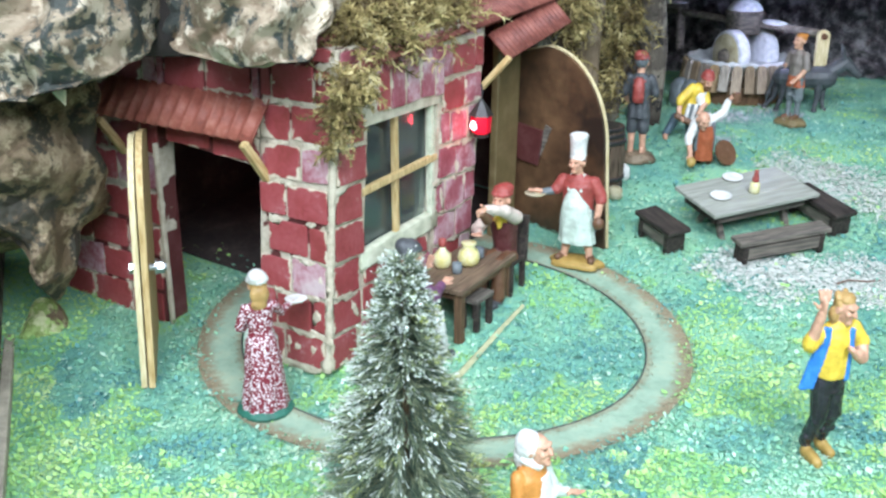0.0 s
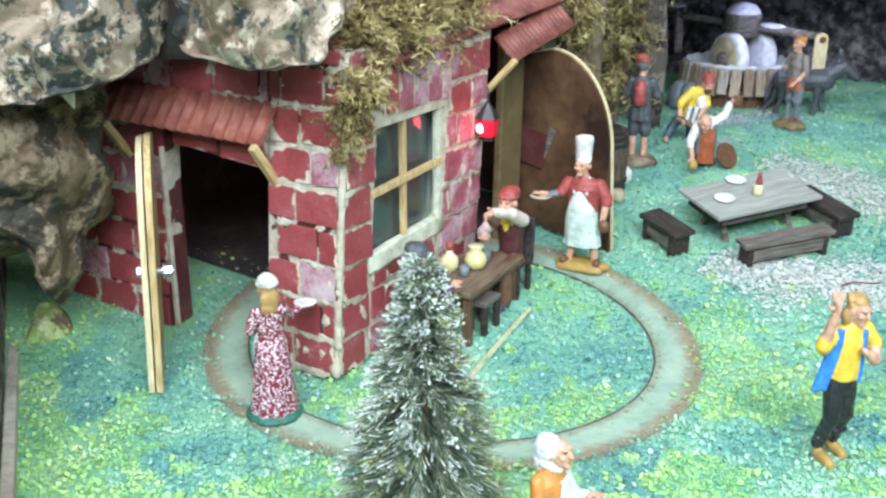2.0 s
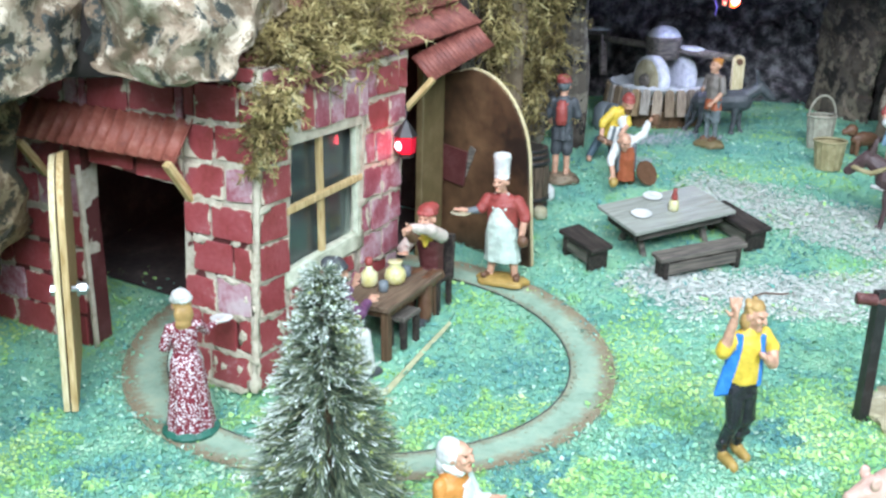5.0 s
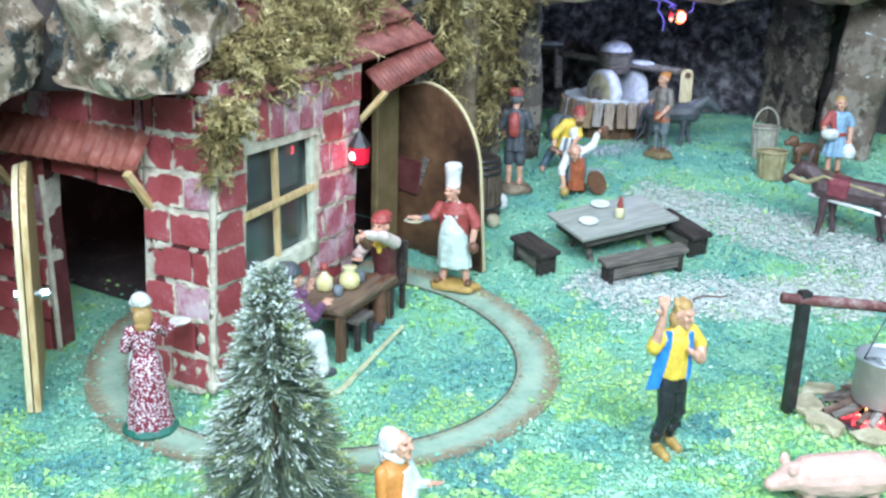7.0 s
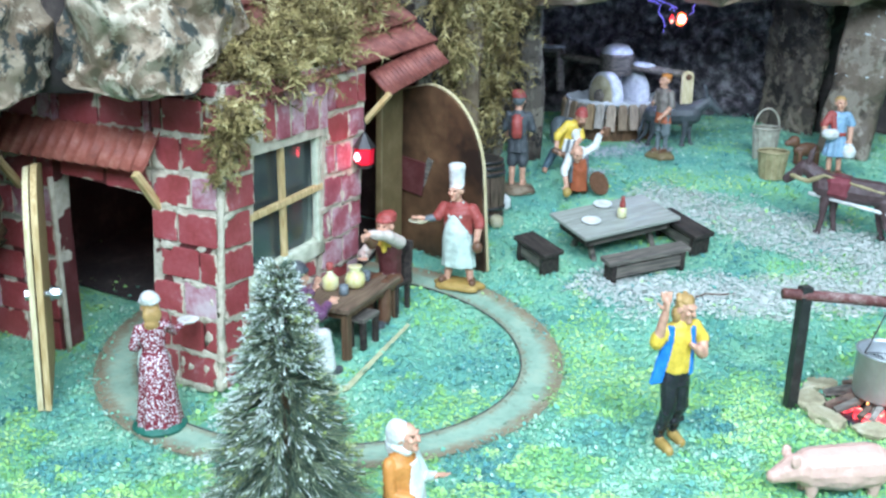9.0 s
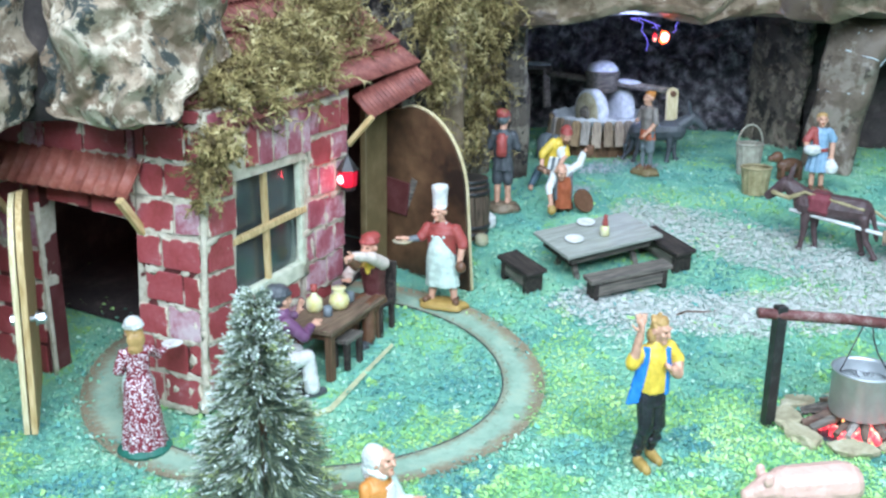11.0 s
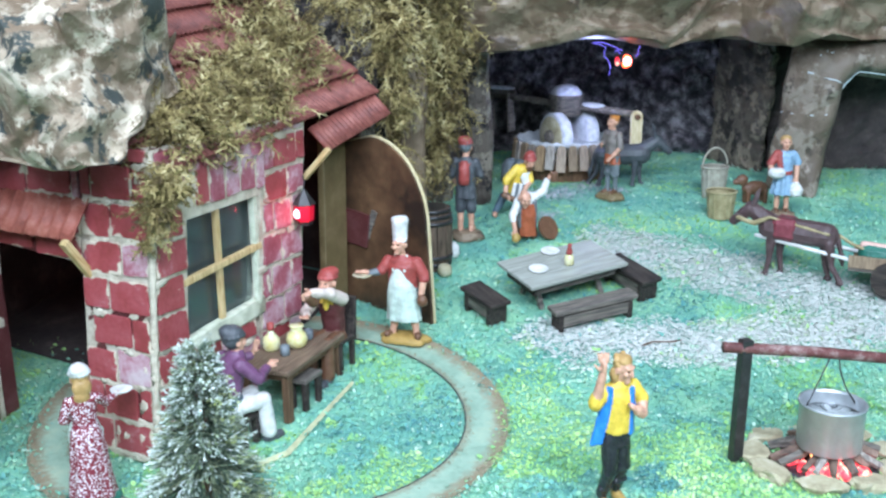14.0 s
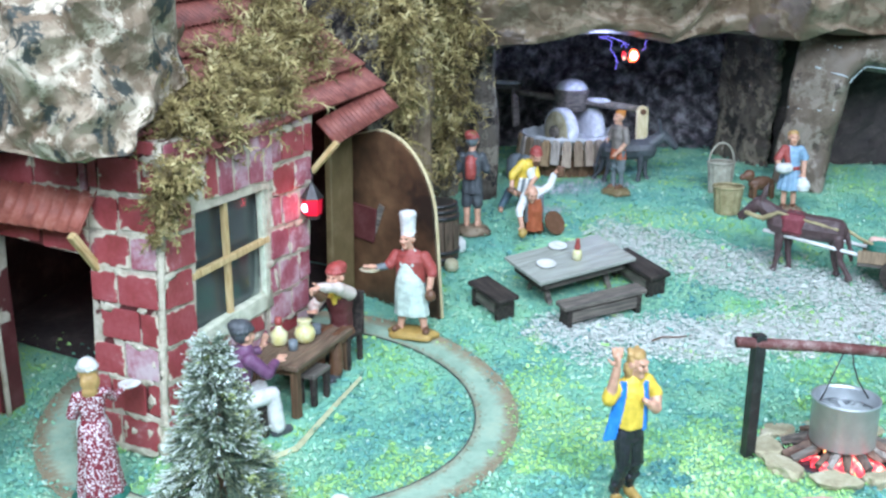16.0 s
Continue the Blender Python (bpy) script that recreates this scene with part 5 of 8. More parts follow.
def build_fir():
    rng = np.random.default_rng(5)
    x0, y0, h = -0.0215, 0.487, 0.209
    fir = thing("fir_tree", on_ground(x0, y0, 0, -0.003), "bottle-brush fir tree with white and olive flocked tips", "tree")
    part("trunk", tube([(0, 0, 0), (0.001, 0, h * 0.5), (0, 0, h * 0.98)], [0.0035, 0.0028, 0.0008], 8), BROWN, fir, "dark twisted stem")
    tri, snow, olive = [], [], []
    for b in range(620):
        t = (b / 620) ** 1.2
        z = 0.012 + (h - 0.018) * t
        r = (0.069 * (1 - t) ** 1.2 + 0.008) * rng.uniform(0.8, 1.06)
        a = b * 2.39996 + rng.normal() * 0.25
        out = np.array([math.cos(a), math.sin(a), -0.5 + 0.75 * t + rng.normal() * 0.08])
        out /= np.linalg.norm(out)
        root = np.array([0, 0, z + 0.3 * r])
        # snow caught one side and the top; the other side keeps olive foam
        side = math.cos(a - 0.1)
        frost = rng.uniform(0.0, 0.8) * (0.3 + 0.6 * t) * (1.0 - 0.6 * side)
        for _ in range(105):
            u = rng.uniform(0.1, 1.0) ** 0.8
            sag = np.array([0, 0, -0.12 * r * u * u])
            p = root + out * r * u * 0.8 + sag
            d = out * 1.0 + rng.normal(size=3) * 0.24
            d /= np.linalg.norm(d)
            q = p + d * rng.uniform(0.01, 0.026) * (0.32 + 0.75 * (1 - t))
            s = np.cross(d, rng.normal(size=3))
            s *= 0.00025 / (np.linalg.norm(s) + 1e-9)
            tri.append((p - s, p + s, q))
            if u > 0.55 and rng.random() < 0.62 * frost:
                snow.append((p + (q - p) * 0.45 - s, q + s * 1.7, q - s * 1.7))
        if rng.random() < 0.5 + 0.25 * t:
            # a clot of flock near the tip
            flock = olive if rng.random() < 0.1 + 0.95 * smooth01(0.75 * side + 0.55 - 1.1 * t) else snow
            tip = root + out * r * rng.uniform(0.86, 1.04) + np.array([0, 0, -0.1 * r])
            for _ in range(int(rng.integers(8, 26))):
                k = rng.uniform(0.0004, 0.0012)
                ax = [rng.normal(size=3) for _ in range(3)]
                ax = [k * v / np.linalg.norm(v) for v in ax]
                c = tip + rng.normal(size=3) * np.array([0.0016, 0.0016, 0.0011]) + out * rng.normal() * 0.003
                for i in (1, -1):
                    for j in (1, -1):
                        for e in (1, -1):
                            flock.append((c + i * ax[0], c + j * ax[1], c + e * ax[2]))
    for name, data, mat, label in (("needles", tri, NEEDLE, "grey-green bristle needles"), ("snow_flock", snow, SNOW, "white flocking on the tips"), ("foam_flock", olive, OLIVE_FLOCK, "olive-green foam clots on the tips")):
        v = np.array(data).reshape(-1, 3)
        me = bpy.data.meshes.new(name)
        me.from_pydata(v.tolist(), [], np.arange(len(v)).reshape(-1, 3).tolist())
        me.materials.append(mat)
        ob = new(name, me)
        ob.parent = fir
        tagged(ob, label, kind="stuff")


build_fir()


# ---- figurines: each one plain painted mesh, about 12 cm tall ----
class Figure:
    def __init__(self, *materials):
        self.bm, self.materials = bmesh.new(), list(materials)

    def mi(self, m):
        if m not in self.materials:
            self.materials.append(m)
        return self.materials.index(m)

    def bar(self, m, p0, p1, r0, r1, squash=1.0):
        capsule(self.bm, p0, p1, r0, r1, self.mi(m), 12, squash)

    def blob(self, m, at, r, turn=(0, 0, 0)):
        ball(self.bm, at, r, self.mi(m), 14, turn)

    def turned(self, m, profile, at=(0, 0, 0), seg=18):
        lathe(profile, seg, self.bm, self.mi(m), at)

    def slab(self, m, size, at, turn=(0, 0, 0)):
        before = set(self.bm.faces)
        box(size, at, turn, min(size) * 0.2, self.bm)
        for f in self.bm.faces:
            if f not in before:
                f.material_index = self.mi(m)

    def drape(self, m, rows, folds=0, depth=0.0, shift=0.0, seg=36):
        """Cloth or trunk: oval rings (z, half width, half depth, x, y), rippled into folds that deepen downwards."""
        rings, k = [], self.mi(m)
        for j, (z, rx, ry, cx, cy) in enumerate(rows):
            deep = depth * (1 - j / (len(rows) - 1))
            ring = []
            for i in range(seg):
                a = 2 * math.pi * i / seg
                w = 1 + deep * math.sin(folds * a + shift + 0.8 * math.sin(2 * a))
                ring.append(self.bm.verts.new((cx + rx * w * math.cos(a), cy + ry * w * math.sin(a), z)))
            rings.append(ring)
        for a, b in zip(rings, rings[1:]):
            for i in range(seg):
                self.bm.faces.new((a[i], a[(i + 1) % seg], b[(i + 1) % seg], b[i])).material_index = k
        self.bm.faces.new(rings[0][::-1]).material_index = k
        self.bm.faces.new(rings[-1]).material_index = k

    def head(self, c, yaw=0.0, nod=0.0, size=1.0, skin=None, hair=None, long_hair=False, beard=None):
        """A modelled head that faces -y before it is turned: skull, jaw, nose, brows, eyes, ears, hair."""
        skin = skin or SKIN
        m = pose(*c, nod, 0, yaw)
        q = (nod, 0, yaw)

        def at(x, y, z):
            return tuple(m @ Vector((x * size, y * size, z * size)))

        def lump(mat, x, y, z, rx, ry, rz):
            self.blob(mat, at(x, y, z), (rx * size, ry * size, rz * size), q)

        lump(skin, 0, 0.0006, 0.002, 0.0066, 0.0076, 0.0074)
        lump(skin, 0, -0.0018, -0.0036, 0.0052, 0.0056, 0.0056)
        lump(skin, 0, -0.0056, -0.0074, 0.0026, 0.0022, 0.0021)
        self.bar(skin, at(0, -0.0072, 0.0022), at(0, -0.0089, -0.0012), 0.0009 * size, 0.0015 * size)
        lump(RUST, 0, -0.0071, -0.0046, 0.0017, 0.0006, 0.00045)
        for k in (-1, 1):
            lump(skin, 0.0032 * k, -0.0055, -0.0012, 0.0022, 0.0021, 0.0022)
            lump(BROWN, 0.0027 * k, -0.0069, 0.0017, 0.0009, 0.0006, 0.00045)
            self.bar(skin, at(0.0044 * k, -0.0062, 0.0036), at(0.0014 * k, -0.0074, 0.0034), 0.0007 * size, 0.0008 * size)
            lump(skin, 0.0069 * k, 0.0006, 0, 0.0012, 0.0022, 0.0027)
        if hair:
            lump(hair, 0, 0.0028, 0.0028, 0.0073, 0.0066, 0.008)
            lump(hair, 0, 0.001, 0.0066, 0.0066, 0.0064, 0.0042)
            for k in range(9):
                a = 0.7 * k
                lump(hair, 0.0055 * math.cos(a), 0.003 + 0.0045 * math.sin(a), 0.0055 + 0.0028 * math.sin(2.3 * k), 0.0025, 0.0025, 0.0025)
            if long_hair:
                lump(hair, 0, 0.0062, -0.005, 0.0078, 0.0048, 0.0095)
                lump(hair, 0.001, 0.0068, -0.0125, 0.0066, 0.0036, 0.0065)
        if beard:
            lump(beard, 0, -0.0042, -0.007, 0.0048, 0.0042, 0.005)
            lump(beard, 0, -0.0074, -0.0034, 0.0034, 0.0012, 0.001)

    def cap(self, mat, c, yaw=0.0, nod=0.0, size=1.0):
        """A soft round cap with a turned-up band."""
        m = pose(*c, nod, 0, yaw)
        self.blob(mat, tuple(m @ Vector((0, 0.0012 * size, 0.0062 * size))), (0.0078 * size, 0.0084 * size, 0.0062 * size), (nod, 0, yaw))
        self.blob(mat, tuple(m @ Vector((0.002 * size, 0.0042 * size, 0.0078 * size))), (0.0062 * size, 0.0062 * size, 0.005 * size), (nod, 0, yaw))
        for k in range(14):
            a = 2 * math.pi * k / 14
            self.blob(mat, tuple(m @ Vector((0.0071 * size * math.cos(a), (0.0006 + 0.0078 * math.sin(a)) * size, 0.0044 * size))), 0.0017 * size)

    def palm(self, p, way, spread=(1, 0, 0), size=1.0, skin=None, fingers=True):
        """A hand at p, its fingers running along way."""
        skin, p, d, e = skin or SKIN, Vector(p), Vector(way).normalized(), Vector(spread).normalized()
        self.bar(skin, tuple(p), tuple(p + d * 0.0045 * size), 0.0031 * size, 0.0034 * size, 0.6)
        if fingers:
            for k in range(4):
                b = p + d * 0.006 * size + e * (k - 1.5) * 0.0017 * size
                self.bar(skin, tuple(b), tuple(b + (d + e * 0.12 * (k - 1.5)).normalized() * (0.0058 - 0.0005 * abs(k - 1.3)) * size), 0.0011 * size, 0.0008 * size)
            b = p + e * -0.0034 * size + d * 0.0015 * size
            self.bar(skin, tuple(b), tuple(b + (d * 0.8 - e * 0.8).normalized() * 0.004 * size), 0.0012 * size, 0.0009 * size)

    def done(self, name, m, label, category="figurine"):
        """One moulded skin over all the pieces; each face keeps the paint of the piece below it."""
        rough = to_mesh("rough", self.bm, [], False)
        tree = BVHTree.FromPolygons([v.co for v in rough.vertices], [tuple(f.vertices) for f in rough.polygons])
        paint = [f.material_index for f in rough.polygons]
        ob = new("rough", rough)
        mod = ob.modifiers.new("skin", "REMESH")
        mod.mode, mod.voxel_size = "VOXEL", 0.0007
        me = bpy.data.meshes.new_from_object(ob.evaluated_get(bpy.context.evaluated_depsgraph_get()))
        bpy.data.objects.remove(ob)
        me.name = name
        me.materials.clear()
        for mat in self.materials:
            me.materials.append(mat)
        fold = [v.co + v.normal * (0.0005 * noise.noise(v.co * 140) + 0.00025 * noise.noise(v.co * 420)) for v in me.vertices]
        idx = [paint[tree.find_nearest(f.center)[2]] for f in me.polygons]
        me.vertices.foreach_set("co", [c for v in fold for c in v])
        me.polygons.foreach_set("material_index", idx)
        me.shade_smooth()
        me.update()
        out = new(name, me)
        out.matrix_world = m
        return tagged(out, label, category)


def stone_base(f, m, r=0.02):
    f.turned(m, [(r, 0), (r * 1.05, 0.003), (r * 0.9, 0.006), (r * 0.3, 0.007)])


def woman():
    f = Figure()
    stone_base(f, GREEN_BASE, 0.022)
    f.drape(DOTS, [(0.005, 0.0185, 0.0175, 0, 0.001), (0.012, 0.018, 0.017, 0, 0.001), (0.03, 0.0158, 0.0148, 0, 0.001), (0.05, 0.0138, 0.0125, 0, 0.0005), (0.06, 0.0125, 0.011, 0, 0), (0.068, 0.0098, 0.008, 0, 0), (0.072, 0.0092, 0.0072, 0, 0)], 9, 0.06)
    f.drape(DOTS, [(0.068, 0.0092, 0.0072, 0, 0), (0.076, 0.0098, 0.008, 0, -0.0005), (0.084, 0.0112, 0.0088, 0, -0.001), (0.09, 0.0112, 0.0078, 0, 0), (0.0945, 0.0065, 0.005, 0, 0)])
    f.drape(MINT, [(0.046, 0.008, 0.004, -0.001, -0.0085), (0.05, 0.013, 0.0085, -0.001, -0.008), (0.058, 0.0138, 0.0092, -0.001, -0.0075), (0.066, 0.0118, 0.0075, 0, -0.005), (0.071, 0.0098, 0.006, 0, -0.003)], 5, 0.08)
    f.bar(DOTS, (0.0105, 0, 0.0895), (0.0158, -0.002, 0.074), 0.0044, 0.0038)
    f.bar(DOTS, (0.0158, -0.002, 0.074), (0.007, -0.0135, 0.067), 0.0037, 0.003)
    f.palm((0.005, -0.0155, 0.066), (-1, -0.3, -0.2), (0, 0, 1), 0.85)
    f.bar(DOTS, (-0.0105, 0, 0.0895), (-0.0185, -0.007, 0.08), 0.0043, 0.0037)
    f.bar(DOTS, (-0.0185, -0.007, 0.08), (-0.0265, -0.0135, 0.081), 0.0034, 0.0028)
    f.palm((-0.028, -0.0148, 0.0812), (-1, -0.7, 0.1), (0.6, -0.8, 0), 0.85)
    f.turned(WHITE, [(0.003, 0.0), (0.0085, 0.001), (0.0095, 0.0026), (0.004, 0.0022)], (-0.0345, -0.0195, 0.0808))
    f.bar(SKIN, (0, 0, 0.092), (0, -0.0005, 0.1), 0.0038, 0.0036)
    f.head((0, -0.0015, 0.1062), size=0.98, hair=BLOND, long_hair=True)
    f.cap(WHITE, (0, -0.0008, 0.1078), size=1.02)
    return f


def cook():
    f = Figure()
    f.drape(OCHRE, [(0.0, 0.026, 0.017, 0.002, -0.002), (0.004, 0.0265, 0.0165, 0.002, -0.002), (0.007, 0.022, 0.0125, 0.001, -0.001), (0.0085, 0.01, 0.006, 0, 0)], 5, 0.1)
    for k, x in ((-1, -0.0085), (1, 0.0125)):
        f.bar(SKIN, (x + 0.002 * k, -0.003, 0.011), (x * 0.8, 0, 0.038), 0.0036, 0.005)
        f.bar(BROWN, (x + 0.003 * k, 0.0, 0.0098), (x + 0.006 * k, -0.0105, 0.0092), 0.0036, 0.0034)
    f.drape(GREY, [(0.03, 0.0165, 0.0125, 0.001, 0.001), (0.045, 0.0165, 0.013, 0.001, 0.001), (0.064, 0.015, 0.0125, 0, 0.001)], 7, 0.06)
    f.drape(MINT, [(0.0255, 0.0178, 0.011, 0.002, -0.0035), (0.032, 0.0172, 0.0112, 0.0018, -0.0035), (0.045, 0.0162, 0.0115, 0.001, -0.004), (0.056, 0.0152, 0.012, 0.0, -0.004), (0.063, 0.0145, 0.0118, 0, -0.004)], 8, 0.055)
    f.drape(MINT, [(0.06, 0.0145, 0.0118, 0, -0.004), (0.068, 0.0132, 0.0112, -0.0005, -0.0045), (0.08, 0.0085, 0.0088, -0.001, -0.0052), (0.088, 0.0062, 0.0065, -0.001, -0.005)])
    f.drape(RED, [(0.06, 0.0152, 0.0122, 0, 0.002), (0.075, 0.0152, 0.0122, 0, 0.0005), (0.088, 0.0158, 0.0118, 0, 0), (0.096, 0.0135, 0.0092, 0, 0), (0.101, 0.0068, 0.0056, 0, -0.001)])
    for x0, x1 in ((-0.0065, -0.006), (0.0055, 0.006)):
        f.bar(MINT, (x0, -0.0105, 0.085), (x1, -0.0035, 0.1005), 0.0013, 0.0012)
    f.bar(RED, (0.0145, 0, 0.093), (0.0215, 0.001, 0.079), 0.0064, 0.0062)
    f.bar(RED, (0.0215, 0.001, 0.079), (0.0225, -0.001, 0.074), 0.0062, 0.0054)
    f.bar(SKIN, (0.0225, -0.001, 0.074), (0.0215, -0.006, 0.06), 0.0042, 0.0032)
    f.palm((0.0213, -0.007, 0.058), (0.1, -0.3, -1), (0, 1, 0), 0.9)
    f.blob(BROWN, (0.0238, -0.0105, 0.052), (0.0058, 0.005, 0.0068))
    f.bar(RED, (-0.0145, 0, 0.093), (-0.0205, -0.005, 0.082), 0.0062, 0.0056)
    f.bar(GREY, (-0.0205, -0.005, 0.081), (-0.03, -0.0105, 0.0795), 0.0046, 0.0038)
    f.palm((-0.033, -0.0118, 0.081), (-1, -0.35, 0.05), (0.3, -1, 0), 1.05)
    f.turned(STONE, [(0.004, 0.0), (0.0098, 0.0015), (0.0108, 0.0032), (0.003, 0.0026)], (-0.038, -0.0138, 0.0752))
    f.bar(SKIN, (0, 0, 0.098), (-0.001, -0.003, 0.107), 0.005, 0.005)
    f.head((-0.001, -0.0045, 0.1125), yaw=-14, size=1.02, hair=BROWN)
    f.turned(WHITE, [(0.0074, 0.1165), (0.0079, 0.1185), (0.0072, 0.121), (0.0078, 0.131), (0.0088, 0.1405), (0.008, 0.1435), (0.003, 0.1445)], (-0.001, -0.0025, 0), 22)
    return f


def waving_man():
    f = Figure()
    f.bar(BLACK, (-0.0065, 0.007, 0.011), (-0.0055, -0.0035, 0.034), 0.0046, 0.0056)
    f.bar(BLACK, (-0.0055, -0.0035, 0.034), (-0.0045, 0, 0.056), 0.0062, 0.0075)
    f.bar(BLACK, (0.0065, 0.0095, 0.014), (0.007, 0.0005, 0.035), 0.0044, 0.0054)
    f.bar(BLACK, (0.007, 0.0005, 0.035), (0.0045, 0, 0.056), 0.006, 0.0072)
    for x, y, z in ((-0.0055, -0.0035, 0.031), (0.0068, 0.001, 0.032), (-0.0062, 0.004, 0.017), (0.0066, 0.006, 0.02)):
        f.bar(BLACK, (x - 0.0035, y - 0.0025, z), (x + 0.0035, y - 0.003, z + 0.002), 0.0026, 0.0024)
    f.bar(OCHRE, (-0.0062, 0.005, 0.005), (-0.0048, -0.0085, 0.0035), 0.0044, 0.004)
    f.bar(OCHRE, (0.0072, 0.011, 0.0075), (0.0095, 0.0, 0.0045), 0.0044, 0.0038)
    f.drape(BLACK, [(0.05, 0.0105, 0.0082, 0, 0), (0.058, 0.0104, 0.0082, 0, 0), (0.062, 0.0098, 0.0078, 0, 0)])
    f.drape(YELLOW, [(0.0605, 0.0104, 0.0082, 0, -0.0005), (0.064, 0.0102, 0.0082, 0, -0.0008), (0.076, 0.0108, 0.0082, 0.0005, -0.0008), (0.087, 0.0118, 0.008, 0.001, 0), (0.0925, 0.0098, 0.0065, 0.001, 0), (0.0965, 0.005, 0.0045, 0.0012, 0)], 6, 0.03)
    # open waistcoat: a back, and two front panels of which one swings wide
    f.drape(BLUE, [(0.058, 0.0112, 0.006, 0, 0.0042), (0.07, 0.0112, 0.0062, 0, 0.0036), (0.086, 0.0118, 0.006, 0.0005, 0.0028), (0.093, 0.009, 0.0042, 0.001, 0.0018)])
    for t in range(25):
        k = t / 24
        f.bar(BLUE, (-0.0078 - 0.0062 * k ** 1.5, -0.0062 + 0.002 * k, 0.0925 - 0.0375 * k), (-0.0112 - 0.008 * k ** 1.4, -0.0015 + 0.002 * k, 0.0915 - 0.039 * k), 0.0016, 0.0019)
        f.bar(BLUE, (0.0085 + 0.0005 * k, -0.0062, 0.091 - 0.031 * k), (0.0118, -0.0018, 0.0905 - 0.032 * k), 0.0016, 0.0019)
    f.bar(YELLOW, (-0.011, 0, 0.0895), (-0.0192, -0.0035, 0.083), 0.0054, 0.0056)
    f.bar(YELLOW, (-0.0192, -0.0035, 0.083), (-0.0188, -0.0042, 0.087), 0.0055, 0.0048)
    f.bar(SKIN, (-0.019, -0.0045, 0.086), (-0.0158, -0.0075, 0.104), 0.0043, 0.0029)
    f.palm((-0.0155, -0.0078, 0.1065), (-0.05, 0, 1), (1, -0.1, 0), 1.12)
    f.bar(YELLOW, (0.0125, 0, 0.0905), (0.0192, -0.0015, 0.082), 0.0056, 0.0054)
    f.bar(SKIN, (0.0195, -0.0025, 0.08), (0.0165, -0.009, 0.0745), 0.0044, 0.0042)
    f.bar(SKIN, (0.0165, -0.009, 0.0745), (0.0105, -0.0122, 0.078), 0.0042, 0.0034)
    f.palm((0.0095, -0.0125, 0.0785), (-0.6, -0.1, 0.5), (0, 0.3, 1), 1.05, fingers=False)
    f.bar(SKIN, (0.001, 0, 0.094), (0.002, -0.001, 0.1), 0.0042, 0.0042)
    f.head((0.003, -0.0025, 0.1045), yaw=28, nod=12, size=0.95, hair=BLOND)
    f.blob(BLOND, (-0.0035, -0.0005, 0.1), (0.0035, 0.0045, 0.006))
    return f


def scarf_figure():
    f = Figure()
    stone_base(f, GREEN_BASE, 0.018)
    f.drape(ORANGE, [(0.005, 0.0155, 0.0155, 0, 0), (0.02, 0.0148, 0.0142, 0, 0), (0.045, 0.0122, 0.0115, 0, 0), (0.062, 0.0118, 0.0102, 0, 0), (0.076, 0.0112, 0.0088, 0, 0), (0.085, 0.0058, 0.0052, 0, 0)], 7, 0.06)
    f.drape(WHITE, [(0.028, 0.011, 0.0095, 0.004, -0.0055), (0.048, 0.0098, 0.0085, 0.0038, -0.005), (0.064, 0.0092, 0.0072, 0.0035, -0.0045), (0.078, 0.006, 0.005, 0.003, -0.004)], 6, 0.07)
    f.bar(ORANGE, (-0.01, 0, 0.078), (-0.0125, -0.004, 0.06), 0.0046, 0.004)
    f.bar(ORANGE, (-0.0125, -0.004, 0.06), (-0.004, -0.013, 0.056), 0.0038, 0.0032)
    f.bar(MINT, (0.01, 0, 0.078), (0.0145, -0.006, 0.062), 0.0046, 0.004)
    f.bar(MINT, (0.0145, -0.006, 0.062), (0.0155, -0.014, 0.066), 0.0036, 0.003)
    f.palm((0.0158, -0.016, 0.067), (0, -1, 0.4), (1, 0, 0), 0.85)
    f.head((0.0018, -0.003, 0.0935), yaw=12, nod=-8, size=0.98)
    f.blob(WHITE, (-0.0015, 0.0012, 0.0962), (0.0078, 0.008, 0.0086))
    f.blob(WHITE, (-0.002, 0.0042, 0.088), (0.0062, 0.0052, 0.0085))
    f.bar(WHITE, (-0.0055, 0.0, 0.088), (0.0, -0.0062, 0.0848), 0.0026, 0.0022)
    f.bar(WHITE, (0.006, 0.0, 0.089), (0.0015, -0.006, 0.0848), 0.0026, 0.0022)
    return f


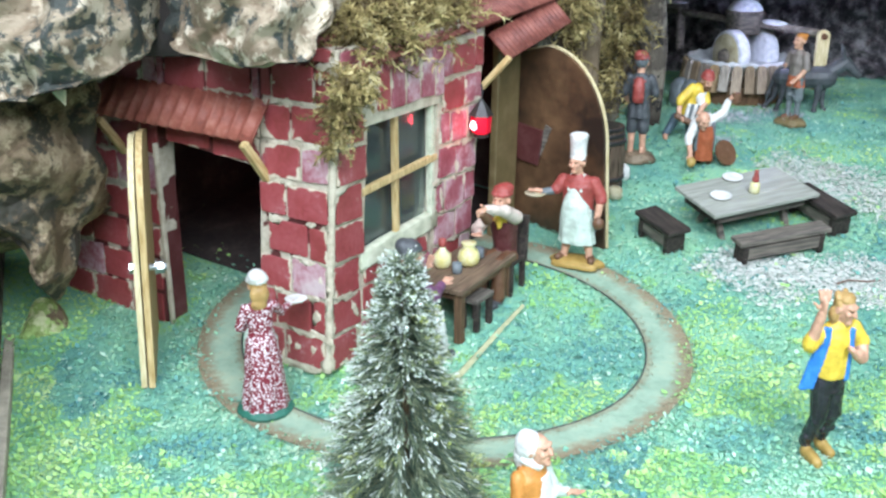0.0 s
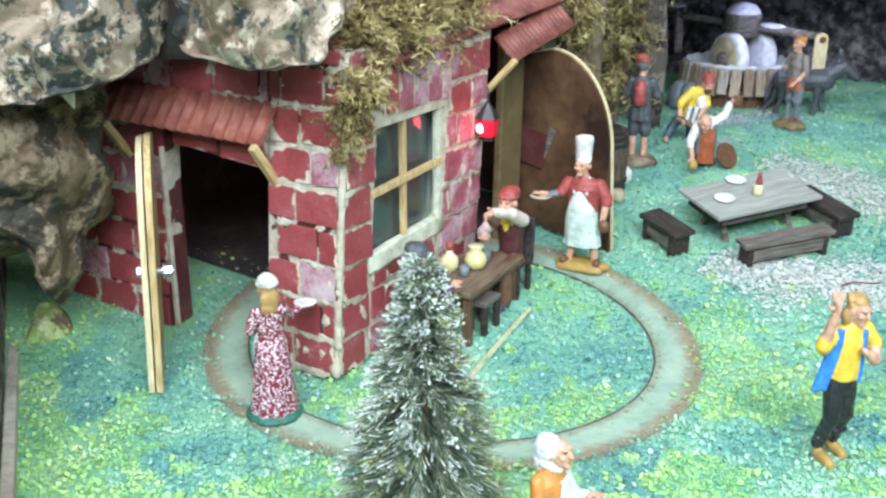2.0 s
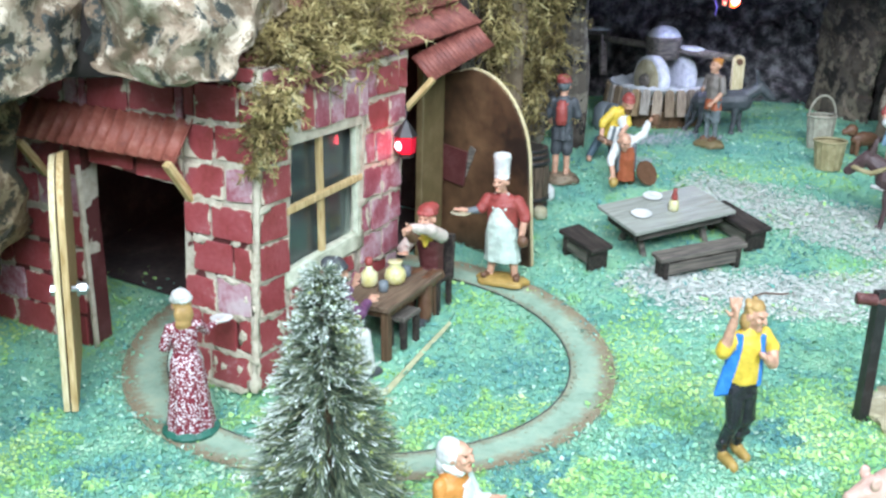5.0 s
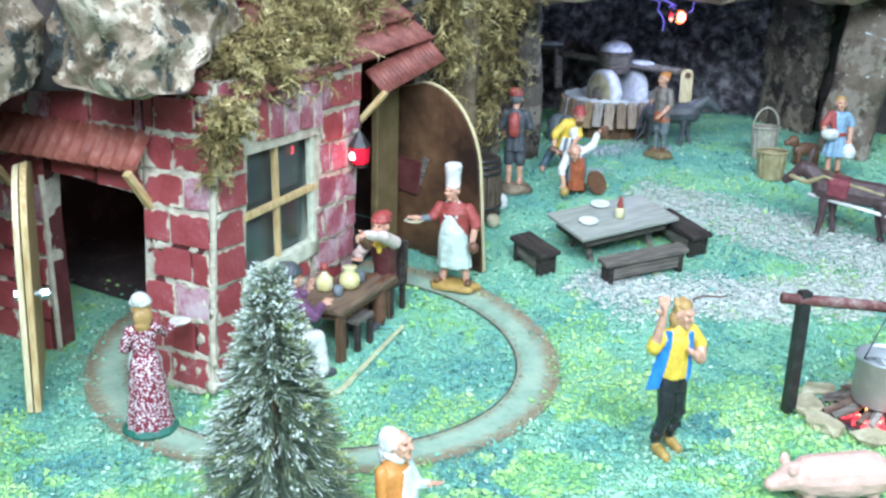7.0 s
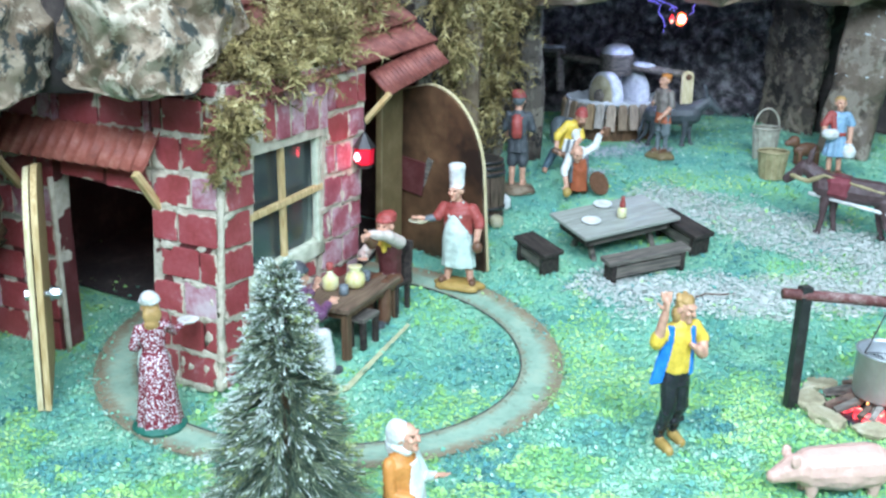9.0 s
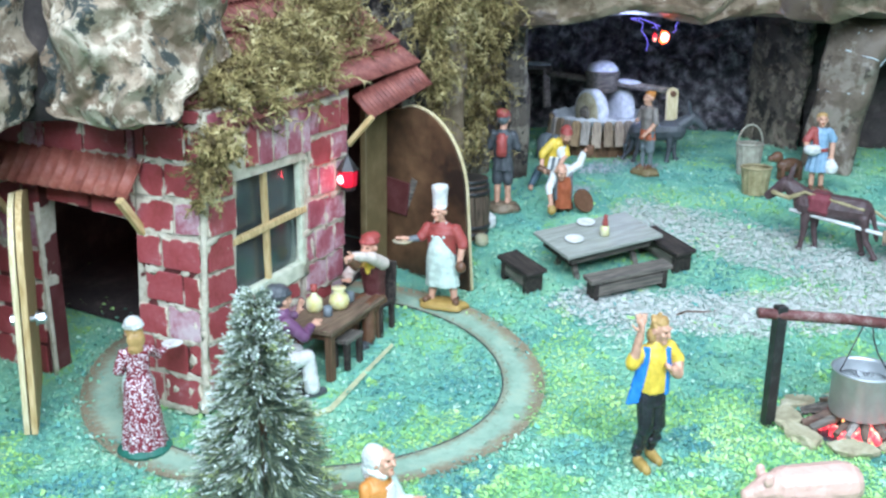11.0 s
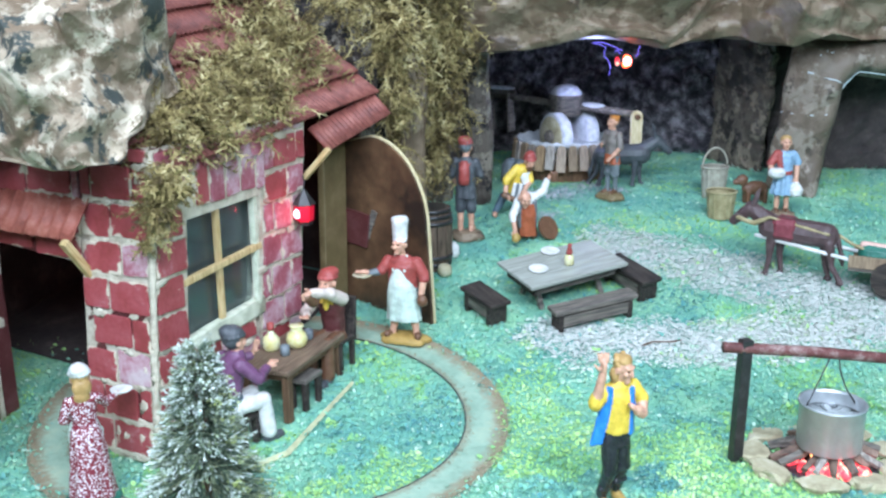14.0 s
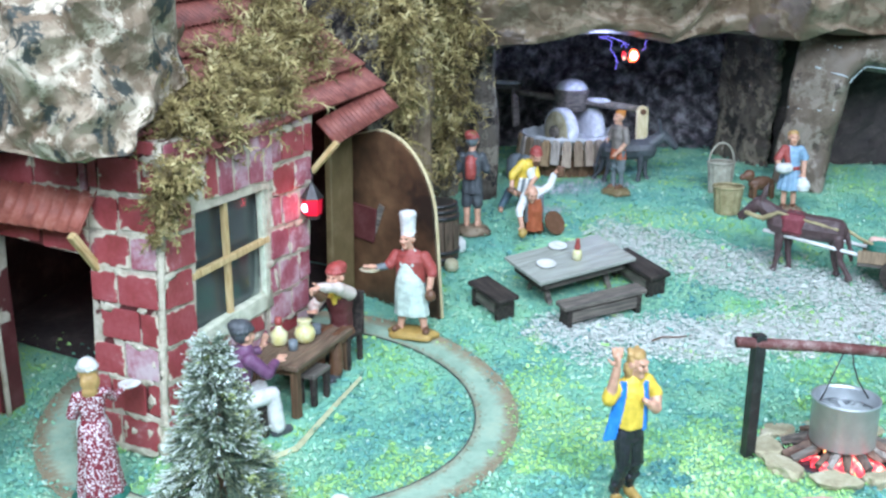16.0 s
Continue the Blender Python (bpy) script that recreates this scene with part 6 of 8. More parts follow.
def seated(top, legs, hat, scarf, sleeve, drinking=False, sash=None):
    """Seated with both arms on a table before it, or one lifted to drink."""
    f = Figure()
    for k in (-1, 1):
        f.bar(legs, (0.0062 * k, 0, 0.0365), (0.0082 * k, -0.023, 0.0375), 0.0072, 0.006)
        f.bar(legs, (0.0082 * k, -0.023, 0.037), (0.0088 * k, -0.0255, 0.011), 0.0058, 0.0066)
        f.bar(legs, (0.0056 * k, -0.0275, 0.03), (0.0112 * k, -0.0275, 0.027), 0.0022, 0.002)
        f.bar(DARK_GREY, (0.0085 * k, -0.024, 0.0048), (0.0092 * k, -0.035, 0.0042), 0.0046, 0.004)
    f.drape(top, [(0.034, 0.0105, 0.0088, 0, 0.002), (0.044, 0.0102, 0.0085, 0, 0.002), (0.056, 0.0112, 0.009, 0, 0), (0.068, 0.0128, 0.0092, 0, -0.002), (0.0745, 0.0115, 0.0078, 0, -0.003), (0.079, 0.0055, 0.005, 0, -0.004)], 6, 0.04)
    if sash:
        f.drape(sash, [(0.036, 0.0112, 0.0098, 0, 0.002), (0.041, 0.0112, 0.0096, 0, 0.002), (0.046, 0.0108, 0.0092, 0, 0.0018)], 5, 0.03)
    f.bar(sleeve, (-0.0122, -0.002, 0.0725), (-0.0185, -0.0135, 0.0605), 0.0056, 0.0052)
    f.bar(sleeve, (-0.0185, -0.0135, 0.0605), (-0.0095, -0.026, 0.062), 0.0048, 0.0036)
    f.palm((-0.0078, -0.0285, 0.0625), (0.4, -1, 0.2), (1, 0.4, 0), 0.9)
    if drinking:
        f.bar(sleeve, (0.0122, -0.003, 0.0735), (0.0105, -0.02, 0.083), 0.006, 0.0054)
        f.bar(sleeve, (0.0105, -0.02, 0.083), (0.0052, -0.039, 0.089), 0.005, 0.0038)
        f.palm((0.0045, -0.042, 0.09), (-0.1, -1, -0.3), (0, 0.3, -1), 0.9)
        f.bar(BROWN, (0.0042, -0.046, 0.0865), (0.0042, -0.0365, 0.0795), 0.0036, 0.0046)
        f.bar(BROWN, (0.0042, -0.036, 0.0785), (0.003, -0.026, 0.0795), 0.004, 0.002)
    else:
        f.bar(sleeve, (0.0122, -0.002, 0.0725), (0.0195, -0.0125, 0.0655), 0.0056, 0.0052)
        f.bar(sleeve, (0.0195, -0.0125, 0.0655), (0.0128, -0.0255, 0.0665), 0.0048, 0.0036)
        f.palm((0.012, -0.0285, 0.069), (-0.1, -0.5, 1), (1, 0, 0), 0.9)
    f.drape(scarf, [(0.07, 0.0078, 0.0072, 0, -0.0055), (0.075, 0.0078, 0.0074, 0, -0.0055), (0.0805, 0.006, 0.0058, 0, -0.006)], 7, 0.1)
    f.bar(scarf, (0.001, -0.0115, 0.074), (0.002, -0.0125, 0.066), 0.0034, 0.002)
    f.head((0, -0.006, 0.087), size=1.0, hair=BROWN if drinking else DARK_GREY)
    f.cap(hat, (0, -0.0055, 0.088), size=1.04)
    return f


def bent_sawyer():
    """Stooping over a log held across the knees, legs apart."""
    f = Figure()
    f.bar(GREY_BLUE, (-0.004, 0.0, 0.007), (0.008, 0.004, 0.026), 0.0048, 0.0062)
    f.bar(GREY_BLUE, (0.008, 0.004, 0.026), (0.02, 0.006, 0.032), 0.0064, 0.008)
    f.bar(GREY_BLUE, (0.026, 0.004, 0.004), (0.026, 0.0, 0.03), 0.0048, 0.0072)
    f.bar(SKIN, (-0.005, -0.001, 0.004), (-0.0065, -0.01, 0.0035), 0.0036, 0.003)
    f.bar(SKIN, (0.026, 0.002, 0.0035), (0.027, -0.008, 0.003), 0.0036, 0.003)
    f.bar(YELLOW, (0.02, 0.006, 0.034), (0.0315, -0.004, 0.062), 0.0102, 0.0108, 0.85)
    for k in range(5):
        f.bar(WHITE if k % 2 == 0 else GREY, (0.017 + 0.004 * k, -0.0075 - 0.001 * k, 0.024), (0.0205 + 0.004 * k, -0.009 - 0.001 * k, 0.044), 0.0029, 0.0026)
    f.blob(WHITE, (0.034, -0.0112, 0.052), (0.0062, 0.0045, 0.0105), (0, -15, 0))
    for x in (0.0305, 0.0385):
        f.bar(WHITE, (x, -0.0125, 0.06), (x + 0.0005, -0.0095, 0.0695), 0.001, 0.001)
    f.bar(YELLOW, (0.024, -0.006, 0.066), (0.009, -0.01, 0.052), 0.006, 0.0056)
    f.bar(YELLOW, (0.009, -0.01, 0.052), (0.0085, -0.0115, 0.0485), 0.0056, 0.005)
    f.bar(SKIN, (0.0085, -0.011, 0.047), (0.006, -0.017, 0.034), 0.0036, 0.003)
    f.palm((0.006, -0.0185, 0.033), (0.4, -0.6, -0.4), (0, 0, 1), 0.85)
    f.bar(YELLOW, (0.039, -0.006, 0.062), (0.0415, -0.012, 0.05), 0.005, 0.0045)
    f.bar(SKIN, (0.0415, -0.012, 0.05), (0.03, -0.019, 0.036), 0.0034, 0.003)
    f.bar(BROWN, (0.004, -0.019, 0.033), (0.044, -0.027, 0.014), 0.0042, 0.0042)
    f.head((0.0395, -0.0125, 0.075), yaw=12, nod=20, size=1.0, beard=BROWN)
    f.cap(RED, (0.0395, -0.012, 0.0762), yaw=12, nod=20, size=1.02)
    return f


def kneeling_sawyer():
    """Kneeling and stooped forward, bald head low, one hand raised with a mug."""
    f = Figure()
    for k in (-1, 1):
        f.bar(BROWN, (0.006 + 0.009 * k, 0.004, 0.006), (0.008 + 0.008 * k, 0.022, 0.007), 0.0055, 0.0055)
        f.bar(BROWN, (0.006 + 0.009 * k, 0.004, 0.007), (0.008 + 0.006 * k, 0.016, 0.026), 0.0062, 0.0075)
    f.bar(WHITE, (0.009, 0.014, 0.03), (0.0055, -0.002, 0.054), 0.0112, 0.0122, 0.85)
    f.drape(RUST, [(0.008, 0.0108, 0.0075, 0.007, -0.004), (0.02, 0.0102, 0.0078, 0.0065, -0.005), (0.036, 0.0098, 0.0078, 0.006, -0.008), (0.05, 0.0092, 0.006, 0.005, -0.0095)], 6, 0.06)
    for k in (-1, 1):
        f.bar(GREY, (0.006 + 0.0085 * k, -0.0045, 0.022), (0.0055 + 0.008 * k, -0.0095, 0.052), 0.0042, 0.0038)
    f.bar(WHITE, (-0.006, -0.006, 0.054), (-0.0142, -0.0115, 0.036), 0.0056, 0.005)
    f.bar(WHITE, (-0.0142, -0.0115, 0.036), (-0.0142, -0.013, 0.031), 0.005, 0.0044)
    f.bar(SKIN, (-0.014, -0.0125, 0.031), (-0.0128, -0.02, 0.02), 0.0034, 0.003)
    f.palm((-0.0125, -0.0215, 0.0185), (0.1, -0.3, -1), (1, 0, 0), 0.9)
    f.blob(OCHRE, (-0.0122, -0.0235, 0.0105), (0.0058, 0.0052, 0.0062))
    f.bar(WHITE, (0.016, -0.002, 0.058), (0.027, 0.0, 0.064), 0.0054, 0.0052)
    f.bar(WHITE, (0.027, 0.0, 0.064), (0.0312, 0.0, 0.077), 0.005, 0.0042)
    f.palm((0.0325, -0.001, 0.0795), (0.5, -0.2, 1), (0, 1, 0), 0.9)
    f.turned(BROWN, [(0.0046, 0.0), (0.005, 0.001), (0.0056, 0.011), (0.0046, 0.0112), (0.002, 0.0108)], (0.0395, -0.003, 0.077))
    f.head((0.0, -0.0155, 0.0585), yaw=10, nod=26, size=1.1, beard=None)
    f.blob(WHITE, (0.0005, -0.0085, 0.0585), (0.0086, 0.0048, 0.0058), (26, 0, 0))
    return f


def standing(top, legs, hat, extra=None, belt=None, base=ROCK_BROWN, skin_legs=True, hair=None):
    f = Figure()
    f.drape(base, [(0.0, 0.0215, 0.0185, 0, -0.001), (0.004, 0.0225, 0.0185, 0, -0.001), (0.0085, 0.0185, 0.0145, 0, -0.001), (0.0102, 0.008, 0.007, 0, 0)], 5, 0.1)
    for k in (-1, 1):
        f.bar(SKIN if skin_legs else legs, (0.0064 * k, 0.002 * k, 0.012), (0.0062 * k, 0, 0.04), 0.0032, 0.0046)
        f.bar(legs, (0.0066 * k, 0, 0.037), (0.005 * k, 0, 0.062), 0.0066, 0.0074)
        f.bar(legs, (0.0036 * k, -0.0058, 0.04), (0.0092 * k, -0.0045, 0.038), 0.002, 0.0018)
        f.bar(SKIN if skin_legs else BROWN, (0.0066 * k, 0.001, 0.0125), (0.0075 * k, -0.009, 0.0112), 0.0034, 0.0028)
    f.drape(top, [(0.05, 0.0128, 0.01, 0, 0), (0.06, 0.0112, 0.0088, 0, 0), (0.07, 0.0108, 0.0084, 0, 0), (0.084, 0.0122, 0.0092, 0, 0), (0.0945, 0.0118, 0.008, 0, 0), (0.1, 0.0055, 0.005, 0, 0)], 8, 0.08)
    if belt:
        f.drape(belt, [(0.052, 0.0132, 0.0108, 0, 0), (0.06, 0.0122, 0.0098, 0, 0), (0.066, 0.0115, 0.0092, 0, 0)], 6, 0.06)
    f.bar(top, (-0.0118, 0, 0.094), (-0.0172, -0.002, 0.078), 0.0052, 0.0048)
    f.bar(top, (-0.0172, -0.002, 0.078), (-0.009, -0.0135, 0.079), 0.0044, 0.0034)
    f.palm((-0.0075, -0.015, 0.0795), (0.7, -0.7, 0.2), (0, 0, 1), 0.85)
    f.bar(top, (0.0118, 0, 0.094), (0.0172, -0.002, 0.077), 0.0052, 0.0048)
    f.bar(SKIN, (0.0172, -0.002, 0.077), (0.0142, -0.012, 0.066), 0.0037, 0.003)
    f.palm((0.0135, -0.0135, 0.0645), (-0.2, -0.6, -0.5), (1, 0, 0), 0.85)
    if extra:
        f.drape(extra, [(0.068, 0.0055, 0.0035, 0, 0.0095), (0.074, 0.0068, 0.0052, 0, 0.0105), (0.088, 0.0062, 0.0048, 0, 0.0102), (0.096, 0.0035, 0.003, 0, 0.0075)])
        for k in (-1, 1):
            f.bar(extra, (0.0055 * k, 0.0072, 0.092), (0.0058 * k, -0.0055, 0.0965), 0.0013, 0.0013)
    f.bar(SKIN, (0, 0, 0.098), (0, -0.0005, 0.1045), 0.0042, 0.0042)
    f.head((0, -0.0012, 0.1105), size=1.0, hair=hair or GREY)
    if hat:
        f.cap(hat, (0, -0.0008, 0.1122), size=1.03)
    return f


def jar_boy():
    f = Figure()
    f.drape(ROCK_BROWN, [(0.0, 0.019, 0.0165, 0, 0), (0.003, 0.0195, 0.0165, 0, 0), (0.0065, 0.013, 0.011, 0, 0)], 5, 0.1)
    for k in (-1, 1):
        f.bar(SKIN, (0.0064 * k, 0, 0.009), (0.006 * k, 0, 0.04), 0.0031, 0.0046)
        f.bar(BROWN, (0.0064 * k, 0.001, 0.0085), (0.0075 * k, -0.0085, 0.0075), 0.0033, 0.0028)
    f.drape(PALE_BLUE, [(0.03, 0.0155, 0.0135, 0, 0), (0.036, 0.0152, 0.0132, 0, 0), (0.05, 0.012, 0.01, 0, 0), (0.059, 0.0105, 0.0085, 0, 0), (0.072, 0.0112, 0.0088, 0, 0), (0.082, 0.0115, 0.0078, 0, 0), (0.0885, 0.005, 0.0045, 0, 0)], 10, 0.1)
    f.drape(RED, [(0.057, 0.0112, 0.0092, 0, 0), (0.0615, 0.0112, 0.0092, 0, 0)])
    f.bar(RED, (-0.006, -0.0065, 0.064), (-0.0085, -0.0035, 0.085), 0.0042, 0.0042)
    f.bar(RED, (-0.0105, -0.001, 0.084), (-0.0185, -0.003, 0.0715), 0.0056, 0.0052)
    f.bar(SKIN, (-0.0185, -0.003, 0.07), (-0.0185, -0.012, 0.063), 0.0035, 0.003)
    f.palm((-0.018, -0.0138, 0.062), (0.9, -0.3, 0), (0, 0, 1), 0.85)
    f.drape(WHITE, [(0.0545, 0.006, 0.005, -0.0125, -0.0145), (0.058, 0.0105, 0.0085, -0.0125, -0.0145), (0.063, 0.0112, 0.009, -0.0125, -0.0145), (0.067, 0.0085, 0.007, -0.0125, -0.0145)])
    f.bar(PALE_BLUE, (0.0105, 0, 0.0835), (0.0168, 0, 0.0725), 0.0055, 0.0054)
    f.bar(SKIN, (0.0168, 0, 0.0715), (0.0152, -0.006, 0.054), 0.0036, 0.003)
    f.palm((0.0152, -0.007, 0.0525), (0, -0.2, -1), (1, 0, 0), 0.85)
    f.turned(WHITE, [(0.005, 0.0), (0.0082, 0.003), (0.0092, 0.0095), (0.0065, 0.0155), (0.0036, 0.0175), (0.0042, 0.0195), (0.002, 0.0195)], (0.0152, -0.0085, 0.028))
    f.bar(SKIN, (0, 0, 0.086), (0, -0.0005, 0.093), 0.0038, 0.0038)
    f.head((0, -0.001, 0.0985), size=0.96, hair=BLOND)
    return f


def donkey(body, length=0.085, legs_h=0.042, ears=True):
    """Four-legged pack animal figure, nose towards -x."""
    f = Figure()
    h = legs_h
    f.bar(body, (-length * 0.32, 0, h + 0.014), (length * 0.36, 0, h + 0.012), 0.0155, 0.0145, 1.0)
    f.blob(body, (0.0, 0, h + 0.012), (length * 0.4, 0.0135, 0.014))
    for x, k in ((-0.3, -0.004), (-0.22, 0.004), (0.34, 0.008), (0.42, 0.016)):
        s = 0.007 if k > 0 and x < 0 or x == 0.34 else -0.007
        f.bar(body, (length * x, s, h + 0.006), (length * x + k * 0.3, s, h * 0.5), 0.0064, 0.0034)
        f.bar(body, (length * x + k * 0.3, s, h * 0.5), (length * x + k, s, 0.004), 0.0034, 0.0027)
        f.blob(body, (length * x + k - 0.001, s, 0.003), (0.0044, 0.0036, 0.003))
    f.bar(body, (-length * 0.36, 0, h + 0.02), (-length * 0.6, 0, h + 0.034), 0.0115, 0.0085)
    f.bar(body, (-length * 0.6, 0, h + 0.035), (-length * 0.83, 0, h + 0.018), 0.0085, 0.0052)
    if ears:
        for s in (-1, 1):
            f.bar(body, (-length * 0.57, 0.005 * s, h + 0.04), (-length * 0.53, 0.008 * s, h + 0.056), 0.003, 0.0012)
    f.bar(body, (length * 0.5, 0, h + 0.014), (length * 0.58, 0, h - 0.01), 0.003, 0.0022)
    f.bar(body, (length * 0.58, 0, h - 0.01), (length * 0.6, 0, h - 0.02), 0.004, 0.0015)
    return f


woman().done("woman_figurine", on_ground(-0.139, 0.688, 204) @ Matrix.Scale(0.98, 4), "woman figurine in a dotted red dress and white cap")
cook().done("cook_figurine", on_ground(0.131, 0.92, -25, 0.001) @ Matrix.Diagonal((1.03, 0.98, 0.92, 1)), "cook figurine in a tall white hat and pale apron")
waving_man().done("waving_man_figurine", on_ground(0.264, 0.607, 8) @ Matrix.Diagonal((0.99, 1.02, 1.13, 1)), "man figurine in yellow shirt and blue waistcoat waving")
scarf_figure().done("scarf_figurine", on_ground(0.049, 0.477, 40), "figurine in an orange-brown coat with a white headscarf")
standing(DARK_GREY, DARK_GREY, RED, extra=RED).done("porter_figurine", on_ground(0.233, 1.165, 160) @ Matrix.Scale(1.06, 4), "barefoot figurine in dark grey with a red pack and cap")
bent_sawyer().done("sawyer_figurine", on_ground(0.288, 1.236, 0) @ Matrix.Scale(1.0, 4), "bent figurine in a yellow shirt, white apron and red cap")
kneeling_sawyer().done("sawyer_figurine", on_ground(0.302, 1.146, 0), "kneeling bald figurine in a red waistcoat with one arm raised")
standing(MILL_SHIRT, GREY, None, belt=RUST, base=OLIVE_WOOD, skin_legs=False, hair=ORANGE).done("mill_hand_figurine", on_ground(0.458, 1.282, -62) @ Matrix.Scale(0.98, 4), "brown-haired mill hand figurine in grey with a rust-red sash")
jar_boy().done("boy_figurine", on_ground(0.662, 1.178, -12), "boy figurine in a blue tunic carrying two white jars")

# ---- donkey with cart, dog, pig ----
f = donkey(HORSE)
f.slab(SADDLE, (0.027, 0.0325, 0.024), (-0.012, 0, 0.058), (0, 4, 0))
f.bar(STRAW, (-0.064, -0.0085, 0.066), (-0.045, -0.0112, 0.062), 0.0026, 0.0028)
f.bar(STRAW, (-0.045, -0.0112, 0.062), (-0.03, -0.012, 0.07), 0.0028, 0.002)
f.bar(STRAW, (-0.03, -0.011, 0.071), (0.035, -0.012, 0.058), 0.0016, 0.0016)
f.done("donkey_figurine", on_ground(0.595, 0.998, -36) @ Matrix.Scale(1.03, 4), "dark brown donkey figurine with a red saddle cloth", "figurine")
f = Figure()
f.blob(BROWN, (0.012, 0, 0.022), (0.02, 0.009, 0.01))
f.blob(BROWN, (-0.008, 0, 0.034), (0.0085, 0.007, 0.008))
f.blob(BROWN, (-0.016, 0, 0.032), (0.006, 0.0045, 0.0045))
for x in (0.0, 0.026):
    for s in (-1, 1):
        f.bar(BROWN, (x, 0.005 * s, 0.018), (x, 0.005 * s, 0.003), 0.0036, 0.003)
f.done("dog_figurine", on_ground(0.635, 1.228, 5), "red-brown dog figurine beside the baskets", "figurine")
f = Figure()
f.bar(PINK, (-0.02, 0, 0.0215), (0.022, 0, 0.022), 0.015, 0.0162)
f.blob(PINK, (0.002, 0, 0.02), (0.03, 0.0165, 0.0155))
f.bar(PINK, (-0.032, 0, 0.022), (-0.047, 0, 0.016), 0.0105, 0.0055)
for s in (-1, 1):
    f.blob(PINK, (-0.036, 0.008 * s, 0.031), (0.004, 0.002, 0.005))
    for x in (-0.022, 0.024):
        f.bar(PINK, (x, 0.007 * s, 0.014), (x, 0.007 * s, 0.003), 0.0048, 0.0036)
f.done("pig_figurine", on_ground(0.362, 0.532, 0), "pale pink pig figurine standing on the turf", "figurine")


def build_cart():
    cart = thing("cart", on_ground(0.65, 0.972, -36), "small wooden cart with long white shafts", "cart")
    for s in (-1, 1):
        part("shaft", tube([(-0.105, 0.02 * s, 0.053), (0.03, 0.022 * s, 0.032)], 0.0023, 8), WHITE, cart, "white painted shaft", True)
    part("rein", tube([(-0.05, -0.012, 0.068), (-0.02, -0.01, 0.064), (0.0, -0.008, 0.052), (0.02, -0.006, 0.044), (0.04, -0.004, 0.046)], [0.0022, 0.0019, 0.0019, 0.0018, 0.0016], 7), STRAW, cart, "slack straw-coloured rope", True)
    part("bed", box((0.07, 0.05, 0.005), (0.035, 0, 0.027), bevel=0.0008), SMOKED_WOOD, cart)
    for s in (-1, 1):
        part("side_board", box((0.07, 0.003, 0.014), (0.035, 0.025 * s, 0.036), bevel=0.0006), STAVE_WOOD, cart)
        w = part("wheel", lathe([(0.003, -0.002), (0.02, -0.002), (0.02, 0.002), (0.003, 0.002)], 24), DARK_WOOD, cart)
        w.matrix_local = pose(0.045, 0.031 * s, 0.0205, 90, 0, 0)
        part("hub", lathe([(0.0045, -0.004), (0.0045, 0.004)], 10), BLACK_METAL, w)
    f = Figure()
    f.bar(GREEN_BASE, (-0.004, 0, 0.012), (0.012, 0, 0.012), 0.012, 0.011)
    f.bar(PINK, (-0.01, 0, 0.022), (0.016, 0, 0.021), 0.0045, 0.004)
    f.done("load_sack", on_ground(0.668, 0.9595, -36, 0.03), "green and pink bundle lying in the cart", "bundle")


build_cart()


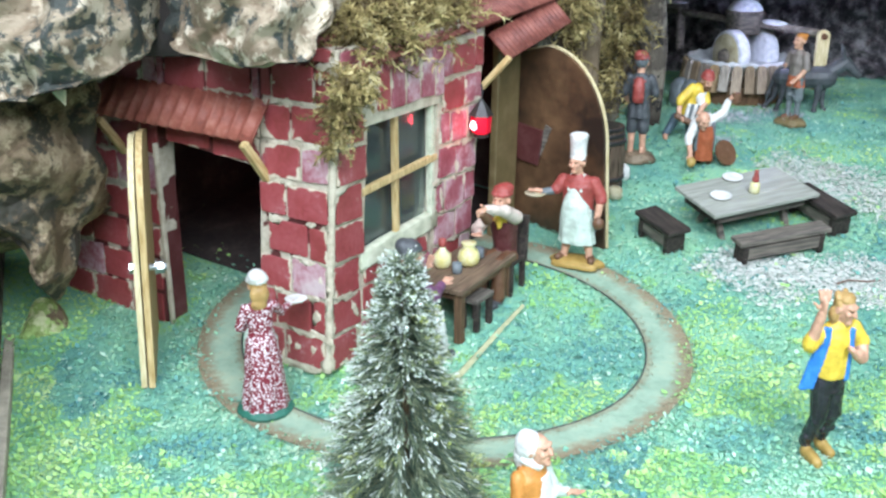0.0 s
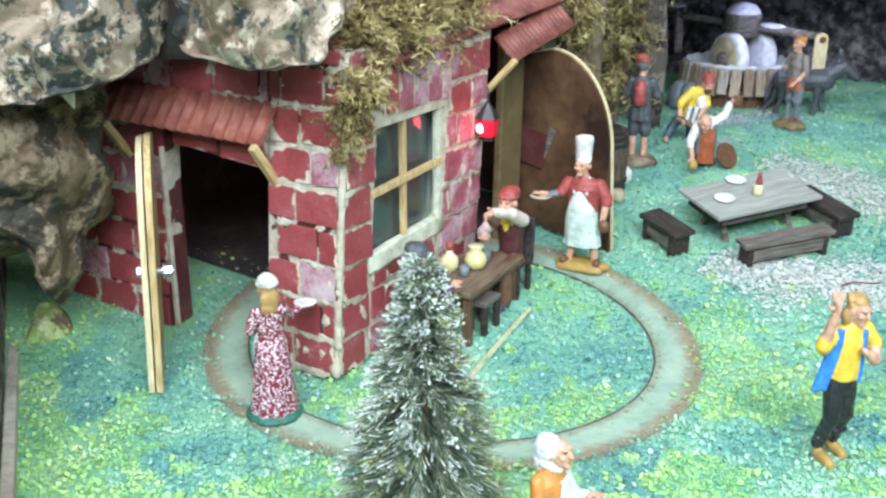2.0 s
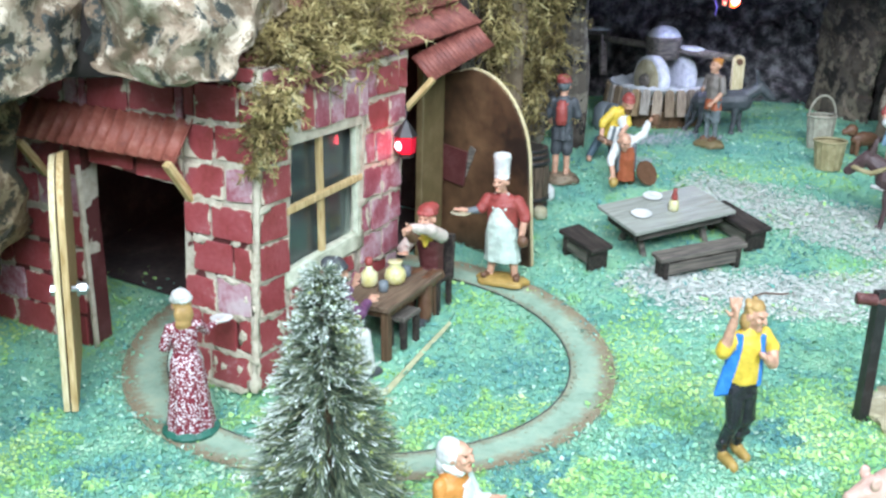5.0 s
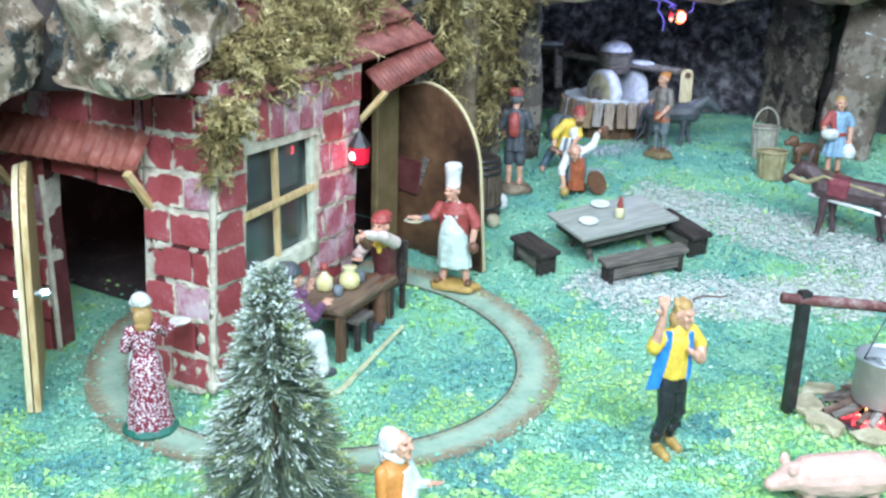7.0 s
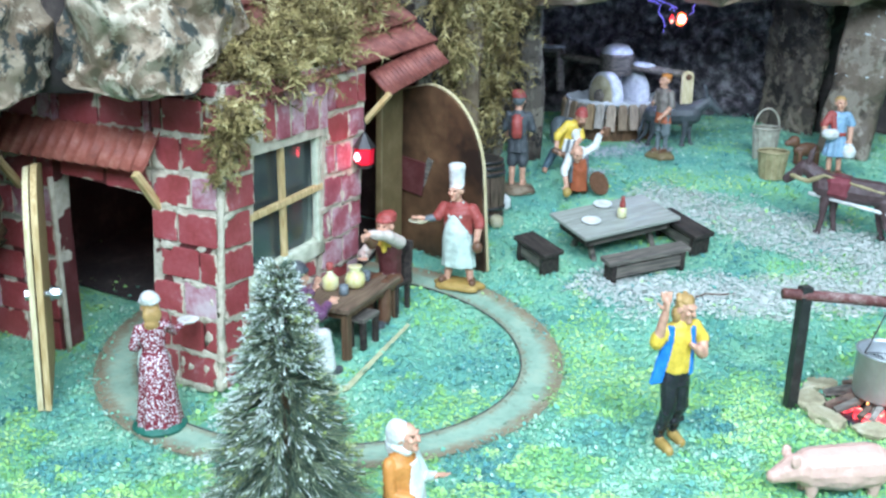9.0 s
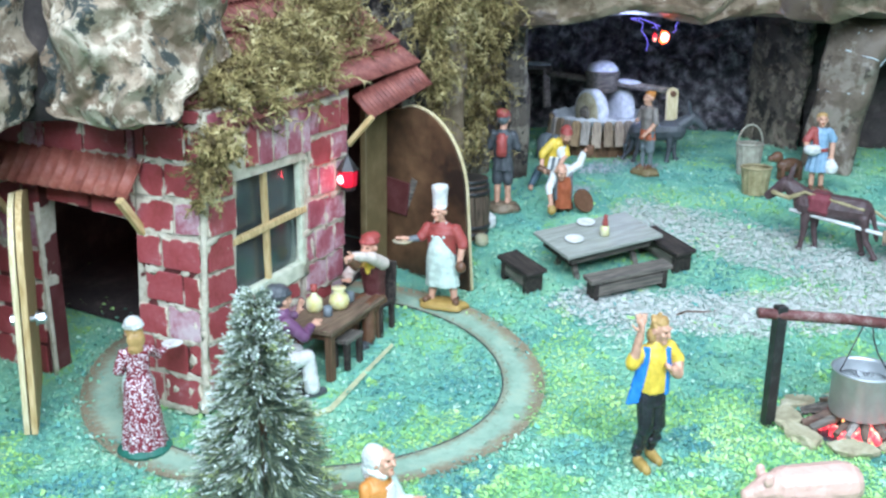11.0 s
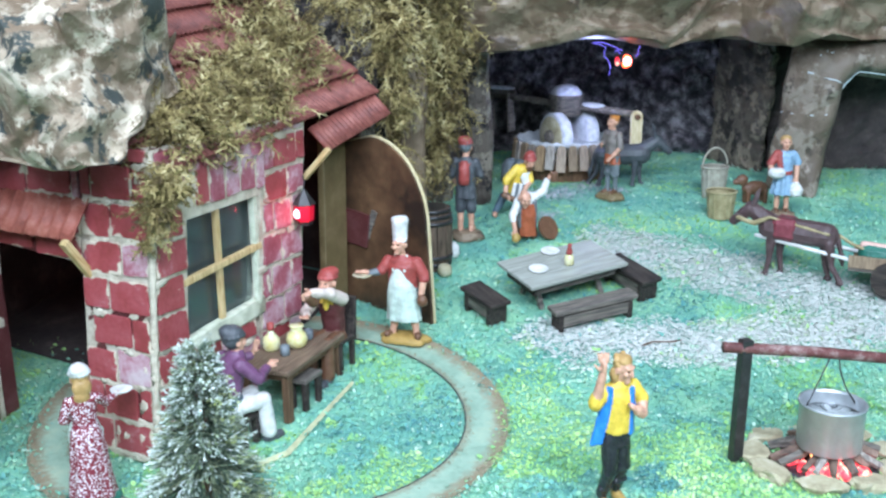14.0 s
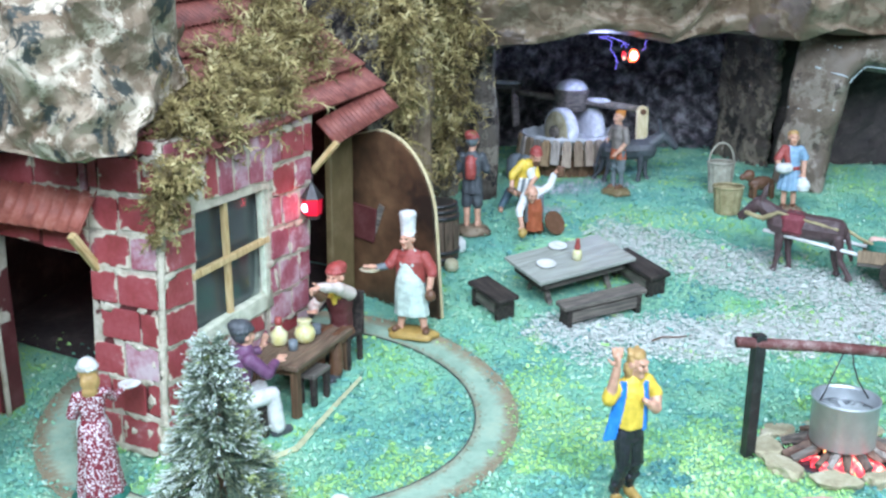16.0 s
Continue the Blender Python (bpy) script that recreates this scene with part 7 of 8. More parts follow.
# ---- dining table by the house ----
def build_dining():
    m = HOUSE @ pose(0.149, -0.039, -0.001, 0, 0, 3)
    b = thing("platform", pose(0, 0, 0), "turf-topped card platform with a pale cut edge", "platform")
    rim = [(-0.055, 0.695), (-0.02, 0.711), (0.013, 0.73), (0.05, 0.8), (0.0735, 0.841)]
    back = [(0.055, 0.86), (-0.01, 0.86), (-0.06, 0.78)]
    bm = bmesh.new()
    bm.faces.new([bm.verts.new((x, y, ground_z(x, y) + 0.0004)) for x, y in rim + back])
    part("turf_top", bm, TURF, b, "thin green turf")
    part("edge", tube([(x, y, ground_z(x, y) + 0.0022) for x, y in rim], [0.0026, 0.0029, 0.0034, 0.0028, 0.0022], 4), CUT_CARD, b, "pale cut card edge")
    t = thing("dining_table", m, "brown wooden table laid with jugs against the house wall", "table")
    for k in range(4):
        part("plank", box((0.108, 0.0136, 0.005), (0, -0.0207 + 0.0138 * k, 0.052), bevel=0.0007), TABLE_WOOD, t)
    part("apron", box((0.096, 0.046, 0.007), (0, 0, 0.046), bevel=0.0005), LEG_WOOD, t)
    for x in (-0.047, 0.047):
        for y in (-0.021, 0.021):
            part("leg", box((0.0075, 0.0075, 0.047), (x, y, 0.0265), bevel=0.0006), LEG_WOOD, t)
    st = thing("stool", HOUSE @ pose(0.136, -0.06, 0.005), "low dark wooden stool pushed under the table", "stool")
    part("seat", box((0.03, 0.02, 0.0045), (0, 0, 0.029), bevel=0.0006), SMOKED_WOOD, st)
    for x in (-0.011, 0.011):
        for y in (-0.007, 0.007):
            part("leg", box((0.006, 0.005, 0.027), (x, y, 0.0135), bevel=0.0005), DARK_WOOD, st)
    ch = thing("chair", HOUSE @ pose(0.212, -0.048, 0.011), "dark wooden chair with a tall plank back", "chair")
    part("seat", box((0.026, 0.032, 0.004), (-0.004, 0, 0.033), bevel=0.0006), DARK_WOOD, ch)
    part("backrest", box((0.004, 0.034, 0.044), (0.012, 0, 0.052), (0, 4, 0), bevel=0.0008), DARK_WOOD, ch)
    for x in (-0.014, 0.009):
        for y in (-0.013, 0.013):
            part("leg", box((0.005, 0.005, 0.032), (x, y, 0.016), bevel=0.0005), DARK_WOOD, ch)
    be = thing("stool", HOUSE @ pose(0.056, -0.044, -0.001), "dark wooden stool under the seated figurine", "stool")
    part("seat", box((0.026, 0.028, 0.004), (0, 0, 0.027), bevel=0.0006), DARK_WOOD, be)
    for x in (-0.009, 0.009):
        for y in (-0.01, 0.01):
            part("leg", box((0.006, 0.006, 0.025), (x, y, 0.0125), bevel=0.0005), DARK_WOOD, be)
    seated(MAROON, BROWN, RED, YELLOW, CREAM_CLOTH, True).done("diner_figurine", HOUSE @ pose(0.208, -0.048, 0.006, 0, 0, -90) @ Matrix.Scale(1.12, 4), "seated figurine in a red cap and yellow scarf, drinking")
    seated(PURPLE, WHITE, DARK_GREY, PURPLE, PURPLE, sash=GREY_BLUE).done("diner_figurine", HOUSE @ pose(0.05, -0.042, -0.004, 0, 0, 68) @ Matrix.Scale(1.12, 4), "seated figurine in a purple shirt and pale trousers")
    zt = 0.0537
    solo("jug", lathe([(0.006, 0), (0.0105, 0.003), (0.0125, 0.01), (0.0105, 0.017), (0.006, 0.0215), (0.0085, 0.026), (0.0085, 0.027), (0.003, 0.0255)], 20), CREAM_JUG, HOUSE @ pose(0.153, -0.042, zt) @ Matrix.Scale(0.82, 4), "cream and yellow glazed jug on the table", "jug", smooth=True)
    solo("flask", lathe([(0.006, 0), (0.008, 0.003), (0.008, 0.012), (0.003, 0.017), (0.0028, 0.02), (0.001, 0.02)], 16), CREAM_JUG, HOUSE @ pose(0.137, -0.024, zt), "round cream flask on the table", "flask", smooth=True)
    solo("stopper", lathe([(0.003, 0), (0.0036, 0.002), (0.0034, 0.007), (0.001, 0.008)], 12), RED, HOUSE @ pose(0.137, -0.024, zt + 0.0195), "red stopper on the cream flask", "stopper", smooth=True)
    for x, y in ((0.131, -0.043), (0.176, -0.04)):
        solo("mug", lathe([(0.0038, 0), (0.0044, 0.001), (0.0044, 0.0095), (0.0038, 0.0095), (0.0036, 0.002), (0.001, 0.002)], 14), GREY, HOUSE @ pose(x, y, zt), "small dark pewter mug on the table", "mug", "mugs on the table", smooth=True)


build_dining()


def build_lantern():
    lamp = thing("lantern", Matrix.Translation(house_point(0.2, -0.0135, 0.183)) @ Matrix.Scale(1.0, 4), "glowing red glass lantern with a black cap", "lantern")
    part("cap", lathe([(0.0115, -0.004), (0.0105, -0.0025), (0.003, 0.0085), (0.0015, 0.0105)], 6), BLACK_METAL, lamp)
    part("hook", tube([(0, 0, 0.01), (0.001, 0.002, 0.018), (0, 0.006, 0.022), (0, 0.012, 0.022)], 0.0007, 6), BLACK_METAL, lamp)
    part("glass", lathe([(0.006, -0.021), (0.0085, -0.02), (0.0098, -0.006), (0.008, -0.004)], 6), RED_GLOW, lamp, "red glowing glass")
    part("base", lathe([(0.004, -0.025), (0.0072, -0.024), (0.0072, -0.0212), (0.004, -0.021)], 6), BLACK_METAL, lamp)
    bm = bmesh.new()
    ball(bm, (-0.0065, -0.0045, -0.0125), (0.0042, 0.004, 0.0045))
    part("bulb", bm, HOT_GLOW, lamp, "white-hot bulb", True)
    point_lamp("lantern_light", house_point(0.181, -0.024, 0.172), 0.03, (1.0, 0.05, 0.08))


build_lantern()


# ---- barrels ----
def build_barrel(m, r, h, label, pale=False):
    b = thing("barrel", m, label, "barrel")
    wood = STRAW if pale else BARREL_WOOD
    n = 14
    for k in range(n):
        bm = bmesh.new()
        rows = []
        for t in (0, 0.25, 0.5, 0.75, 1.0):
            rr = r * (0.84 + 0.64 * t * (1 - t))
            rows.append([bm.verts.new((math.cos(a) * q, math.sin(a) * q, h * t)) for q in (rr, rr * 0.9) for a in (2 * math.pi * (k + 0.04) / n, 2 * math.pi * (k + 0.96) / n)])
        for p, q in zip(rows, rows[1:]):
            for i, j in ((0, 1), (1, 3), (3, 2), (2, 0)):
                bm.faces.new((p[i], p[j], q[j], q[i]))
        for p in (rows[0], rows[-1]):
            bm.faces.new((p[0], p[1], p[3], p[2]))
        part("stave", bm, wood, b)
    part("head", lathe([(r * 0.8, h * 0.92), (r * 0.8, h * 0.96)], 20), wood, b)
    for t in (0.12, 0.86) if pale else (0.1, 0.22, 0.78, 0.88, 0.97):
        rr = r * (0.84 + 0.64 * t * (1 - t)) + 0.0006
        part("hoop", lathe([(rr - 0.001, h * t - 0.0022), (rr + 0.0008, h * t - 0.002), (rr + 0.0008, h * t + 0.002), (rr - 0.001, h * t + 0.0022)], 24), BLACK_METAL if not pale else wood, b, "black iron hoop" if not pale else "", True)
    return b


build_barrel(on_ground(0.178, 1.088), 0.028, 0.074, "dark wooden barrel bound with black hoops")
build_barrel(on_ground(0.147, 1.064), 0.0145, 0.038, "small pale straw-coloured keg beside the barrel", True)
solo("sack", lathe([(0.006, 0), (0.009, 0.004), (0.0085, 0.014), (0.004, 0.019), (0.001, 0.02)], 14), WHITE, on_ground(0.208, 1.11), "small white sack leaning by the barrel", "sack", smooth=True)
solo("pot", lathe([(0.005, 0), (0.0085, 0.004), (0.008, 0.012), (0.0045, 0.015), (0.001, 0.014)], 14), STONE, on_ground(0.192, 1.06), "small pale clay pot before the barrel", "pot", smooth=True)


# ---- picnic table with benches ----
def build_bench(m, length, width, label, top=None):
    b = thing("bench", m, label, "bench", "benches round the picnic table")
    part("seat", box((length, width, 0.005), (0, 0, 0.0265), bevel=0.0007), top or DARK_WOOD, b)
    for s in (-1, 1):
        part("leg", box((0.006, width * 0.86, 0.026), (s * (length / 2 - 0.008), 0, 0.012), bevel=0.0006), DARK_WOOD, b)
    part("stretcher", box((length - 0.02, 0.004, 0.013), (0, -width * 0.3, 0.0145), bevel=0.0005), SMOKED_WOOD, b)
    return b


def tilted(x, y, turn):
    """On the board, tipped with its slope."""
    e = 0.01
    n = Vector((-(ground_z(x + e, y) - ground_z(x - e, y)) / (2 * e), -(ground_z(x, y + e) - ground_z(x, y - e)) / (2 * e), 1)).normalized()
    return Matrix.Translation((x, y, ground_z(x, y) - 0.001)) @ Vector((0, 0, 1)).rotation_difference(n).to_matrix().to_4x4() @ pose(0, 0, 0, 0, 0, turn)


def build_picnic():
    t = thing("picnic_table", tilted(0.318, 1.0, 21), "grey-topped dark wooden picnic table on the turf", "table")
    for k in range(3):
        part("plank", box((0.128, 0.0242, 0.0042), (0, -0.0246 + 0.0246 * k, 0.038), bevel=0.0006), GREY_WOOD, t)
    for s in (-1, 1):
        part("rail", box((0.112, 0.004, 0.012), (0, 0.026 * s, 0.03), bevel=0.0005), SMOKED_WOOD, t)
        part("end_rail", box((0.004, 0.056, 0.012), (0.054 * s, 0, 0.03), bevel=0.0005), DARK_WOOD, t)
        for k in (-1, 1):
            part("leg", box((0.006, 0.006, 0.043), (0.04 * s, 0.011 * k, 0.018), (30 * k, 0, 0), 0.0005), SMOKED_WOOD, t)
    part("stretcher", box((0.08, 0.005, 0.005), (0, 0, 0.014), bevel=0.0005), SMOKED_WOOD, t)
    build_bench(tilted(0.2235, 0.96, -64), 0.058, 0.027, "short dark wooden bench at the table's end")
    build_bench(tilted(0.335, 0.929, 17), 0.102, 0.02, "dark wooden bench along the table's front", SMOKED_WOOD)
    build_bench(tilted(0.398, 0.999, -68), 0.076, 0.028, "dark wooden bench at the far end of the table")
    top = tilted(0.318, 1.0, 21) @ pose(0, 0, 0.0402)
    for x, y in ((-0.035, -0.004), (0.002, 0.028)):
        solo("plate", lathe([(0.005, 0), (0.0095, 0.0012), (0.011, 0.0026), (0.0105, 0.003), (0.006, 0.0016), (0.001, 0.0014)], 22), WHITE, top @ pose(x, y, 0), "small white plate on the picnic table", "plate", "plates on the picnic table", smooth=True)
    b = thing("bottle", top @ pose(0.003, -0.008, 0), "brown-red stoppered cream bottle on the picnic table", "bottle")
    part("body", lathe([(0.0045, 0), (0.0055, 0.002), (0.0052, 0.01), (0.0028, 0.0135), (0.001, 0.0135)], 14), CREAM_JUG, b, smooth=True)
    part("neck", lathe([(0.0034, 0.012), (0.0036, 0.016), (0.0022, 0.021), (0.0022, 0.025), (0.0006, 0.0255)], 14), RED, b, "dark red neck", True)


build_picnic()


# ---- mill ----
def build_mill():
    cx, cy = 0.43, 1.44
    m = on_ground(cx, cy, 0, -0.004)
    mill = thing("olive_mill", m, "round mill tub of split staves dusted with white flour", "mill")
    r, n = 0.0745, 30
    shared = []
    for k in range(5):
        bm, h, w = bmesh.new(), random.uniform(0.034, 0.041), random.uniform(0.0066, 0.0073)
        out = [(-w * 0.94, 0.0), (w * 0.94, 0.0), (w, h * 0.82), (w * 0.78, h * 0.94), (w * 0.35, h), (-w * 0.35, h), (-w * 0.78, h * 0.94), (-w, h * 0.82)]
        near, far = [[bm.verts.new((x, y + 0.0008 * noise.noise(Vector((x * 300, z * 90, k))), z - h)) for x, z in out] for y in (-0.003, 0.003)]
        bm.faces.new(near)
        bm.faces.new(far[::-1])
        for i in range(8):
            bm.faces.new((near[i], near[(i + 1) % 8], far[(i + 1) % 8], far[i]))
        shared.append(to_mesh("stave", bm, STAVE_WOOD, False))
    for k in range(n):
        a = 2 * math.pi * k / n
        ob = new("stave", shared[random.randrange(5)])
        ob.parent = mill
        ob.matrix_local = pose(math.cos(a) * r * 1.02, math.sin(a) * r * 1.02, 0.0615 + random.uniform(-0.0012, 0.0012), 0, 0, math.degrees(a) + 90) @ pose(0, 0, 0, -9, random.uniform(-2, 2), 0)
    part("plinth", lathe([(r * 0.86, 0), (r * 0.9, 0.014), (r * 0.93, 0.03), (r * 0.5, 0.031)], 36), PLINTH_WOOD, mill, "brown wooden plinth")
    bm = lathe([(r * 0.97, 0.057), (r * 1.0, 0.0625), (r * 0.99, 0.0645), (r * 0.97, 0.062), (r * 0.86, 0.053), (r * 0.7, 0.046), (r * 0.3, 0.044), (r * 0.1, 0.046)], 60)
    for v in bm.verts:
        v.co += Vector((v.co.x, v.co.y, 0)) * 0.03 * noise.noise(v.co * 150) + Vector((0, 0, 0.0035 * noise.noise(v.co * 210)))
    part("flour_bed", bm, FLOUR, mill, "white flour heaped on the rim and bed", True)
    for turn, x, y in ((-70, -0.02, -0.02), (110, 0.03, 0.014)):
        st = part("millstone", lathe([(0.006, -0.0095), (0.033, -0.0095), (0.0355, -0.007), (0.0355, 0.007), (0.033, 0.0095), (0.006, 0.0095)], 40), FLOUR, mill, "pale round upright millstone", True)
        st.matrix_local = pose(x, y, 0.068, 90, 0, turn)
        part("stone_face", lathe([(0.031, 0.0092), (0.03, 0.0104), (0.011, 0.0104)], 32), STONE, st, "bare brown stone face", True)
        part("hub", lathe([(0.003, 0.008), (0.011, 0.0095), (0.009, 0.016), (0.003, 0.017)], 16), SMOKED_WOOD, st)
    part("axle_post", lathe([(0.008, 0.04), (0.0075, 0.1), (0.007, 0.112)], 16), DARK_WOOD, mill)
    part("hopper", lathe([(0.021, 0.096), (0.0245, 0.1), (0.0255, 0.122), (0.0275, 0.124), (0.026, 0.129), (0.008, 0.13)], 24), SMOKED_WOOD, mill, "grey wooden hopper", True)
    part("flour_sack", lathe([(0.0245, 0.128), (0.0235, 0.133), (0.017, 0.1405), (0.006, 0.144)], 20), FLOUR, mill, "pale sack on the hopper", True)
    part("beam", tube([(-0.1, 0.088, 0.121), (-0.052, 0.05, 0.117), (0, 0.004, 0.112), (0.05, -0.035, 0.108), (0.088, -0.06, 0.104)], [0.0045, 0.005, 0.0055, 0.006, 0.0055], 8), SMOKED_WOOD, mill, "grey drive beam", True)
    bm = bmesh.new()
    ball(bm, (0.037, -0.024, 0.1135), (0.02, 0.008, 0.0045), turn=(0, 4, -35))
    part("flour_heap", bm, FLOUR, mill, "flour lying on the beam", True)
    bm = arch_leaf(0.009, 0.082, 0.009, 0.0045, 0, 1.0)
    arm = part("drive_arm", bm, EDGE_WOOD, mill, "pale plank hanging from the beam end")
    arm.matrix_local = pose(0.091, -0.066, 0.028, 0, 0, 8)
    bm = arch_leaf(0.009, 0.082, 0.009, 0.0045, 0, 1.0)
    for v in bm.verts:
        v.co.x = -v.co.x
    bmesh.ops.reverse_faces(bm, faces=bm.faces[:])
    part("drive_arm", bm, EDGE_WOOD, mill, "pale plank hanging from the beam end").matrix_local = pose(0.091, -0.066, 0.028, 0, 0, 8)
    part("arm_pin", lathe([(0.0042, -0.003), (0.0042, 0.003), (0.001, 0.003)], 14), BROWN, mill).matrix_local = pose(0.091, -0.069, 0.101, 90, 0, 8)
    part("post", box((0.008, 0.006, 0.104), (0.062, -0.05, 0.05), (0, 1, -30), bevel=0.001), SMOKED_WOOD, mill)
    for x, y in ((-0.102, 0.088), (-0.074, 0.068)):
        part("post", box((0.013, 0.006, 0.062), (x, y, 0.094), (0, -4, 28), bevel=0.001), SMOKED_WOOD, mill, "plank hanging from the beam end")
    part("cross_beam", box((0.05, 0.009, 0.008), (-0.088, 0.078, 0.127), (0, 0, -36), bevel=0.001), SMOKED_WOOD, mill)
    bm = bmesh.new()
    ball(bm, (-0.088, 0.077, 0.1325), (0.026, 0.006, 0.0035), turn=(0, 0, -36))
    part("flour_heap", bm, FLOUR, mill, "flour lying on the beam", True)
    donkey(DARK_GREY, 0.08, 0.034).done("mill_donkey_figurine", on_ground(0.492, 1.342, 168), "grey mill donkey figurine harnessed under the drive arm")
    for x, y, z, k in ((0.345, 1.375, 0.0, 0.014), (0.335, 1.39, 0.0, 0.016)):
        solo("sack", lathe([(k * 0.8, 0), (k, 0.008), (k * 0.9, 0.03), (k * 0.5, 0.038), (0.002, 0.04)], 14), GREY, on_ground(x, y), "grey full sack by the mill", "sack", "sacks by the mill", smooth=True)


build_mill()


def build_mill_lamp():
    x, y, z = 0.47, 1.275, 0.2855
    lamp = thing("cave_lamp", pose(x, y, z), "orange-red bulb lamp hung on wires given a blue glow", "lamp")
    bm = bmesh.new()
    ball(bm, (0.0, 0, 0), (0.0085, 0.008, 0.0088))
    part("bulb", bm, ORANGE_GLOW, lamp, "glowing orange bulb", True)
    bm = bmesh.new()
    ball(bm, (0.0, -0.0062, 0.0005), (0.0055, 0.003, 0.006))
    part("filament", bm, HOT_GLOW, lamp, "white-hot middle", True)
    part("holder", lathe([(0.0085, -0.007), (0.0095, 0.001), (0.008, 0.006), (0.003, 0.007)], 12), BLACK_METAL, lamp).matrix_local = pose(-0.006, 0.004, 0.001, 0, 90, 0)
    bm = bmesh.new()
    ball(bm, (-0.0125, -0.002, 0.0005), (0.0028, 0.004, 0.0062))
    part("bulb", bm, EMBER, lamp, "dim orange side of the bulb", True)
    for pts in ([(-0.044, 0.004, 0.024), (-0.036, 0.002, 0.023), (-0.029, 0, 0.019), (-0.031, 0, 0.009), (-0.024, 0, 0.0), (-0.021, 0, -0.008), (-0.023, 0, -0.018)],
                [(-0.046, 0.006, 0.025), (-0.034, 0.004, 0.026), (-0.02, 0.003, 0.021), (-0.012, 0.003, 0.018), (-0.007, 0.003, 0.009)],
                [(-0.015, 0.004, 0.012), (-0.01, 0.002, 0.017), (-0.004, 0.004, 0.014)],
                [(0.02, 0.003, 0.02), (0.017, 0.002, 0.014), (0.0185, 0.002, 0.01), (0.014, 0.003, 0.006)]):
        part("wire", tube(pts, 0.0006, 5), BLUE_GLOW, lamp, "thin wire with blue light put in as glow", True)
    # added blue fill with no fixture, behind and below the bulb
    point_lamp("cave_blue_fill", (x - 0.018, y + 0.07, z - 0.04), 0.46, (0.55, 0.62, 1.0))
    point_lamp("cave_lamp_red", (x + 0.004, y - 0.014, z - 0.004), 0.008, (1.0, 0.2, 0.05))


build_mill_lamp()


# ---- baskets ----
def build_basket(m, r, h, label, handle, straw):
    b = thing("basket", m, label, "basket", "baskets by the cave")
    bm = bmesh.new()
    n, rows = 28, 12
    grid = []
    for j in range(rows + 1):
        t = j / rows
        grid.append([bm.verts.new(((r * (0.82 + 0.2 * t) + (0.0009 if i % 2 else 0)) * math.cos(2 * math.pi * i / n), (r * (0.82 + 0.2 * t) + (0.0009 if i % 2 else 0)) * math.sin(2 * math.pi * i / n), h * t)) for i in range(n)])
    for p, q in zip(grid, grid[1:]):
        for i in range(n):
            bm.faces.new((p[i], p[(i + 1) % n], q[(i + 1) % n], q[i]))
    bm.faces.new(grid[0][::-1])
    part("body", bm, straw, b, "woven straw wall")
    part("rim", tube([(r * 1.03 * math.cos(a), r * 1.03 * math.sin(a), h) for a in (2 * math.pi * k / 24 for k in range(25))], 0.0016, 6), straw, b, smooth=True)
    if handle:
        part("handle", tube([(r * math.cos(a), 0, h + r * 1.5 * math.sin(a)) for a in (math.pi * k / 14 for k in range(15))], 0.0014, 6), straw, b, smooth=True)


build_basket(on_ground(0.601, 1.262), 0.018, 0.044, "tall grey straw basket with a hoop handle", True, PALE_STRAW)
build_basket(on_ground(0.58, 1.184), 0.019, 0.036, "yellow woven straw basket beside the dog", False, STRAW)


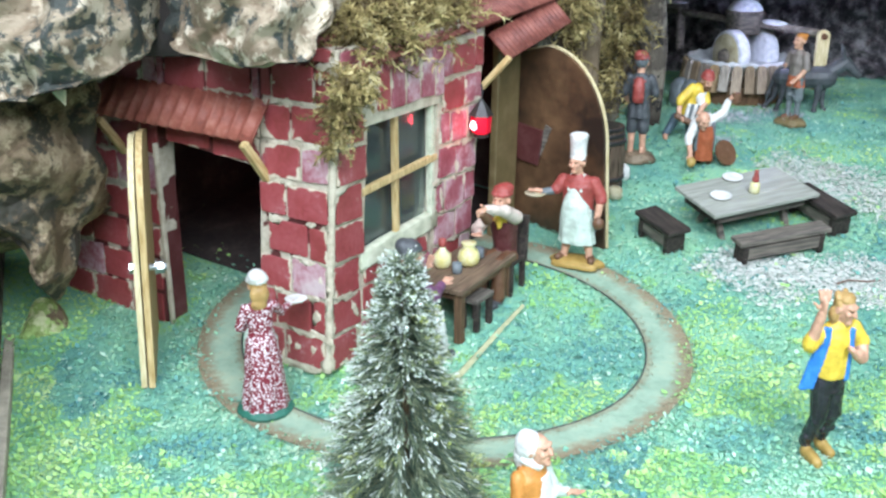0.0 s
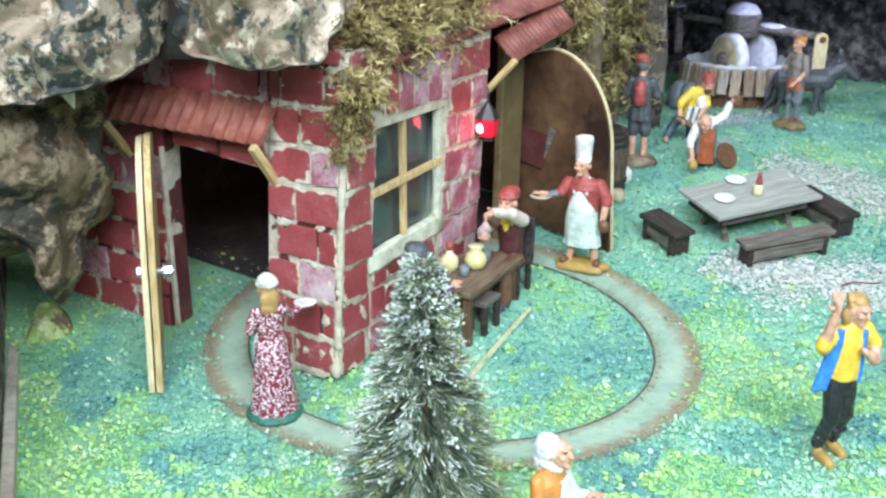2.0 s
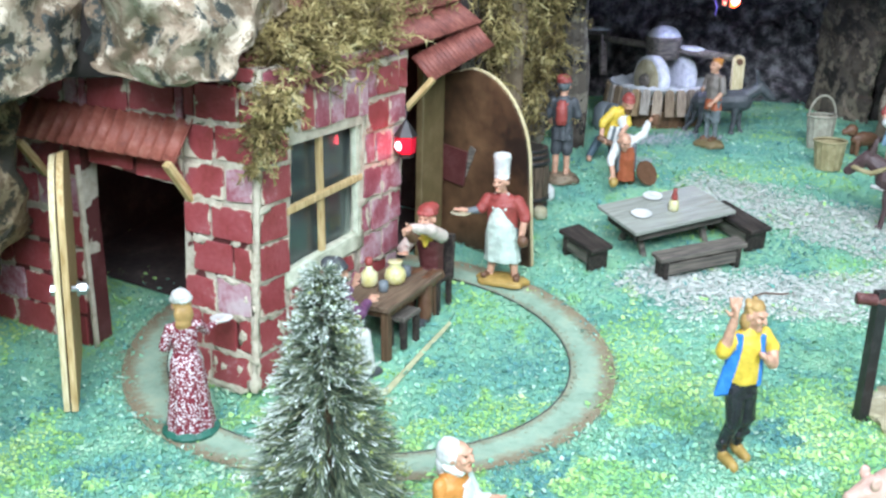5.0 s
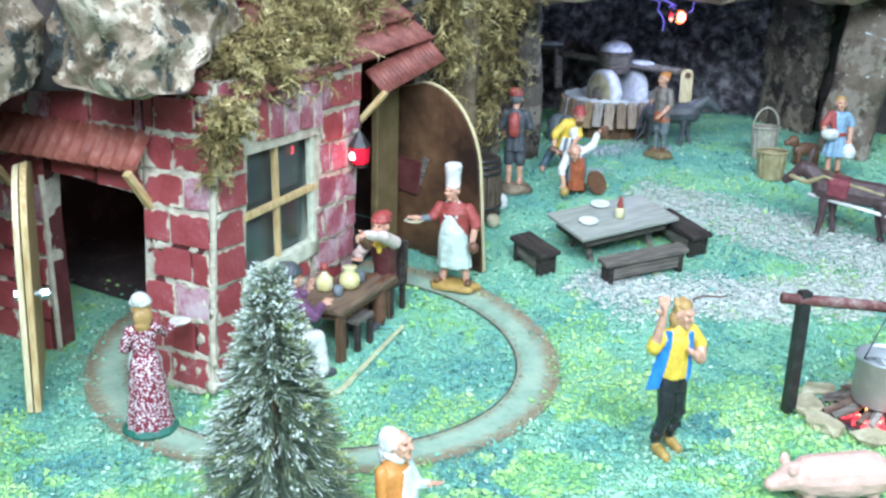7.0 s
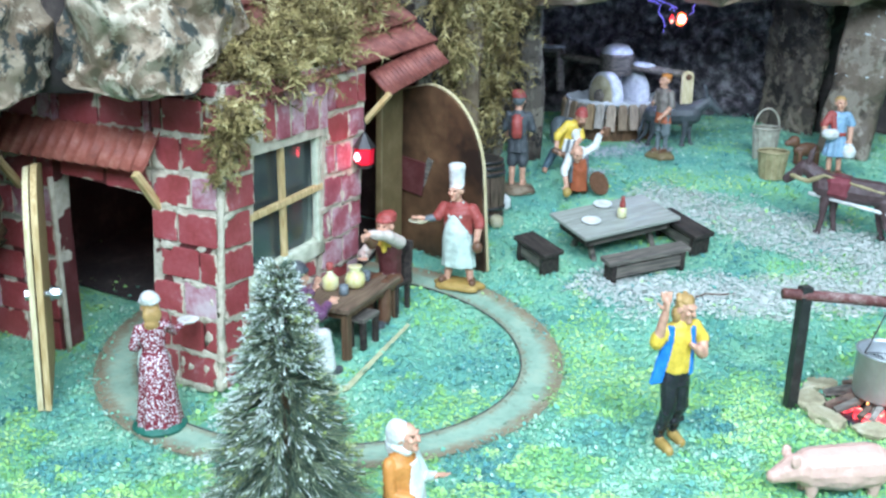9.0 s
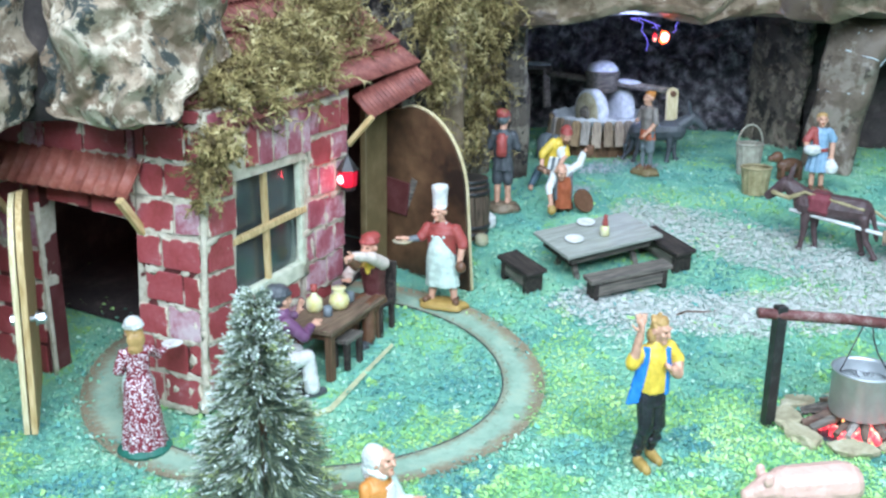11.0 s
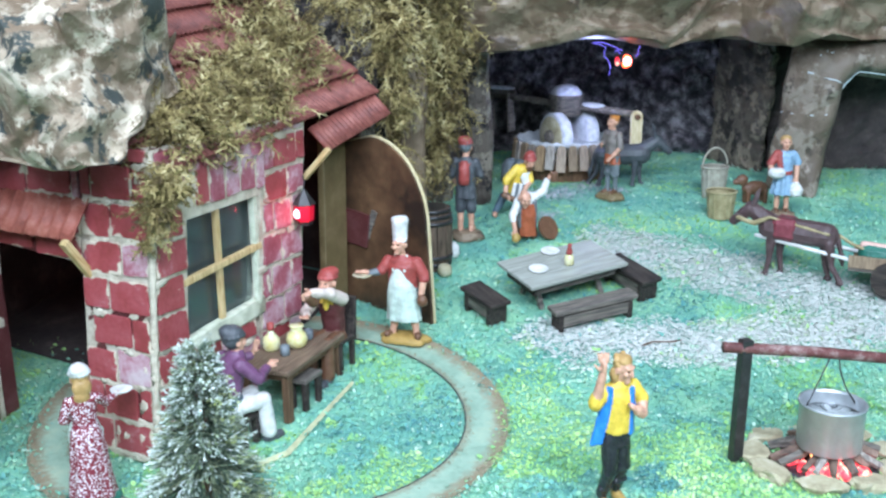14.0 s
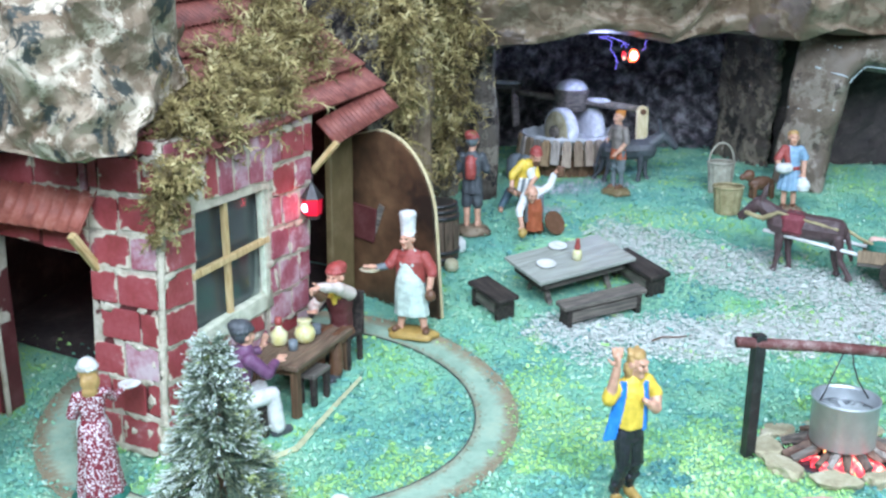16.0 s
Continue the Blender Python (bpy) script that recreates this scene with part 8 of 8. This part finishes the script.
# ---- camp fire with pot ----
def build_fire():
    cx, cy = 0.459, 0.655
    ring = thing("hearth", on_ground(cx, cy), "ring of pale stones round a glowing wood fire", "hearth")
    for k in range(9):
        a = 2 * math.pi * (k + random.uniform(-0.15, 0.15)) / 9
        bm = bmesh.new()
        bmesh.ops.create_icosphere(bm, subdivisions=3, radius=1.0)
        for v in bm.verts:
            v.co *= 1 + 0.4 * noise.noise(v.co * 1.3 + Vector((k * 5, 0, 0))) + 0.1 * noise.noise(v.co * 4 + Vector((0, k * 5, 0)))
            v.co = Vector((v.co.x * 0.0178, v.co.y * 0.0125, max(-0.5, min(0.4, v.co.z)) * 0.011 + 0.002))
        ob = part("stone", bm, STONE, ring)
        ob.matrix_local = pose(0.058 * math.cos(a), 0.05 * math.sin(a), 0, random.uniform(-9, 9), random.uniform(-6, 6), math.degrees(a) + 90)
    part("ash_bed", lathe([(0.05, 0.0), (0.046, 0.0025), (0.01, 0.004)], 24), BLACK, ring, "sooty ash bed")
    for k in range(14):
        a = math.radians(186 + 19 * k if k < 10 else 20 + 42 * (k - 10)) + random.uniform(-0.14, 0.14)
        r0, r1 = random.uniform(0.042, 0.051), random.uniform(0.006, 0.016)
        lift = random.uniform(0.004, 0.009)
        bm = tube([(r0 * math.cos(a), r0 * 0.86 * math.sin(a), lift), (0.6 * r0 * math.cos(a + 0.08), 0.55 * r0 * math.sin(a + 0.08), lift + 0.0055), (r1 * math.cos(a), r1 * math.sin(a), lift + 0.0105)], [random.uniform(0.0028, 0.0036), random.uniform(0.0036, 0.0048), 0.003], 5)
        for v in bm.verts:
            v.co += 0.0012 * noise.noise_vector(v.co * 260)
        part("log", bm, (CHARRED, SMOKED_WOOD, CHARRED, STAVE_WOOD)[k % 4], ring)
    for k in range(24):
        a, d = math.radians(random.uniform(170, 370)), random.uniform(0.016, 0.044)
        bm = bmesh.new()
        bmesh.ops.create_icosphere(bm, subdivisions=2, radius=1.0)
        for v in bm.verts:
            v.co *= 1 + 0.35 * noise.noise(v.co * 1.4 + Vector((k * 3, 0, 0)))
            v.co = Vector((v.co.x * random.uniform(0.0068, 0.0072), v.co.y * 0.0042, v.co.z * 0.0048))
        part("ember", bm, EMBER, ring, "glowing red ember").matrix_local = pose(d * math.cos(a), 0.88 * d * math.sin(a), 0.0045, 0, 10, math.degrees(a) + random.uniform(-30, 30))
    for a, d, h in ((226, 0.029, 0.011), (258, 0.034, 0.014), (284, 0.031, 0.009)):
        a = math.radians(a)
        x, y = d * math.cos(a), 0.87 * d * math.sin(a)
        part("flame", tube([(x, y, 0.005), (x + 0.001, y, 0.005 + 0.5 * h), (x - 0.0005, y + 0.001, 0.005 + h)], [0.0022, 0.0018, 0.0003], 6), FLAME, ring, "small orange flame", True)
    point_lamp("fire_light", (cx, cy - 0.02, ground_z(cx, cy) + 0.02), 0.026, (1.0, 0.16, 0.07), 0.01)
    spit = thing("pot_stand", on_ground(0.386, 0.664), "dark post carrying a reddish round crossbeam over the fire", "stand")
    part("post", box((0.0095, 0.009, 0.112), (0.0008, 0, 0.052), (0, 1.2, 8), 0.0006), BLACK_METAL, spit, "black square post")
    part("crossbeam", tube([(-0.017, 0, 0.1025), (0.06, -0.003, 0.095), (0.2, -0.008, 0.076)], 0.0046, 10), ROD, spit, "reddish brown round rod", True)
    part("post", box((0.0095, 0.009, 0.1), (0.185, -0.008, 0.041), (0, -1.2, 8), 0.0006), BLACK_METAL, spit, "black square post")
    px, py, pz = 0.4545, 0.646, ground_z(0.45, 0.645)
    pot = thing("cooking_pot", pose(px + 0.003, py, pz + 0.0165) @ Matrix.Scale(0.885, 4), "aluminium pot of water hanging over the fire", "pot")
    part("bowl", lathe([(0.02, 0), (0.0275, 0.0008), (0.0288, 0.003), (0.0292, 0.043), (0.0304, 0.044), (0.0304, 0.0454), (0.0284, 0.0454), (0.0278, 0.042), (0.0272, 0.004), (0.01, 0.003)], 48), ALU, pot, "brushed aluminium wall", True)
    bm = lathe([(0.0276, 0.0325), (0.02, 0.0327), (0.01, 0.0328), (0.001, 0.0328)], 32)
    for v in bm.verts:
        v.co.z += 0.0006 * noise.noise(v.co * 260)
    part("water", bm, WATER, pot, "dull water surface", True)
    part("handle_wire", tube([(-0.0265, 0, 0.041), (-0.02, 0.003, 0.05), (-0.006, 0.011, 0.071), (0.004, 0.016, 0.087), (0.012, 0.019, 0.086), (0.0125, 0.015, 0.07), (0.015, 0.008, 0.056), (0.0235, 0.003, 0.041)], 0.0008, 6), BLACK_METAL, pot, "bent wire handle", True)


WATER = stuff_mat("murky_water", [(0.3, (0.16, 0.18, 0.18)), (0.6, (0.34, 0.36, 0.36)), (0.75, (0.5, 0.52, 0.52))], 160, 0.08, 0.5)
build_fire()

solo("twig", tube([(0, 0, 0.004), (0.012, 0.004, 0.006), (0.03, 0.003, 0.005), (0.045, 0.008, 0.004)], 0.0008, 5), BROWN, on_ground(0.372, 0.868), "thin bent brown twig lying on the gravel", "twig")

solo("round_board", lathe([(0.004, -0.002), (0.0155, -0.002), (0.016, 0.0), (0.0155, 0.002), (0.004, 0.002)], 24), BROWN, on_ground(0.336, 1.146, 0, 0.015) @ pose(0, 0, 0, 62, 0, 35), "round brown wooden disc beside the kneeling figurine", "disc")

build_scatter()
